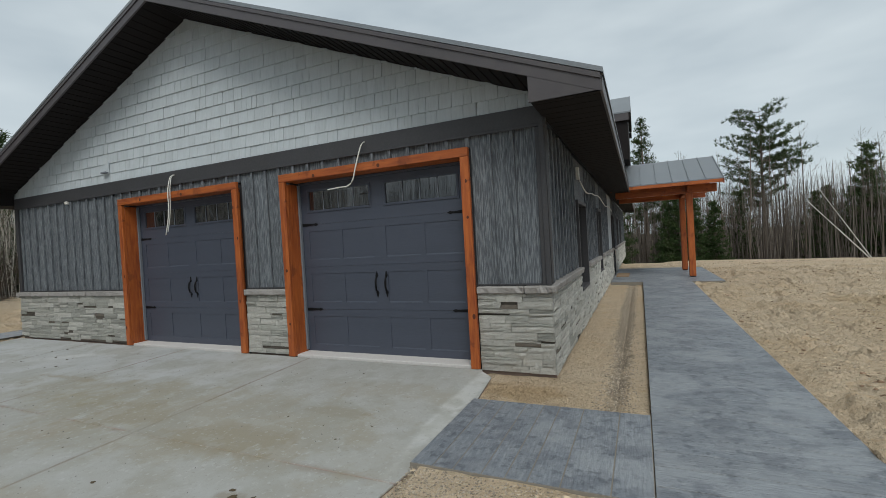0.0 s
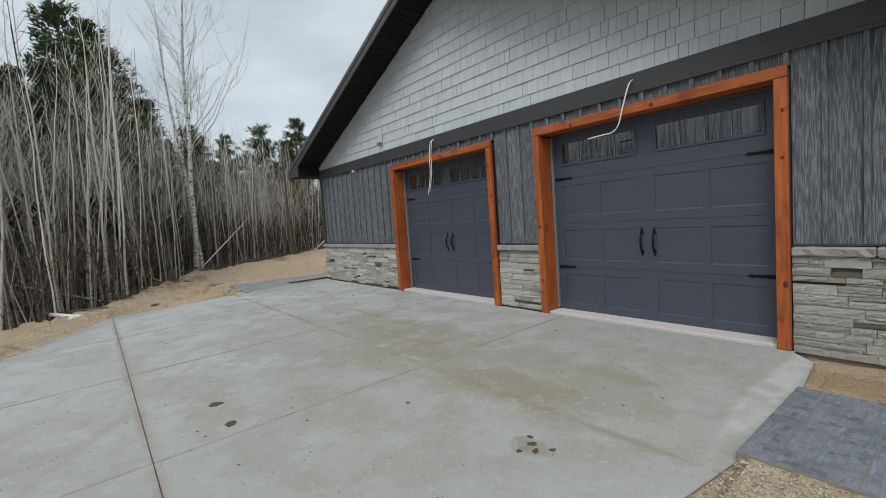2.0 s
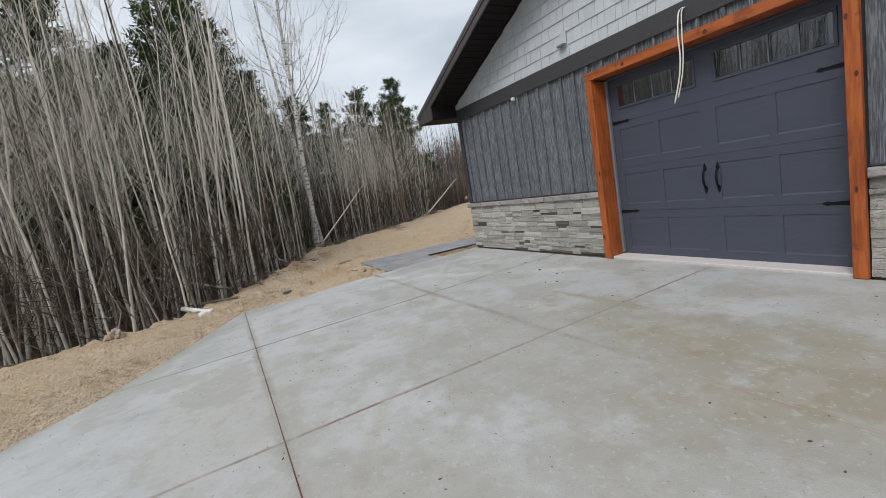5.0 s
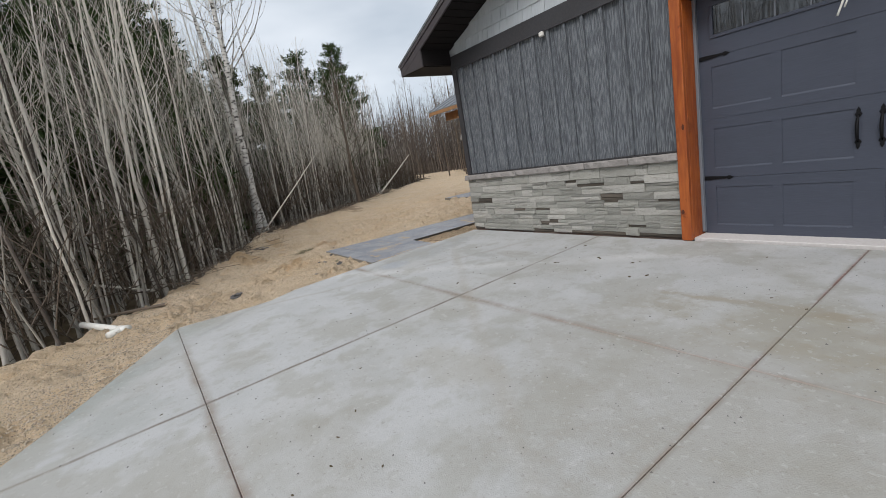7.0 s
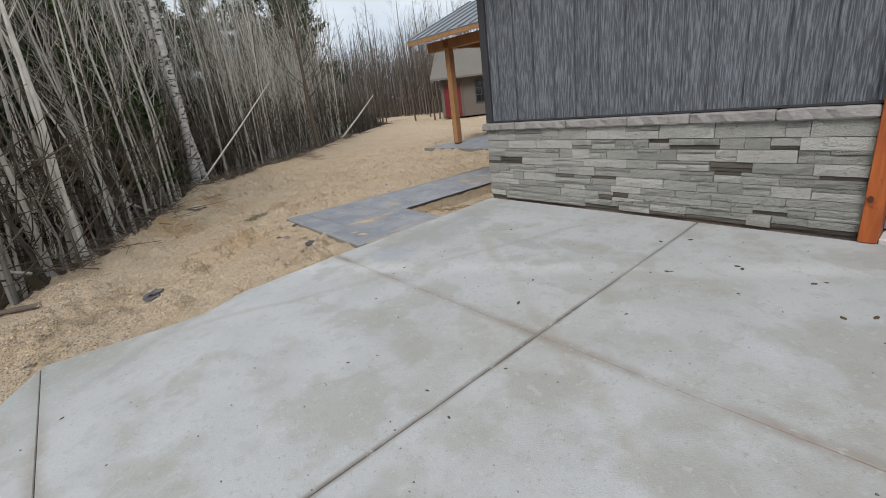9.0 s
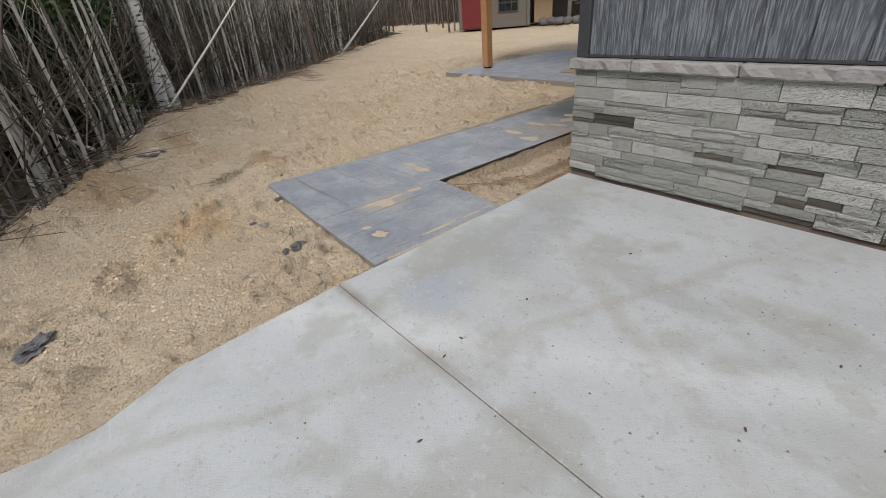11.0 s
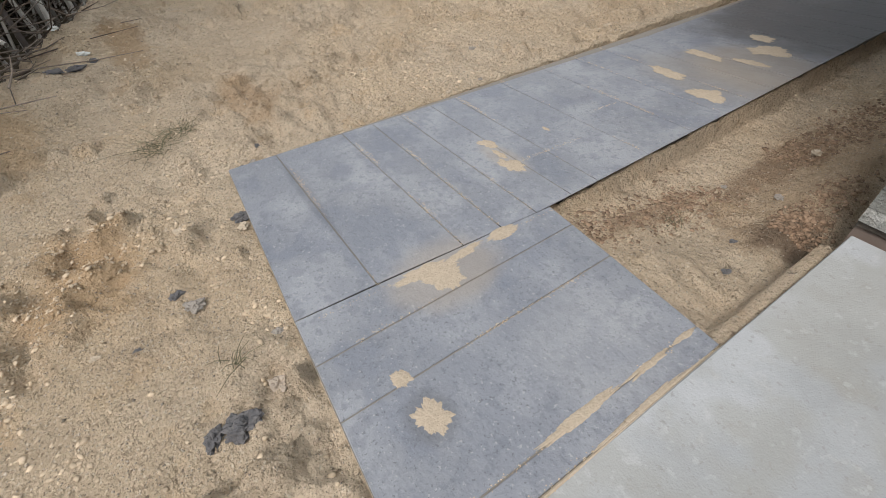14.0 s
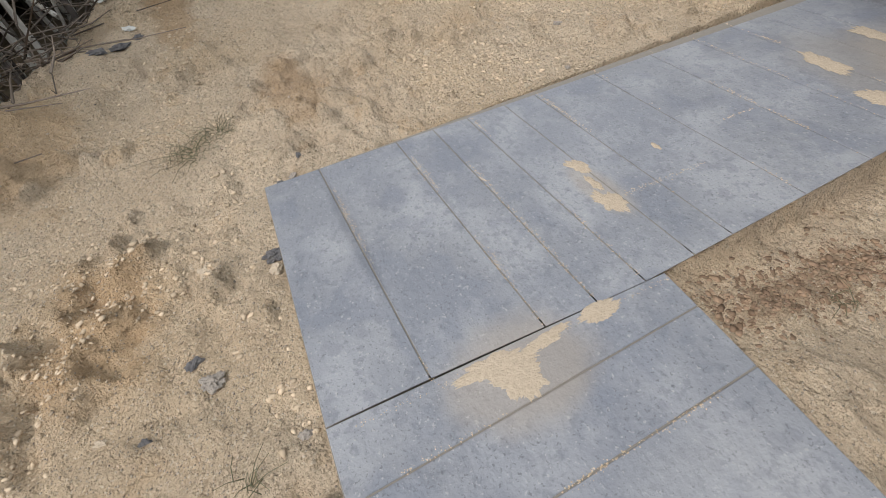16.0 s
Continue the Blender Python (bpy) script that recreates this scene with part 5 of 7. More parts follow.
def tree_thing(name, label, trunk, limbs, crown, bark, group, category="tree"):
    root = tagged(empty(name), label, category, group)
    mesh_np("trunk", trunk[0], trunk[1], bark, root)
    if limbs is not None:
        mesh_np("branchwork" if crown is not None else "crown", limbs[0], limbs[1], bark, root)
    if crown is not None:
        mesh_np("crown", crown[0], crown[1], M_NEEDLE, root)
    return root


def place(x, y, s=1.0, turn=0.0, z=None):
    return pose(x, y, (ground_z(x, y) if z is None else z) - 0.03, 0, 0, turn) @ Matrix.Scale(s, 4)


def put_copy(ob, x, y, s, turn, tilt=(0, 0), z=None):
    c = copy_thing(ob, pose(x, y, (ground_z(x, y) if z is None else z) - 0.03, tilt[0], tilt[1], turn))
    c.scale = (s, s, s)
    return c


# near woods beyond the driveway
kinds = []
R = random.Random(11)
for k in range(9):
    tr, li = bare_tree(R.uniform(6.5, 9.5), R.uniform(0.020, 0.036), 100 + k, twigs=R.randint(24, 36))
    kinds.append((tr, li))
first = [tree_thing("aspen_sapling", "slender leafless pale-barked aspen sapling at the woods' edge", tr, li, None, M_BARK, "aspen saplings") for tr, li in kinds]
spots = []
tries = 0
while len(spots) < 285 and tries < 20000:
    tries += 1
    y = R.uniform(-15, 16)
    d = abs(R.gauss(0, 2.6)) + 0.35
    x = edge_x(y) - d
    if x < -31 or (y < -7 and x > -12.2):
        continue
    if all((x - a) ** 2 + (y - b) ** 2 > 0.09 for a, b in spots):
        spots.append((x, y))
for k, (x, y) in enumerate(spots):
    src = first[k % 9]
    s, turn, tilt = R.uniform(0.72, 1.2), R.uniform(0, 360), (R.gauss(0, 4.5), R.gauss(0, 4.5))
    s *= 0.74 if y > -3.4 else 0.88
    if k < 9:
        src.matrix_basis = pose(x, y, ground_z(x, y) - 0.03, tilt[0], tilt[1], turn)
        src.scale = (s, s, s)
    else:
        put_copy(src, x, y, s, turn, tilt).scale = (0.85 * s, 0.85 * s, s)

# deep woods: one mass of thin trunks with twigs and brush
def woods(name, label, count, where, seed, hmin, hmax, brush, z_of):
    g = np.random.default_rng(seed)
    B = np.array([where(g) for _ in range(count)])
    z = np.array([z_of(x, y) for x, y in B]) - 0.05
    h = g.uniform(hmin, hmax, count) * (np.where((B[:, 1] > -3.5) & (B[:, 1] < 20) & (B[:, 0] > -50), 0.88, 1.0) if name == "far_woods" else 1.0)
    p0 = np.c_[B, z]
    lean = g.normal(0, 0.05, (count, 2)) * h[:, None]
    p2 = np.c_[B + lean, z + h]
    p1 = (p0 + p2) / 2 + np.c_[g.normal(0, 0.15, (count, 2)), np.zeros(count)]
    V, F = sticks(p0, p1, p2, g.uniform(0.012, 0.038, count) * (1.0 if name in ("woods_floor", "far_woods") else 1.5), np.full(count, 0.008))
    n = 10
    f = g.uniform(0.3, 0.95, (count, n))
    b0 = (p0[:, None] + (p2 - p0)[:, None] * f[..., None]).reshape(-1, 3)
    w = g.uniform(0, 2 * math.pi, count * n)
    L = (np.repeat(h, n) * g.uniform(0.05, 0.13, count * n) * (1.25 - f.ravel()))
    b2 = b0 + np.c_[np.cos(w) * L, np.sin(w) * L, L * g.uniform(0.8, 1.8, count * n)]
    V2, F2 = sticks(b0, (b0 + b2) / 2 - [0, 0, 0.03], b2, np.full(len(b0), 0.007), np.full(len(b0), 0.003))
    # Both barks carry painted shade, so the depth behind near saplings stays dark.
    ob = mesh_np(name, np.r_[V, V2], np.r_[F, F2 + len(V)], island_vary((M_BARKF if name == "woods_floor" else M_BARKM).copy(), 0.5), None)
    tagged(ob, label, "woods", kind="stuff")
    if brush:
        Bb = np.array([where(g) for _ in range(brush)])
        zb = np.array([z_of(x, y) for x, y in Bb])
        q0 = np.c_[Bb, zb + g.uniform(0, 1.6, brush)]
        q2 = q0 + np.c_[g.normal(0, 0.7, (brush, 2)), g.uniform(-0.1, 1.6, brush)]
        V3, F3 = sticks(q0, (q0 + q2) / 2 + g.normal(0, 0.08, (brush, 3)), q2, np.full(brush, 0.011), np.full(brush, 0.004))
        tagged(mesh_np(name + "_brush", V3, F3, island_vary(M_BARKD.copy(), 0.5)), "tangled brown underbrush among the trunks", "brush", kind="stuff")


def left_where(g):
    while True:
        y = g.uniform(-24, 30)
        x = edge_x(y) - 0.5 - g.uniform(0, 1) ** 1.3 * 26
        return x, y


def left_brush(g):
    y = g.uniform(-20, 24)
    return edge_x(y) - 0.35 - abs(g.normal(0, 5)), y


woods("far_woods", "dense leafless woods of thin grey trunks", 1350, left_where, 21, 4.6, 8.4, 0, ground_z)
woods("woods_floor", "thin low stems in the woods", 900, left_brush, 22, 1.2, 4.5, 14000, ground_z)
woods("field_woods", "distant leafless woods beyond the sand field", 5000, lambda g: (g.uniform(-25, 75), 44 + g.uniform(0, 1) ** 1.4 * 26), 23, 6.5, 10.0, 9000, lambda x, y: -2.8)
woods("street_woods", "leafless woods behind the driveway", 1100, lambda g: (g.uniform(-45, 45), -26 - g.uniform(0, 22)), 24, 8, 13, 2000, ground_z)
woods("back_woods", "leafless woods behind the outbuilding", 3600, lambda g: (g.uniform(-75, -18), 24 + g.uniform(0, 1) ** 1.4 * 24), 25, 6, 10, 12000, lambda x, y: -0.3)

# conifers
P = [pine(11.0, 2.9, 31, 0.10, 40, 32), pine(10.0, 2.6, 32, 0.08, 40, 32), pine(8.0, 1.7, 33, 0.04, 40, 26)]
pines = [tree_thing("white_pine", "dark green pine with full crown rising out of the bare woods", a, b, c, M_BARKD, "pines in the woods") for a, b, c in P]
PL = [(0, -22.5, -5.6, 0.8), (1, -20.5, -8.6, 1.22), (0, -26.3, -4.4, 1.13), (2, -25.0, -2.4, 1.05), (0, -31, 2.6, 0.75), (1, -31.5, 4.8, 0.92),
      (2, -30.5, 6.4, 1.0), (0, -36, 9, 1.0), (1, -32, -13, 1.0), (0, -24, -17, 1.1), (2, -28, 0.0, 1.0), (0, -38, 2, 0.85), (1, -34, -5, 1.0), (2, -21.0, -2.9, 0.8),
      (1, -18.5, -6.4, 0.75), (1, -19.5, -3.9, 0.62), (2, -23.5, -8.0, 0.9), (0, -20.4, -5.1, 0.95), (0, -22.5, -11.5, 0.8), (2, -24.5, -5.5, 1.0), (2, -22.6, -3.4, 0.8), (2, -27, -1.4, 0.85), (2, -29, 2.2, 0.75), (1, -27, -9.5, 0.9), (0, -24.0, -3.6, 0.95), (1, -22.0, -7.0, 0.85)]
used = set()
for k, x, y, s in PL:
    if k not in used:
        used.add(k)
        pines[k].matrix_basis = pose(x, y, -0.35, 0, 0, x * 40)
        pines[k].scale = (s, s, s)
    else:
        put_copy(pines[k], x, y, s, x * 40).scale = (1.2 * s, 1.2 * s, s) if y > -1 else (1.1 * s, 1.1 * s, s)
for k, x, y, s in ((2, 4.4, 43, 1.05), (2, 5.6, 42.5, 0.9), (2, 3.5, 44, 0.95), (2, 7.3, 43, 0.85), (1, 20.5, 49, 1.15), (1, 24, 50, 0.95), (0, 31, 52, 1.1), (1, 38, 50, 1.1), (2, 16.0, 47, 0.9), (2, -1.5, 42, 1.2), (1, -8, 46, 1.3), (2, 10.5, 50, 1.0), (2, 18.5, 52, 1.0), (1, 28, 55, 1.1), (2, 22.0, 47, 0.7), (0, 45, 56, 1.2)):
    put_copy(pines[k], x, y, s, x * 31, z=-2.8)
for k, x, y, s in ((0, -8, -33, 1.1), (1, 12, -31, 1.1), (2, -3, -29, 1.2)):
    put_copy(pines[k], x, y, s, x * 31)
a, b, c = pine(17.6, 4.1, 41, 0.36, 26, 26, True)
tp = tree_thing("white_pine", "tall white pine with an open layered crown above far woods", a, b, c, M_BARKD, "pines in the woods")
tp.matrix_basis = pose(13.9, 56, -2.8)
a, b, c = pine(17.0, 3.1, 42, 0.3, 44, 22)
tp = tree_thing("white_pine", "dense tall pine behind the entry porch", a, b, c, M_BARKD, "pines in the woods")
tp.matrix_basis = pose(1.6, 49, -2.8)

# taller leafless trees along the far side of the field
KF = [bare_tree(13.0, 0.075, 60 + k, twigs=30, first=0.3, spread=0.15, fork=True) for k in range(3)]
FT = [tree_thing("field_tree", "tall leafless grey tree with a fine twiggy crown", tr, li, None, M_BARKD, "trees beyond the field") for tr, li in KF]
RF = random.Random(63)
for k in range(34):
    x, y, sc, turn = RF.uniform(2, 44), RF.uniform(43, 54), RF.uniform(0.62, 1.05), RF.uniform(0, 360)
    if k < 3:
        FT[k].matrix_basis = pose(x, y, -2.8, 0, 0, turn)
    else:
        put_copy(FT[k % 3], x, y, sc, turn, z=-2.8)
for k in range(22):
    put_copy(FT[k % 3], RF.uniform(-48, -30), RF.uniform(10, 30), RF.uniform(0.55, 0.8), RF.uniform(0, 360), z=-0.3)

# birches and single trees
tr, li = bare_tree(12.6, 0.10, 51, twigs=60, first=0.36, spread=0.19, fork=True)
br = tree_thing("birch_tree", "tall leafless birch with white peeling bark beside the sand", tr, li, None, M_BIRCH, "")
br.matrix_basis = pose(-20.0, -1.75, -0.15, 0, 0, 30)
tr, li = bare_tree(11.0, 0.08, 52, twigs=24, first=0.4, spread=0.17, fork=True)
br = tree_thing("birch_tree", "second thinner birch stem beside the tall one", tr, li, None, M_BIRCH, "")
br.matrix_basis = pose(-20.25, -1.45, -0.2, 1.5, -2, 80)
tr, li = bare_tree(6.4, 0.085, 53, twigs=30, first=0.3, spread=0.24, fork=True)
br = tree_thing("young_tree", "small dark-barked leafless tree standing alone at the edge of the sand", tr, li, None, M_BARKD, "")
br.matrix_basis = pose(-24.0, 3.7, -0.1)
for k, (p, q, r) in enumerate([((-19.4, -1.8, -0.02), (-19.8, 0.7, 2.3), 0.024), ((-19.8, -2.2, 0.0), (-23.5, -3.9, 1.3), 0.03), ((-17.2, -3.2, -0.05), (-20.5, -5.2, 0.9), 0.025),
                               ((-26.5, 6.0, 0.0), (-28.5, 9.5, 1.9), 0.05), ((-14.3, -4.9, -0.1), (-15.5, -8.4, 1.1), 0.022)]):
    mid = [(a + b) / 2 + (0.06 if i < 2 else 0.05) for i, (a, b) in enumerate(zip(p, q))]
    vs, fs = tube([p, mid, q], [r, r * 0.8, r * 0.35], 6)
    tagged(raw("fallen_pole", vs, fs, M_BARK), "bare fallen sapling pole leaning in the brush", "fallen branch", "fallen poles")
for p, q, r in (((17.6, 40, -2.2), (13.4, 40, 3.2), 0.055), ((18.0, 41, -2.4), (14.2, 40.4, 4.3), 0.045)):
    mid = [(u + v) / 2 for u, v in zip(p, q)]
    vs, fs = tube([p, mid, q], [r, r * 0.8, r * 0.4], 6)
    tagged(raw("fallen_pole", vs, fs, M_BARK), "pale fallen trunk leaning at the field's edge", "fallen branch", "fallen poles")

# cut brush lying along the edge of the sand
gb = np.random.default_rng(44)
nb = 900
yb = gb.uniform(-4.5, 8, nb)
q0 = np.c_[[edge_x(v) for v in yb] + gb.normal(0.1, 0.35, nb), yb, np.zeros(nb)]
q0[:, 2] = [ground_z(a, b) + 0.02 for a, b in q0[:, :2]]
q0[:, 2] += gb.uniform(0, 0.22, nb) ** 1.5
q2 = q0 + np.c_[gb.normal(0, 0.35, (nb, 2)), gb.uniform(-0.02, 0.16, nb)]
V3, F3 = sticks(q0, (q0 + q2) / 2 + gb.normal(0, 0.03, (nb, 3)), q2, gb.uniform(0.004, 0.012, nb), np.full(nb, 0.003))
tagged(mesh_np("edge_brush", V3, F3, island_vary(M_BARKD.copy(), 0.5)), "cut brush and fallen twigs along the sand's edge", "brush", kind="stuff")

# ---- the outbuilding beyond the sand yard ----
shed = tagged(empty("outbuilding", (-29.6, 18.6, 0)), "small taupe outbuilding with a red door and brown shingle roof", "shed")


def sbox(nm, lo, hi, m, bev=0.01, label=""):
    c = Vector([(a + b) / 2 for a, b in zip(lo, hi)])
    bm = bmesh.new()
    box_into(bm, [a - q for a, q in zip(lo, c)], [b - q for b, q in zip(hi, c)], bev)
    ob = part(nm, bm, m, shed, label)
    ob.location = c
    return ob


sbox("wall", (-2.2, -2.0, 0), (1.6, 2.0, 2.5), M_TAUPE)
sbox("wall", (1.6, 0.2, 0), (6.5, 2.0, 2.5), M_TAUPE)
sbox("red_door", (-2.0, -2.05, 0.05), (-0.9, -2.0, 2.05), M_RED, 0.01, "dark red board door")
sbox("door_frame", (-2.15, -2.06, 0), (-2.0, -2.0, 2.2), M_TAUPE)
sbox("door_frame", (-0.9, -2.06, 0), (-0.78, -2.0, 2.2), M_TAUPE)
sbox("window_frame", (0.05, -2.06, 0.75), (1.15, -2.0, 2.15), M_TRIMDK)
for i in range(3):
    for j in range(3):
        sbox("pane", (0.12 + i * 0.34, -2.075, 0.83 + j * 0.43), (0.42 + i * 0.34, -2.062, 1.2 + j * 0.43), M_GLASS, 0)
for x in (1.7, 3.9, 6.2):
    sbox("post", (x - 0.1, -1.95, 0), (x + 0.1, -1.75, 2.45), M_TAUPE)
sbox("header", (1.6, -1.98, 2.3), (6.6, -1.76, 2.55), M_TAUPE)
sbox("leaning_board", (2.0, -1.4, 0.1), (3.0, -1.3, 2.0), M_CARD)
sbox("pale_panel", (4.0, -0.4, 1.0), (5.6, -0.3, 2.2), M_WHITE)
sbox("workbench", (4.2, -1.2, 0.85), (6.2, -0.4, 0.95), M_BARKD)
def sprism(nm, poly, a, b, m, axis="x"):
    ob = prism(nm, poly, a, b, m, shed, axis=axis)
    return ob


sprism("roof_slope", [(-2.6, 2.35), (0, 4.1), (0, 4.22), (-2.6, 2.47)], -2.7, 7.2, M_ASPH)
sprism("roof_slope", [(2.6, 2.35), (0, 4.1), (0, 4.22), (2.6, 2.47)], -2.7, 7.2, M_ASPH)
sprism("gable_end", [(-2.0, 2.5), (2.0, 2.5), (0, 3.95)], -2.2, -2.1, M_TAUPE)
sprism("cross_gable", [(1.2, 2.55), (6.8, 2.55), (4.0, 3.9)], -2.4, -2.3, M_TRIMDK, "y")
sprism("cross_slope", [(1.0, 2.45), (4.0, 4.0), (4.0, 4.12), (1.0, 2.57)], -2.7, 0.0, M_ASPH, "y")
sprism("cross_slope", [(7.0, 2.45), (4.0, 4.0), (4.0, 4.12), (7.0, 2.57)], -2.7, 0.0, M_ASPH, "y")
sbox("cupola", (0.6, -0.35, 4.05), (1.3, 0.35, 4.75), M_TAUPE)
bm = bmesh.new()
bmesh.ops.create_cone(bm, cap_ends=True, segments=4, radius1=0.75, radius2=0.1, depth=0.4)
cu = part("cupola_roof", bm, M_ASPH, shed)
cu.location = (0.95, 0, 4.94)
shed.rotation_euler = (0, 0, radians(38))
for k in range(6):
    bm = bmesh.new()
    bmesh.ops.create_icosphere(bm, subdivisions=2, radius=0.3)
    for v in bm.verts:
        v.co *= 1 + 0.25 * noise.noise(v.co * 4 + Vector((k, 0, 0)))
        v.co.z *= 0.7
    c = part("dark_bundle", bm, M_ROCK)
    c.location = (-26.6 + 0.35 * k, 18.9 + 0.3 * (k % 3), 0.12)
    tagged(c, "dark bundle of stored things under the shed's porch", "bundle", "bundles under the porch")

# ---- loose things on the ground ----
def lump(name, x, y, size, material, label, category, seed, flat=0.7, group=""):
    bm = bmesh.new()
    bmesh.ops.create_icosphere(bm, subdivisions=4 if size > 0.03 else 3, radius=1)
    for v in bm.verts:
        n = noise.fractal(v.co * 1.6 + Vector((seed, 0, 0)), 1.0, 2.0, 4)
        v.co *= 1 + 0.7 * n + (0.22 * noise.noise(v.co * 7 + Vector((0, seed, 0))) if material is not M_ROCKL else 0)
        v.co = Vector((v.co.x * size, v.co.y * size * 0.75, v.co.z * size * flat))
    ob = part(name, bm, material)
    ob.location = (x, y, ground_z(x, y) + size * flat * 0.35)
    ob.rotation_euler = (0, 0, seed * 1.3)
    return tagged(ob, label, category, group)


lump("clod", -11.84, -2.34, 0.055, M_ROCK, "dark grey clod of crumbled asphalt on the sand", "clod", 1, 0.5)
lump("clod", -11.87, -2.43, 0.035, M_ROCK, "small dark clod beside a larger one", "clod", 7, 0.5)
lump("clod", -11.98, -3.93, 0.10, M_ROCK, "dark flat clod near the driveway edge", "clod", 2, 0.3)
lump("fieldstone", -11.92, -2.19, 0.035, M_ROCKL, "small pale rounded stone on the sand", "stone", 3, 0.6)
lump("fieldstone", -11.95, -6.78, 0.13, M_ROCKL, "pale round fieldstone beside the woods", "stone", 4, 0.9)
for k, (x, y, s) in enumerate([(-13.02, -2.31, 0.07), (-12.51, -2.37, 0.07), (-13.6, -1.76, 0.03), (-13.47, -1.55, 0.02), (-13.5, -1.83, 0.05), (-13.46, -1.9, 0.04), (-13.48, -0.4, 0.04), (-13.5, -0.1, 0.03),
                               (-12.98, -2.04, 0.07), (-12.90, -2.05, 0.05), (-11.78, -2.77, 0.045), (-12.62, -2.42, 0.05), (-13.68, 1.51, 0.07), (-12.17, -2.12, 0.035), (-12.4, -2.6, 0.04), (-12.5, -2.75, 0.03), (-11.5, 0.3, 0.04), (-11.45, -0.2, 0.03), (-11.6, 0.9, 0.05), (-11.75, 0.25, 0.03), (-11.35, -0.45, 0.03), (-14.2, -0.7, 0.06), (-14.0, 0.2, 0.05)]):
    lump("clod", x, y, s * 0.6, (M_SANDP, M_LUMP, M_ROCK)[k % 3] if k != 1 else M_LUMP, "small crumbled clod lying in the sand", "clod", 10 + k, 0.4, "clods in the sand")
for k, (x, y, s) in enumerate([(-4.16, -4.22, 0.05), (-3.61, -4.21, 0.045), (-1.59, -2.83, 0.03), (-1.52, -2.88, 0.025), (-1.66, -2.77, 0.022), (-1.6, -2.95, 0.02), (-2.77, -3.02, 0.018), (-1.45, -2.8, 0.02)]):
    ob = lump("clod", x, y, s, M_LITTER, "flat clump of dried mud and leaves on the driveway", "debris", 30 + k, 0.12, "mud clumps on the driveway")
    ob.location.z = drive_z(y) + 0.002
pipe = tagged(empty("pvc_pipe", (-12.2, -5.5, 0)), "white plastic drain pipe with an elbow lying on gravel", "pipe")
gz = ground_z(-12.2, -5.5)
vs, fs = tube([(-0.75, -0.32, gz + 0.05), (0.30, 0.15, gz + 0.05)], [0.045, 0.045], 12)
raw("tube", vs, fs, M_WHITE, pipe, smooth=True)
vs, fs = tube([(0.28, 0.14, gz + 0.05), (0.38, 0.18, gz + 0.055), (0.44, 0.24, gz + 0.06)], [0.054, 0.054, 0.054], 12)
raw("elbow", vs, fs, M_WHITE, pipe, smooth=True)
vs, fs = tube([(0.36, 0.16, gz + 0.05), (0.48, 0.03, gz + 0.05)], [0.05, 0.05], 12)
raw("elbow", vs, fs, M_WHITE, pipe, smooth=True)
b = tagged(box("scrap_board", (-0.75, -0.04, 0), (0.75, 0.04, 0.03), M_BARKD, None, 0.004), "weathered scrap board lying on the gravel", "board")
b.location, b.rotation_euler = (-12.82, -5.0, ground_z(-12.82, -5.0) + 0.03), (0, 0, radians(66))
st = tagged(box("survey_stake", (-0.03, -0.03, -0.1), (0.03, 0.03, 0.55), M_WHITE, None, 0.004), "short white survey stake in the sand", "stake")
st.location = (-28.0, 6.8, 0.15)
for k in range(5):
    ob = lump("litter_scrap", -16.0 - 0.22 * k * (1 if k % 2 else -0.3), -2.5 - 0.07 * k, 0.05 + 0.01 * (k % 3), M_WHITE if k % 2 else M_ROCK, "crumpled pale scrap half buried in the sand", "scrap", 60 + k, 0.25, "scraps in the sand")
tagged(box("cardboard_sheet", (-14.85, 4.75, 0.004), (-13.0, 6.6, 0.014), M_CARD, None, 0.002), "flat brown cardboard sheet on the porch slab", "cardboard")
spade = tagged(empty("spade", (-13.55, 5.6, 0.016)), "yellow-handled spade with a black blade lying on the cardboard", "spade")
vs, fs = tube([(0, 0, 0.03), (0.05, 0.55, 0.05), (0.09, 1.05, 0.03)], [0.018, 0.017, 0.017], 8)
raw("shaft", vs, fs, M_YELLOW, spade, "yellow handle", smooth=True)
prism("blade", [(-0.09, 0.0), (0.09, 0.0), (0.10, -0.16), (0.0, -0.26), (-0.10, -0.16)], 0.012, 0.024, M_BLACK, spade)
prism("socket", [(-0.03, 0.0), (0.03, 0.0), (0.025, 0.12), (-0.025, 0.12)], 0.010, 0.05, M_BLACK, spade)
tagged(box("plywood_step", (0.1, 11.2, 0.004), (0.5, 12.4, 0.03), M_CARD, None, 0.002), "brown board lying by the entry wall", "board")

tagged(box("joint_sand", (-11.1415, -2.0, -0.06), (-11.131, -0.88, -0.040), M_SANDP, None, 0.004), "sand caught in the joint between walk and driveway", "sand joint", kind="structure")

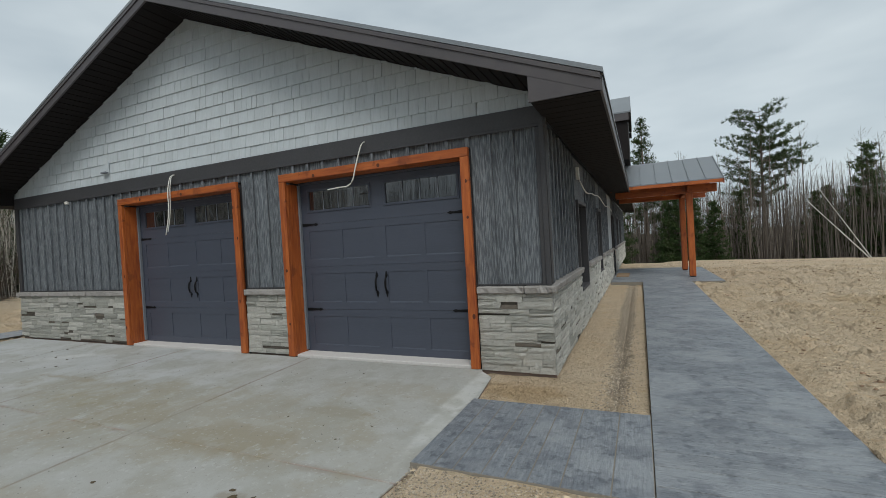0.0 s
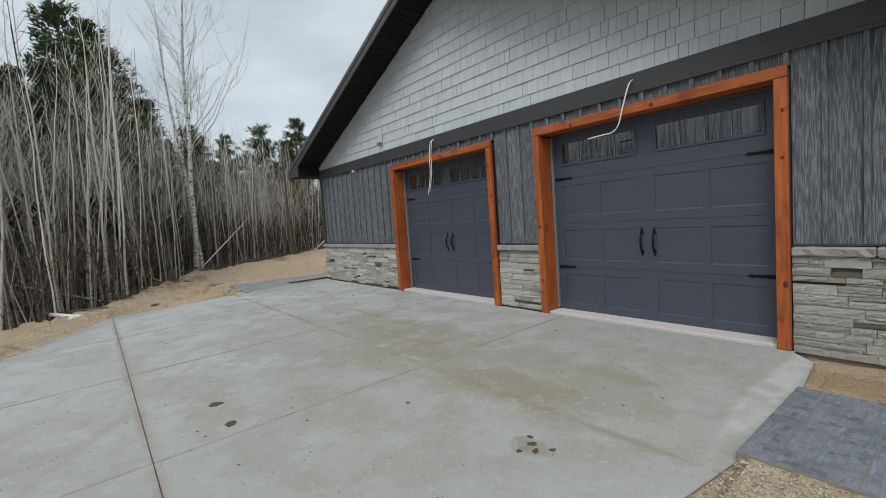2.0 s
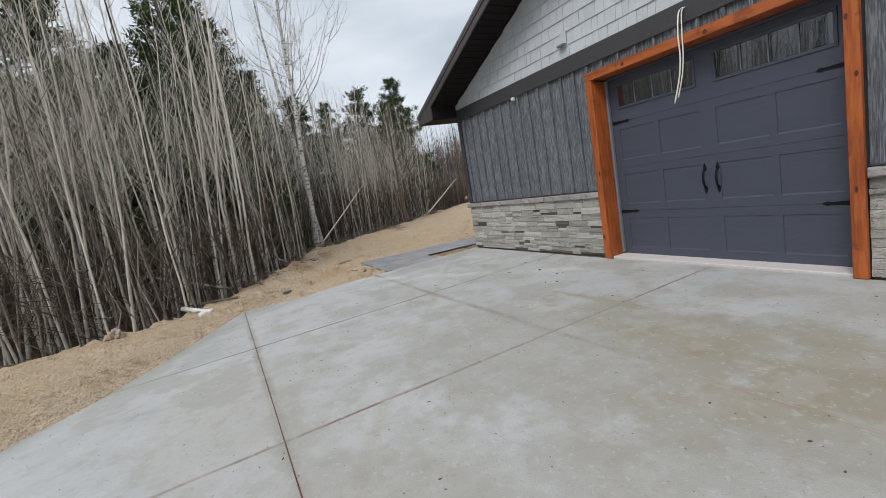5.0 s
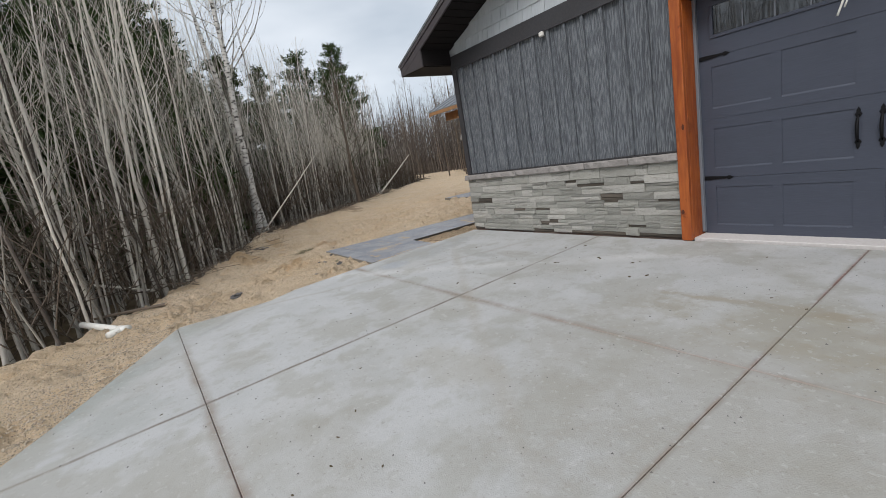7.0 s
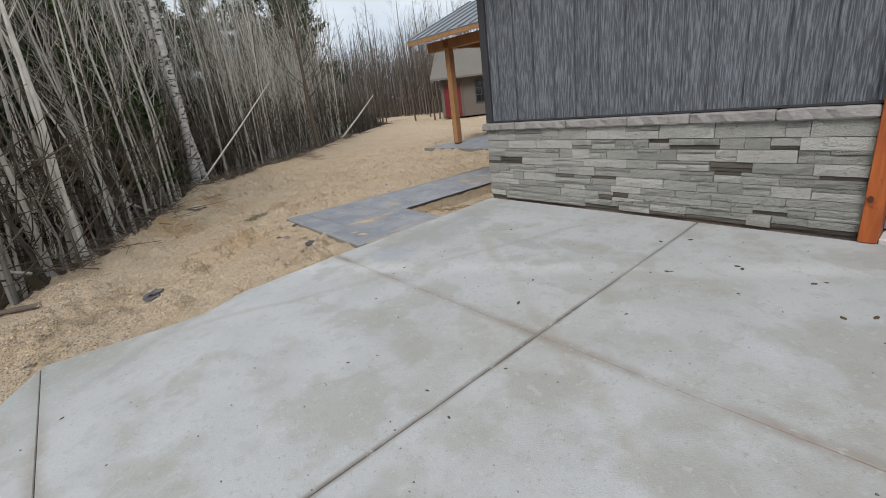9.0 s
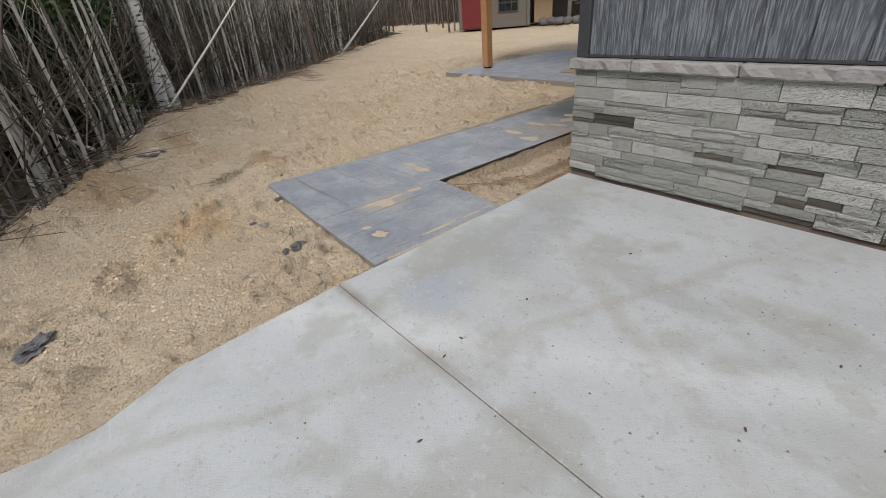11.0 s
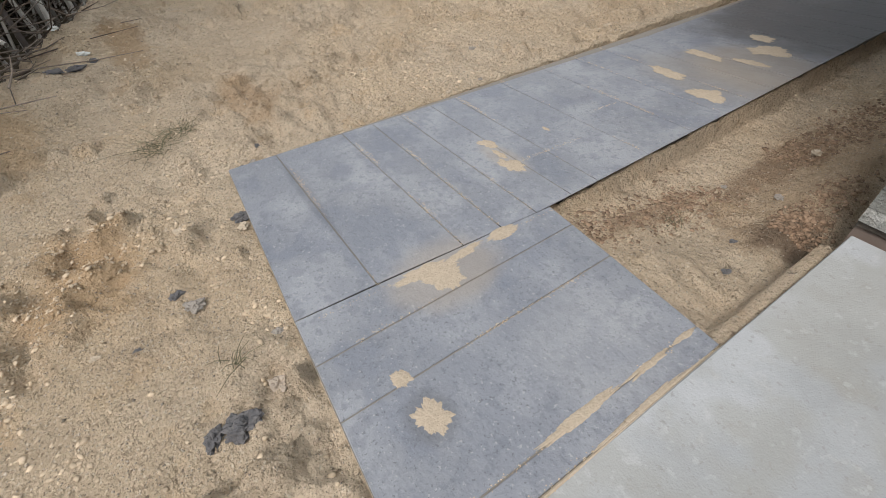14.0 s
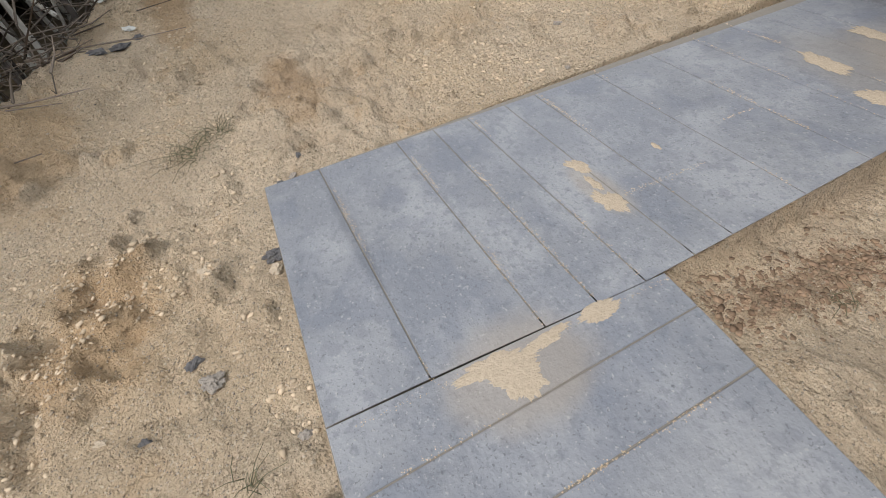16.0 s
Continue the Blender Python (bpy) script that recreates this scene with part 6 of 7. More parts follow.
# sand spilled over the slab
def patch(x, y, rx, ry, seed, turn=0.0, top=None):
    n = 150
    rng = random.Random(seed)
    out = []
    for i in range(n):
        w = 2 * math.pi * i / n
        r = 1 + 0.55 * noise.noise(Vector((math.cos(w) * 0.9, math.sin(w) * 0.9, seed * 3.1))) + 0.38 * noise.noise(Vector((math.cos(w) * 2.2, math.sin(w) * 2.2, seed))) + 0.2 * noise.noise(Vector((math.cos(w) * 7, math.sin(w) * 7, seed))) + 0.16 * noise.noise(Vector((math.cos(w) * 22, math.sin(w) * 22, seed)))
        a, b = rx * r * math.cos(w), ry * r * math.sin(w)
        out.append((a * math.cos(turn) - b * math.sin(turn), a * math.sin(turn) + b * math.cos(turn)))
    vs = [(0, 0, 0.003)] + [(a * 0.7, b * 0.7, 0.0022 + 0.0012 * rng.random()) for a, b in out] + [(a, b, 0.0002) for a, b in out]
    fs = [(0, 1 + i, 1 + (i + 1) % n) for i in range(n)] + [(1 + i, 1 + n + i, 1 + n + (i + 1) % n, 1 + (i + 1) % n) for i in range(n)]
    ob = raw("sand_patch", vs, fs, M_SANDP, smooth=True)
    ob.location = (x, y, (LZ if top is None else top) + 0.012 * (x + 11.2) + 0.0005)
    ob.rotation_euler = (0, -0.012, 0)
    return tagged(ob, "thin patch of loose sand on the walk", "sand patch", "sand patches")


for k, q in enumerate([(-12.06, -1.50, 0.035, 0.14, -0.1), (-11.99, -1.44, 0.075, 0.075, 0.4), (-12.05, -1.30, 0.022, 0.10, 0.1), (-12.045, -1.10, 0.028, 0.09, 0.0), (-12.70, -0.655, 0.065, 0.035, 0.3),
                       (-12.45, -0.70, 0.08, 0.05, 0.2), (-12.57, -0.675, 0.06, 0.02, 0.1), (-12.68, 0.93, 0.17, 0.055, -0.1), (-12.68, 1.40, 0.14, 0.05, 0), (-12.28, 0.82, 0.11, 0.075, 0.1), (-12.38, 1.50, 0.12, 0.04, 0.1),
                       (-12.42, 1.80, 0.13, 0.1, 0.2), (-12.6, 2.0, 0.1, 0.06, 0), (-11.507, -1.83, 0.062, 0.052, 0.3), (-11.68, -1.84, 0.032, 0.03, 0.3), (-11.24, -1.45, 0.016, 0.16, 0.0), (-11.235, -1.13, 0.012, 0.12, 0.02),
                       (-11.235, -0.95, 0.01, 0.06, 0.0), (-11.148, -1.25, 0.010, 0.22, 0.0), (-12.62, -0.28, 0.03, 0.012, 0)]):
    patch(q[0], q[1], q[2], q[3], k + 1, q[4])


def joint_grit(name, lines, per_m, seed):
    """Sand grains caught in a walk's joints, thicker in some stretches."""
    g = np.random.default_rng(seed)
    P0 = []
    for (ax, ay), (bx_, by) in lines:
        L = math.dist((ax, ay), (bx_, by))
        nx_, ny_ = -(by - ay) / L, (bx_ - ax) / L
        for _ in range(int(per_m * L)):
            f = g.uniform()
            x, y = ax + (bx_ - ax) * f, ay + (by - ay) * f
            m = noise.noise(Vector((x * 3.1, y * 3.1, seed)))
            if m < g.uniform(-0.1, 0.5):
                continue
            o = g.normal(0, 0.0045 + 0.009 * max(0, m))
            P0.append((x + nx_ * o, y + ny_ * o))
    P0 = np.array(P0)
    n = len(P0)
    unit = np.array([(1, 0, 0), (-0.5, 0.8, 0), (-0.5, -0.8, 0), (0, 0, 0.9)], float)
    z = LZ + 0.012 * (P0[:, 0] + 11.2) - 0.0005
    V = unit[None] * g.uniform(0.0012, 0.0045, n)[:, None, None] + np.c_[P0, z][:, None]
    F = (np.array([(0, 1, 3), (1, 2, 3), (2, 0, 3)])[None] + (np.arange(n) * 4)[:, None, None]).reshape(-1, 3)
    tagged(mesh_np(name, V.reshape(-1, 3), F, M_CRUMB), "pale sand grains caught in the joints of the walk", "grit", kind="stuff")


joint_grit("joint_grit", [((-13.36, y + 0.02), (-12.10, y)) for y in (-1.70, -1.28, -1.07, -0.87, -0.45, -0.05, 0.34, 0.66, 0.95)]
           + [((-12.10, -1.98), (-12.03, -0.80)), ((-11.67, -2.0), (-11.65, -0.84)), ((-11.24, -2.0), (-11.235, -0.87)), ((-11.145, -2.0), (-11.14, -0.87)), ((-11.91, -1.9), (-11.90, -1.2))], 520, 5)
for k, (y0_, y1_, x_) in enumerate(((-0.62, -0.2, -12.45), (0.1, 0.5, -12.6))):
    joint_grit("crack_grit", [((x_, y0_), (x_ + 0.03, y1_))], 400, 7 + k)


def weed(x, y, seed, n=26, r=0.12):
    g = np.random.default_rng(seed)
    p0 = np.c_[g.normal(0, r * 0.4, (n, 2)), np.zeros(n)]
    p2 = p0 + np.c_[g.normal(0, r * 0.8, (n, 2)), g.uniform(0.01, 0.05, n)]
    V, F = sticks(p0, (p0 + p2) / 2 + [0, 0, 0.015], p2, np.full(n, 0.002), np.full(n, 0.001))
    ob = mesh_np("weed", V, F, M_GREENW)
    ob.location = (x, y, ground_z(x, y))
    return tagged(ob, "small dry weed tuft in the sand", "weed", "weeds")


for k, (x, y) in enumerate([(-14.05, -2.23), (-14.1, -2.1), (-13.95, -2.3), (-14.86, 0.6), (-12.1, -2.3), (-11.7, -0.3)]):
    weed(x, y, 70 + k, 30 if k < 3 else 12, 0.12 if k < 3 else 0.07)


def pebbles(name, label, n, where, seed, smin, smax):
    g = np.random.default_rng(seed)
    P0 = np.array([where(g) for _ in range(n)])
    z = np.array([ground_z(x, y) for x, y in P0])
    keep = z > -0.28
    P0, z = P0[keep], z[keep]
    n = len(P0)
    unit = np.array([(1, 0, 0), (-1, 0, 0), (0, 1, 0), (0, -1, 0), (0, 0, 1), (0, 0, -0.6)], float)
    s = g.uniform(smin, smax, n)[:, None, None] * g.uniform(0.6, 1.3, (n, 6, 1))
    ang = g.uniform(0, 6.28, n)
    V = unit[None] * s
    ca, sa = np.cos(ang)[:, None], np.sin(ang)[:, None]
    V = np.stack([V[..., 0] * ca - V[..., 1] * sa, V[..., 0] * sa + V[..., 1] * ca, V[..., 2] * 0.7], -1)
    V += np.c_[P0, z + 0.001][:, None]
    f = np.array([(0, 2, 4), (2, 1, 4), (1, 3, 4), (3, 0, 4), (2, 0, 5), (1, 2, 5), (3, 1, 5), (0, 3, 5)])
    F = (f[None] + (np.arange(n) * 6)[:, None, None]).reshape(-1, 3)
    tagged(mesh_np(name, V.reshape(-1, 3), F, M_PEB), label, "gravel", kind="stuff")


def band_where(g):
    """The gravel strip between the driveway and the woods."""
    while True:
        y = g.uniform(-10, -4.2)
        lim = float(np.interp(y, [-10, -9.2, -7.7, -6.25, -5.75, -5.25, -4.75, -3.90], [-5.2, -5.4, -6.9, -8.5, -9.3, -10.2, -11.12, -10.95]))
        return lim - 0.01 - abs(g.normal(0, 1.3)), y


def sand_where(g):
    while True:
        x, y = g.normal(-12.6, 1.6), g.uniform(-5, 3.0)
        if x < -11.2 and not (-13.45 < x < -12.0 and y > -2.0) and not (x > -12.1 and -2.0 < y < -0.86):
            if noise.noise(Vector((x * 1.3, y * 1.3, 5))) > -0.15 + g.uniform(-0.4, 0.4):
                return x, y


pebbles("gravel_strip", "tan gravel along the driveway edge", 26000, band_where, 81, 0.004, 0.012)
pebbles("sand_pebbles", "fine pebbles scattered over the sand", 42000, sand_where, 82, 0.0015, 0.0048)
pebbles("yard_pebbles", "small stones across the sand yard", 6000, lambda g: (g.uniform(-22, -12.1), g.uniform(-5, 5)), 83, 0.003, 0.010)
pebbles("trench_pebbles", "line of pebbles in the drip trench", 9000, lambda g: (g.normal(0.62, 0.08), g.uniform(-0.9, 9.4)), 84, 0.004, 0.012)
pebbles("field_pebbles", "small clods over the sandy field", 7000, lambda g: (2.3 + abs(g.normal(0, 5)), g.uniform(-3, 16)), 85, 0.005, 0.014)
pebbles("front_pebbles", "fine gravel in front of the walk", 5000, lambda g: (g.uniform(-0.75, 2.2), -2.22 - abs(g.normal(0, 0.5))), 86, 0.004, 0.011)
g = np.random.default_rng(88)
n = 1100
GP = np.c_[g.uniform(-11, -1, n), -g.uniform(0.3, 9, n)]
GP = GP[GP[:, 0] > -10.5 + np.maximum(0, -GP[:, 1] - 5) * 1.6]
n = len(GP)
unit = np.array([(1, 0, 0), (-0.5, 0.8, 0), (-0.5, -0.8, 0), (0, 0, 0.8)], float)
V = unit[None] * g.uniform(0.003, 0.009, n)[:, None, None] + np.c_[GP, 0.028 * GP[:, 1]][:, None]
F = (np.array([(0, 1, 3), (1, 2, 3), (2, 0, 3)])[None] + (np.arange(n) * 4)[:, None, None]).reshape(-1, 3)
tagged(mesh_np("driveway_grit", V.reshape(-1, 3), F, M_ROCK), "dark grit scattered over the driveway", "grit", kind="stuff")


CH = [(-7.98, -0.85), (-7.94, -0.88), (-7.54, -0.91), (-7.34, -1.29), (-7.22, -1.2), (-8.33, -1.16), (-8.91, -2.13), (-8.44, -0.48), (-8.62, -0.62)] + [(g.uniform(-10.6, -1.2), -g.uniform(0.4, 5.5)) for _ in range(60)]
for k, (x, y) in enumerate(CH):
    bm = bmesh.new()
    bmesh.ops.create_icosphere(bm, subdivisions=1, radius=1)
    for v in bm.verts:
        v.co = Vector((v.co.x * 1.5, v.co.y * 0.7, v.co.z * 0.35)) * (0.016 if k < 9 else 0.009) * (1 + 0.5 * noise.noise(v.co * 2 + Vector((k, 0, 0))))
    ob = part("chip", bm, M_LITTER)
    ob.location, ob.rotation_euler = (x, y, drive_z(y) + 0.002), (0, 0, k * 1.9)
    tagged(ob, "small dark chip of bark lying on the concrete", "debris", "chips on the driveway")


def crumbs(name, label, n, where, seed, smin, smax, material, thresh=0.0):
    """Lumps of damp sand, half sunk."""
    bm = bmesh.new()
    bmesh.ops.create_icosphere(bm, subdivisions=1, radius=1)
    unit = np.array([v.co[:] for v in bm.verts])
    f = np.array([[v.index for v in q.verts] for q in bm.faces])
    bm.free()
    g = np.random.default_rng(seed)
    P0 = []
    while len(P0) < n:
        x, y = where(g)
        if noise.noise(Vector((x * 1.1, y * 1.1, seed))) + 0.35 * noise.noise(Vector((x * 4, y * 4, seed))) > thresh + g.normal(0, 0.08) and ground_z(x, y) > -0.29:
            P0.append((x, y))
    P0 = np.array(P0)
    z = np.array([ground_z(x, y) for x, y in P0])
    s = smin + (smax - smin) * g.uniform(0, 1, (n, 1, 1)) ** 3
    V = unit[None] * s * (1 + g.normal(0, 0.3, (n, len(unit), 1))) * np.stack([g.uniform(0.8, 1.5, n), g.uniform(0.7, 1.1, n), g.uniform(0.35, 0.75, n)], -1)[:, None]
    ang = g.uniform(0, 6.28, n)
    ca, sa = np.cos(ang)[:, None], np.sin(ang)[:, None]
    V = np.stack([V[..., 0] * ca - V[..., 1] * sa, V[..., 0] * sa + V[..., 1] * ca, V[..., 2]], -1) + np.c_[P0, z - 0.001][:, None]
    F = (f[None] + (np.arange(n) * len(unit))[:, None, None]).reshape(-1, 3)
    ob = mesh_np(name, V.reshape(-1, 3), F, material)
    ob.data.polygons.foreach_set("use_smooth", [True] * len(ob.data.polygons))
    tagged(ob, label, "soil crumbs", kind="stuff")


def beside_walk(x, y):
    return x < -11.2 and not (-13.5 < x < -12.0 and y > -2.05) and not (x > -12.15 and -2.15 < y < -0.84)


def yard_where(g):
    while True:
        x, y = -11.3 - abs(g.normal(0, 3.4)), g.uniform(-5, 4)
        if beside_walk(x, y) and x > edge_x(y) and (x < -12.1 or y < -2.1):
            return x, y


crumbs("yard_crumbs", "crumbled lumps of damp sand over the yard", 20000, yard_where, 91, 0.002, 0.015, M_CRUMB, 0.05)
def trench_where(g):
    y = g.uniform(-0.75, 3.2)
    if g.uniform() < 0.18:
        return g.normal(-11.32, 0.06), abs(g.normal(0.05, 0.3))
    return g.normal(-11.86 + 0.13 * (y + 0.7), 0.085), y


crumbs("trench_crumbs", "dark crumbled soil along the dug trench", 9000, trench_where, 92, 0.002, 0.015, M_CRUMBD, -0.25)
crumbs("field_crumbs", "crumbled lumps over the sandy field", 6000, lambda g: (2.3 + abs(g.normal(0, 4)), g.uniform(-3, 14)), 93, 0.005, 0.026, M_CRUMB, 0.0)
crumbs("drip_crumbs", "crumbled soil beside the stone base", 1800, lambda g: (g.uniform(0.03, 0.88), g.uniform(-0.85, 8)), 94, 0.002, 0.011, M_CRUMB, 0.05)
crumbs("yard_clods", "flattened lumps of trodden sand over the yard", 1500, yard_where, 96, 0.007, 0.018, M_SAND, 0.08)
crumbs("field_clods", "flattened lumps of trodden sand over the field", 2600, lambda g: (2.3 + abs(g.normal(0, 5)), g.uniform(-3, 16)), 97, 0.012, 0.034, M_SAND, 0.08)
crumbs("field_dark_crumbs", "darker soil crumbs in clusters over the field", 2200, lambda g: (2.3 + abs(g.normal(0, 5)), g.uniform(-3, 18)), 98, 0.01, 0.03, M_CRUMBD, 0.2)
crumbs("front_crumbs", "crumbled soil in front of the walk", 1200, lambda g: (g.uniform(-0.6, 1.8), -2.25 - abs(g.normal(0, 0.4))), 95, 0.003, 0.018, M_CRUMB, -0.1)

# ---- stone base, course by course ----
def stone_meshes(seed, count):
    """Unit ledgestones: width x, height z, face towards -y, rough and slightly chamfered."""
    out = []
    for k in range(count):
        rng = random.Random(seed + k)
        nx, nz = 5, 3
        vs, fs = [], []
        for j in range(nz):
            for i in range(nx):
                x, z = -0.5 + i / (nx - 1), -0.5 + j / (nz - 1)
                edge = i in (0, nx - 1) or j in (0, nz - 1)
                if edge:
                    vs.append((x * 0.992, rng.uniform(-0.98, -0.82), z * 0.975))
                else:
                    vs.append((x + rng.uniform(-0.06, 0.06), rng.uniform(-1.14, -0.88), z + rng.uniform(-0.1, 0.1)))
        for j in range(nz - 1):
            for i in range(nx - 1):
                a = j * nx + i
                fs.append((a, a + 1, a + nx + 1, a + nx))
        rim = [i for i in range(nx)] + [j * nx + nx - 1 for j in range(1, nz)] + [(nz - 1) * nx + i for i in range(nx - 2, -1, -1)] + [j * nx for j in range(nz - 2, 0, -1)]
        o = len(vs)
        for r in rim:
            vs.append((math.copysign(min(0.5, abs(vs[r][0]) * 1.02), vs[r][0]), 0.0, vs[r][2] * 1.03))
        for i in range(len(rim)):
            k2 = (i + 1) % len(rim)
            fs.append((rim[k2], rim[i], o + i, o + k2))
        me = bpy.data.meshes.new("stone")
        me.from_pydata(vs, [], fs)
        me.update()
        out.append(me)
    return out


VAR = 12
SM = {}
for key, m in (("g", M_STONE), ("d", M_STONE_D), ("l", M_STONE_L)):
    SM[key] = stone_meshes(500, VAR)
    for me in SM[key]:
        me.materials.append(m)


def stone_course(u0, u1, z0, z1, seed):
    """Random ashlar: rectangles (u, z) filling a strip of wall."""
    rng = random.Random(seed)
    out, z = [], z0
    while z < z1 - 0.03:
        h = min(rng.uniform(0.06, 0.105), z1 - z)
        if z1 - z - h < 0.045:
            h = z1 - z
        u = u0
        while u < u1 - 0.01:
            w = rng.uniform(0.14, 0.50)
            if u1 - u - w < 0.12:
                w = u1 - u
            if rng.random() < 0.6 and h > 0.07:
                s = rng.choice((0.33, 0.4, 0.6, 0.67)) * h
                cut = u + w * rng.uniform(0.4, 0.6) if w > 0.3 and rng.random() < 0.6 else None
                out.append((u, u + w, z, z + s))
                if cut:
                    out += [(u, cut, z + s, z + h), (cut, u + w, z + s, z + h)]
                else:
                    out.append((u, u + w, z + s, z + h))
            else:
                out.append((u, u + w, z, z + h))
            u += w
        z += h
    return out


def lay_stones(parent, rects, place_fn, seed, limit=300, joined_name="stone_far", pale=0.5):
    rng = random.Random(seed)
    rest = []
    for k, (a, b, c, d) in enumerate(rects):
        r = rng.random()
        key = "d" if (r < 0.13 and d - c < 0.055) or r < 0.012 else ("l" if r < 0.09 + pale else "g")
        depth = 0.05 + rng.uniform(-0.006, 0.016) - (0.014 if key == "d" else 0)
        m = place_fn((a + b) / 2, (c + d) / 2) @ Matrix.Diagonal((b - a - 0.003, depth, d - c - 0.003, 1))
        if k < limit:
            ob = new("stone", SM[key][rng.randrange(VAR)])
            ob.parent = parent
            ob.matrix_basis = m
        else:
            me = SM["g"][rng.randrange(VAR)]
            rest.append((key, [m @ v.co for v in me.vertices], [tuple(p.vertices) for p in me.polygons]))
    for key, material in (("g", M_STONE), ("l", M_STONE_L), ("d", M_STONE_D)):
        some = [(v, f) for k, v, f in rest if k == key]
        if some:
            vs, fs = merge(some)
            tagged(raw(joined_name, vs, fs, island_vary(material.copy(), 0.22), parent), kind="stuff")


piers = []
for k, (a, b) in enumerate(((-W, DOORS[1][0] - 0.004), (DOORS[1][1] + 0.004, DOORS[0][0] - 0.004), (DOORS[0][1] + 0.004, -0.002))):
    sb = tagged(empty("stone_base_" + ("wide", "middle", "corner")[k]), "grey ledgestone veneer in uneven courses with a rough cap", "stone base", kind="structure")
    piers.append(sb)
    rects = stone_course(a, b, 0.015 if k < 2 else -0.02, 0.875, 600 + k)
    box("mortar_bed", (a + 0.003, 0.062, 0.0), (b - 0.003, 0.084, 0.874), M_MORTAR, sb, 0)
    box("base_gap", (a + 0.003, 0.045, -0.14), (b - 0.003, 0.0615, 0.012), M_JOINT, sb, 0)
    rects.sort(key=lambda q: -q[2] if k == 0 else q[0])
    lay_stones(sb, rects, lambda u, z: pose(u, 0.061, z), 610 + k, pale=(0.28, 0.5, 0.75)[k])


def cap_run(parent, axis, a, b, seed):
    rng = random.Random(seed)
    u = a
    while u < b - 0.01:
        w = rng.uniform(0.5, 0.75)
        if b - u - w < 0.25:
            w = b - u
        bm = bmesh.new()
        box_into(bm, (-w / 2 + 0.002, -0.059, -0.042), (w / 2 - 0.002, 0.06, 0.042), 0.012)
        bmesh.ops.subdivide_edges(bm, edges=[e for e in bm.edges if e.calc_length() > 0.2], cuts=9)
        for v in bm.verts:
            if v.co.y < 0:
                v.co.y += 0.020 * noise.noise(v.co * 16 + Vector((u * 5, 0, 0)))
                v.co.z += 0.009 * noise.noise(v.co * 18 + Vector((u * 9, 3, 0)))
        ob = part("cap_stone", bm, M_CAP, parent)
        ob.matrix_basis = pose(u + w / 2, 0.022, 0.9185) if axis == "x" else pose(-0.022, u + w / 2, 0.9185, 0, 0, 90)
        u += w


cap_run(piers[0], "x", -W - 0.035, DOORS[1][0] - 0.003, 1)
cap_run(piers[1], "x", DOORS[1][1] + 0.003, DOORS[0][0] - 0.003, 2)
cap_run(piers[2], "x", DOORS[0][1] + 0.003, 0.038, 3)
ss = tagged(empty("stone_base_side"), "pale ledgestone veneer along the side wall with cap", "stone base", kind="structure")
runs = [(0.084, 2.75), (3.95, 6.5), (7.4, 12.3), (13.4, END_N)]
rects = []
for k, (a, b) in enumerate(runs):
    rects += stone_course(a, b, -0.06, 0.875, 620 + k)
    box("mortar_bed", (-0.0845, a + 0.003, -0.14), (-0.062, b - 0.003, 0.874), M_MORTAR, ss, 0)
    cap_run(ss, "y", a + 0.01 if k else 0.062, b, 630 + k)
for a, b in ((2.75, 3.95), (6.5, 7.4)):
    rects += stone_course(a, b, -0.06, 0.545, 640 + int(a))
    box("mortar_bed", (-0.0845, a + 0.003, -0.14), (-0.062, b - 0.003, 0.54), M_MORTAR, ss, 0)
rects.sort(key=lambda q: q[0])
lay_stones(ss, rects, lambda u, z: pose(-0.061, u, z, 0, 0, 90), 650, pale=0.8)
sf = tagged(empty("stone_base_wood_side"), "ledgestone veneer on the wall facing the woods", "stone base", kind="structure")
lay_stones(sf, stone_course(0.084, 12.0, -0.14, 0.875, 660), lambda u, z: pose(-W + 0.061, u, z, 0, 0, -90), 661)
box("mortar_bed", (-W + 0.062, 0.087, -0.24), (-W + 0.0845, 12.0, 0.874), M_MORTAR, sf, 0)

# ---- gable shingles ----
gs = tagged(empty("gable_shingles"), "light grey staggered shingle siding filling the gable", "siding", kind="structure")


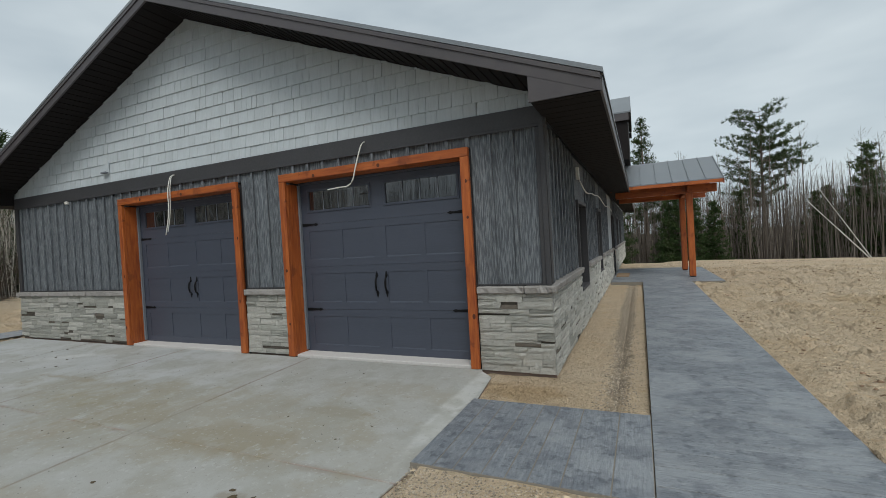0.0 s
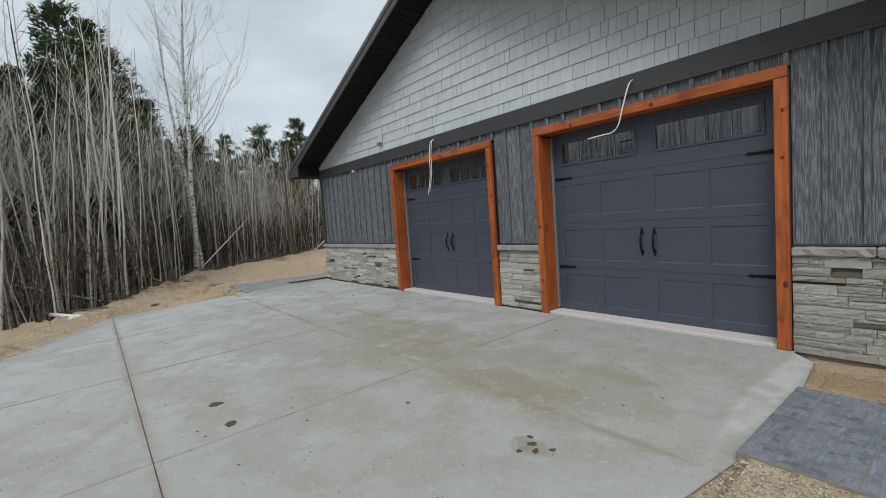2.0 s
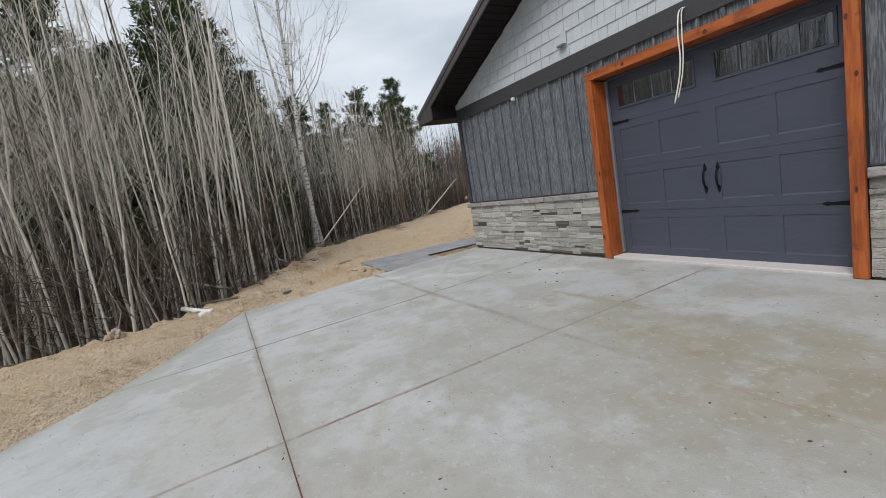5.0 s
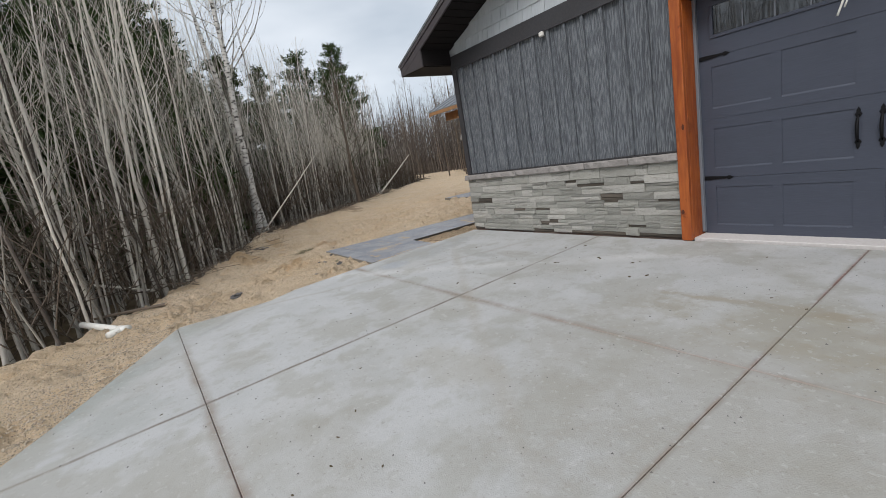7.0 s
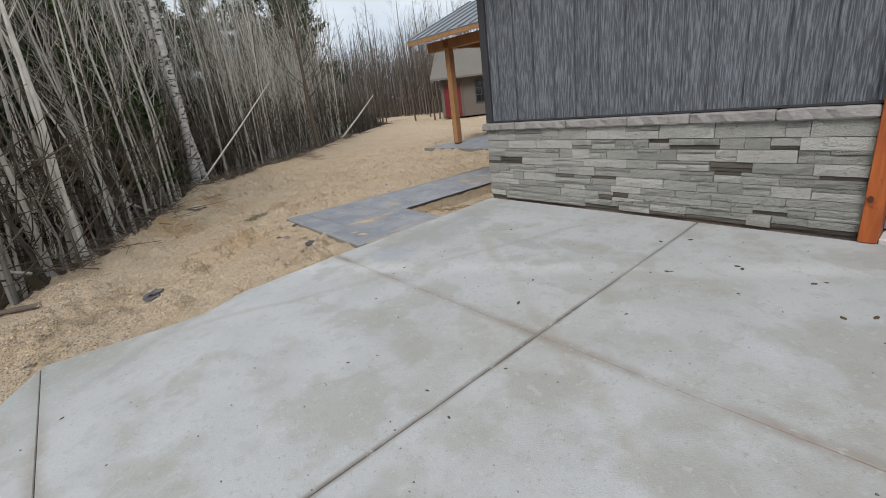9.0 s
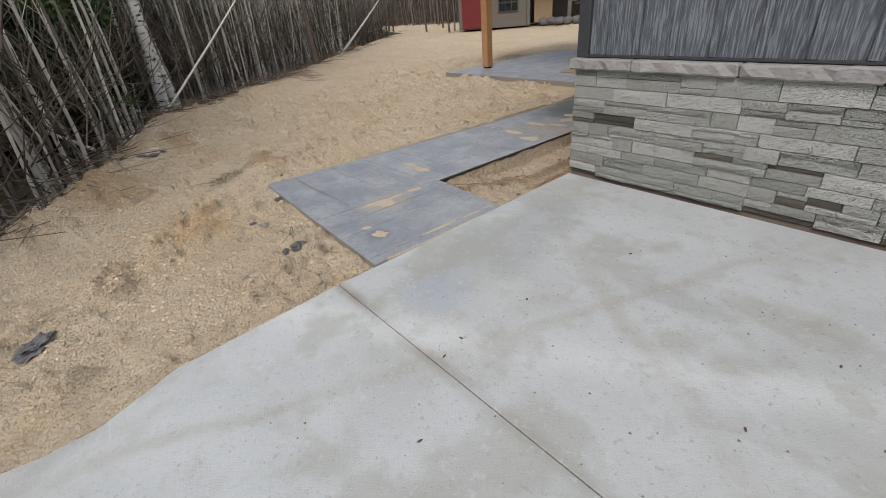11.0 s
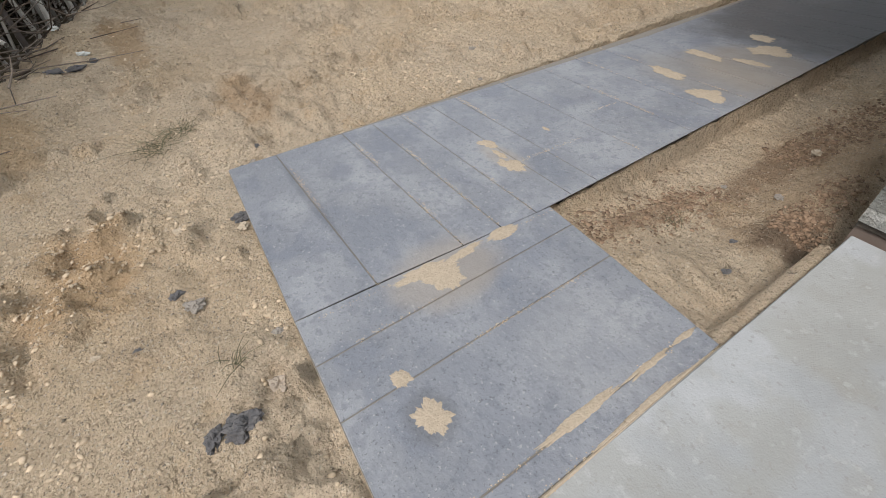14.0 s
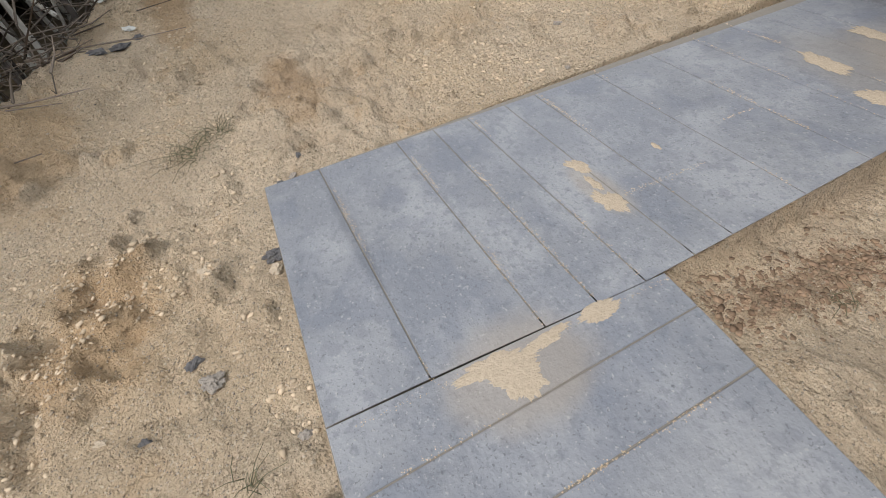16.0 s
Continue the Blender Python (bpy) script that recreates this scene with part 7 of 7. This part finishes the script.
def rake_limit(x):
    return 2.965 + SLOPE * (W / 2 - abs(x - RIDGE_X)) + 0.07


COURSE = 0.183
rng = random.Random(77)
singles, far_pieces = 0, []
row, z = 0, 2.932
while z < 5.3:
    h = 0.160 if row == 0 else COURSE
    half = (rake_limit(RIDGE_X) - z) / SLOPE
    x = RIDGE_X - min(half, W / 2 + 0.02) + 0.0
    xe = RIDGE_X + min(half, W / 2 + 0.02)
    x -= rng.uniform(0, 0.1)
    while x < xe:
        w = rng.choice((0.10, 0.12, 0.14, 0.15, 0.17, 0.19))
        a, b = x + 0.0022, x + w - 0.0022
        x += w
        poly = [(a, z), (b, z), (b, min(z + h + 0.03, rake_limit(b))), (a, min(z + h + 0.03, rake_limit(a)))]
        if a < RIDGE_X < b:
            poly = [(a, z), (b, z), (b, min(z + h + 0.03, rake_limit(b))), (RIDGE_X, min(z + h + 0.03, rake_limit(RIDGE_X))), (a, min(z + h + 0.03, rake_limit(a)))]
        if a > -0.02 or b < -W + 0.02 or min(p[1] for p in poly[2:]) < z + 0.004:
            lo = [p for p in poly[2:]]
            if max(p[1] for p in lo) < z + 0.01 or a > -0.02 or b < -W + 0.02:
                continue
            poly = [(p[0], max(p[1], z + 0.002)) for p in poly[:2]] + [(p[0], max(p[1], z + 0.004)) for p in lo]
            poly[0], poly[1] = (a, z), (b, z)
        prox = rng.uniform(0, 0.006)
        n = len(poly)
        vs = [(p[0], (0.047 - prox if p[1] <= z + 0.001 else 0.047 - prox + 0.017 * min(1, (p[1] - z) / 0.213)), p[1]) for p in poly] + [(p[0], 0.0835, p[1]) for p in poly]
        fs = [tuple(range(n))] + [((i + 1) % n, i, n + i, n + (i + 1) % n) for i in range(n)]
        if singles < 300:
            c = Vector((a, 0.05, z))
            raw("shingle", [Vector(v) - c for v in vs], fs, M_SHINGLE, gs).location = c
            singles += 1
        else:
            far_pieces.append((vs, fs))
    z += h
    row += 1
vs, fs = merge(far_pieces)
tagged(raw("upper_shingles", vs, fs, island_vary(M_SHINGLE.copy(), 0.05), gs), kind="stuff")
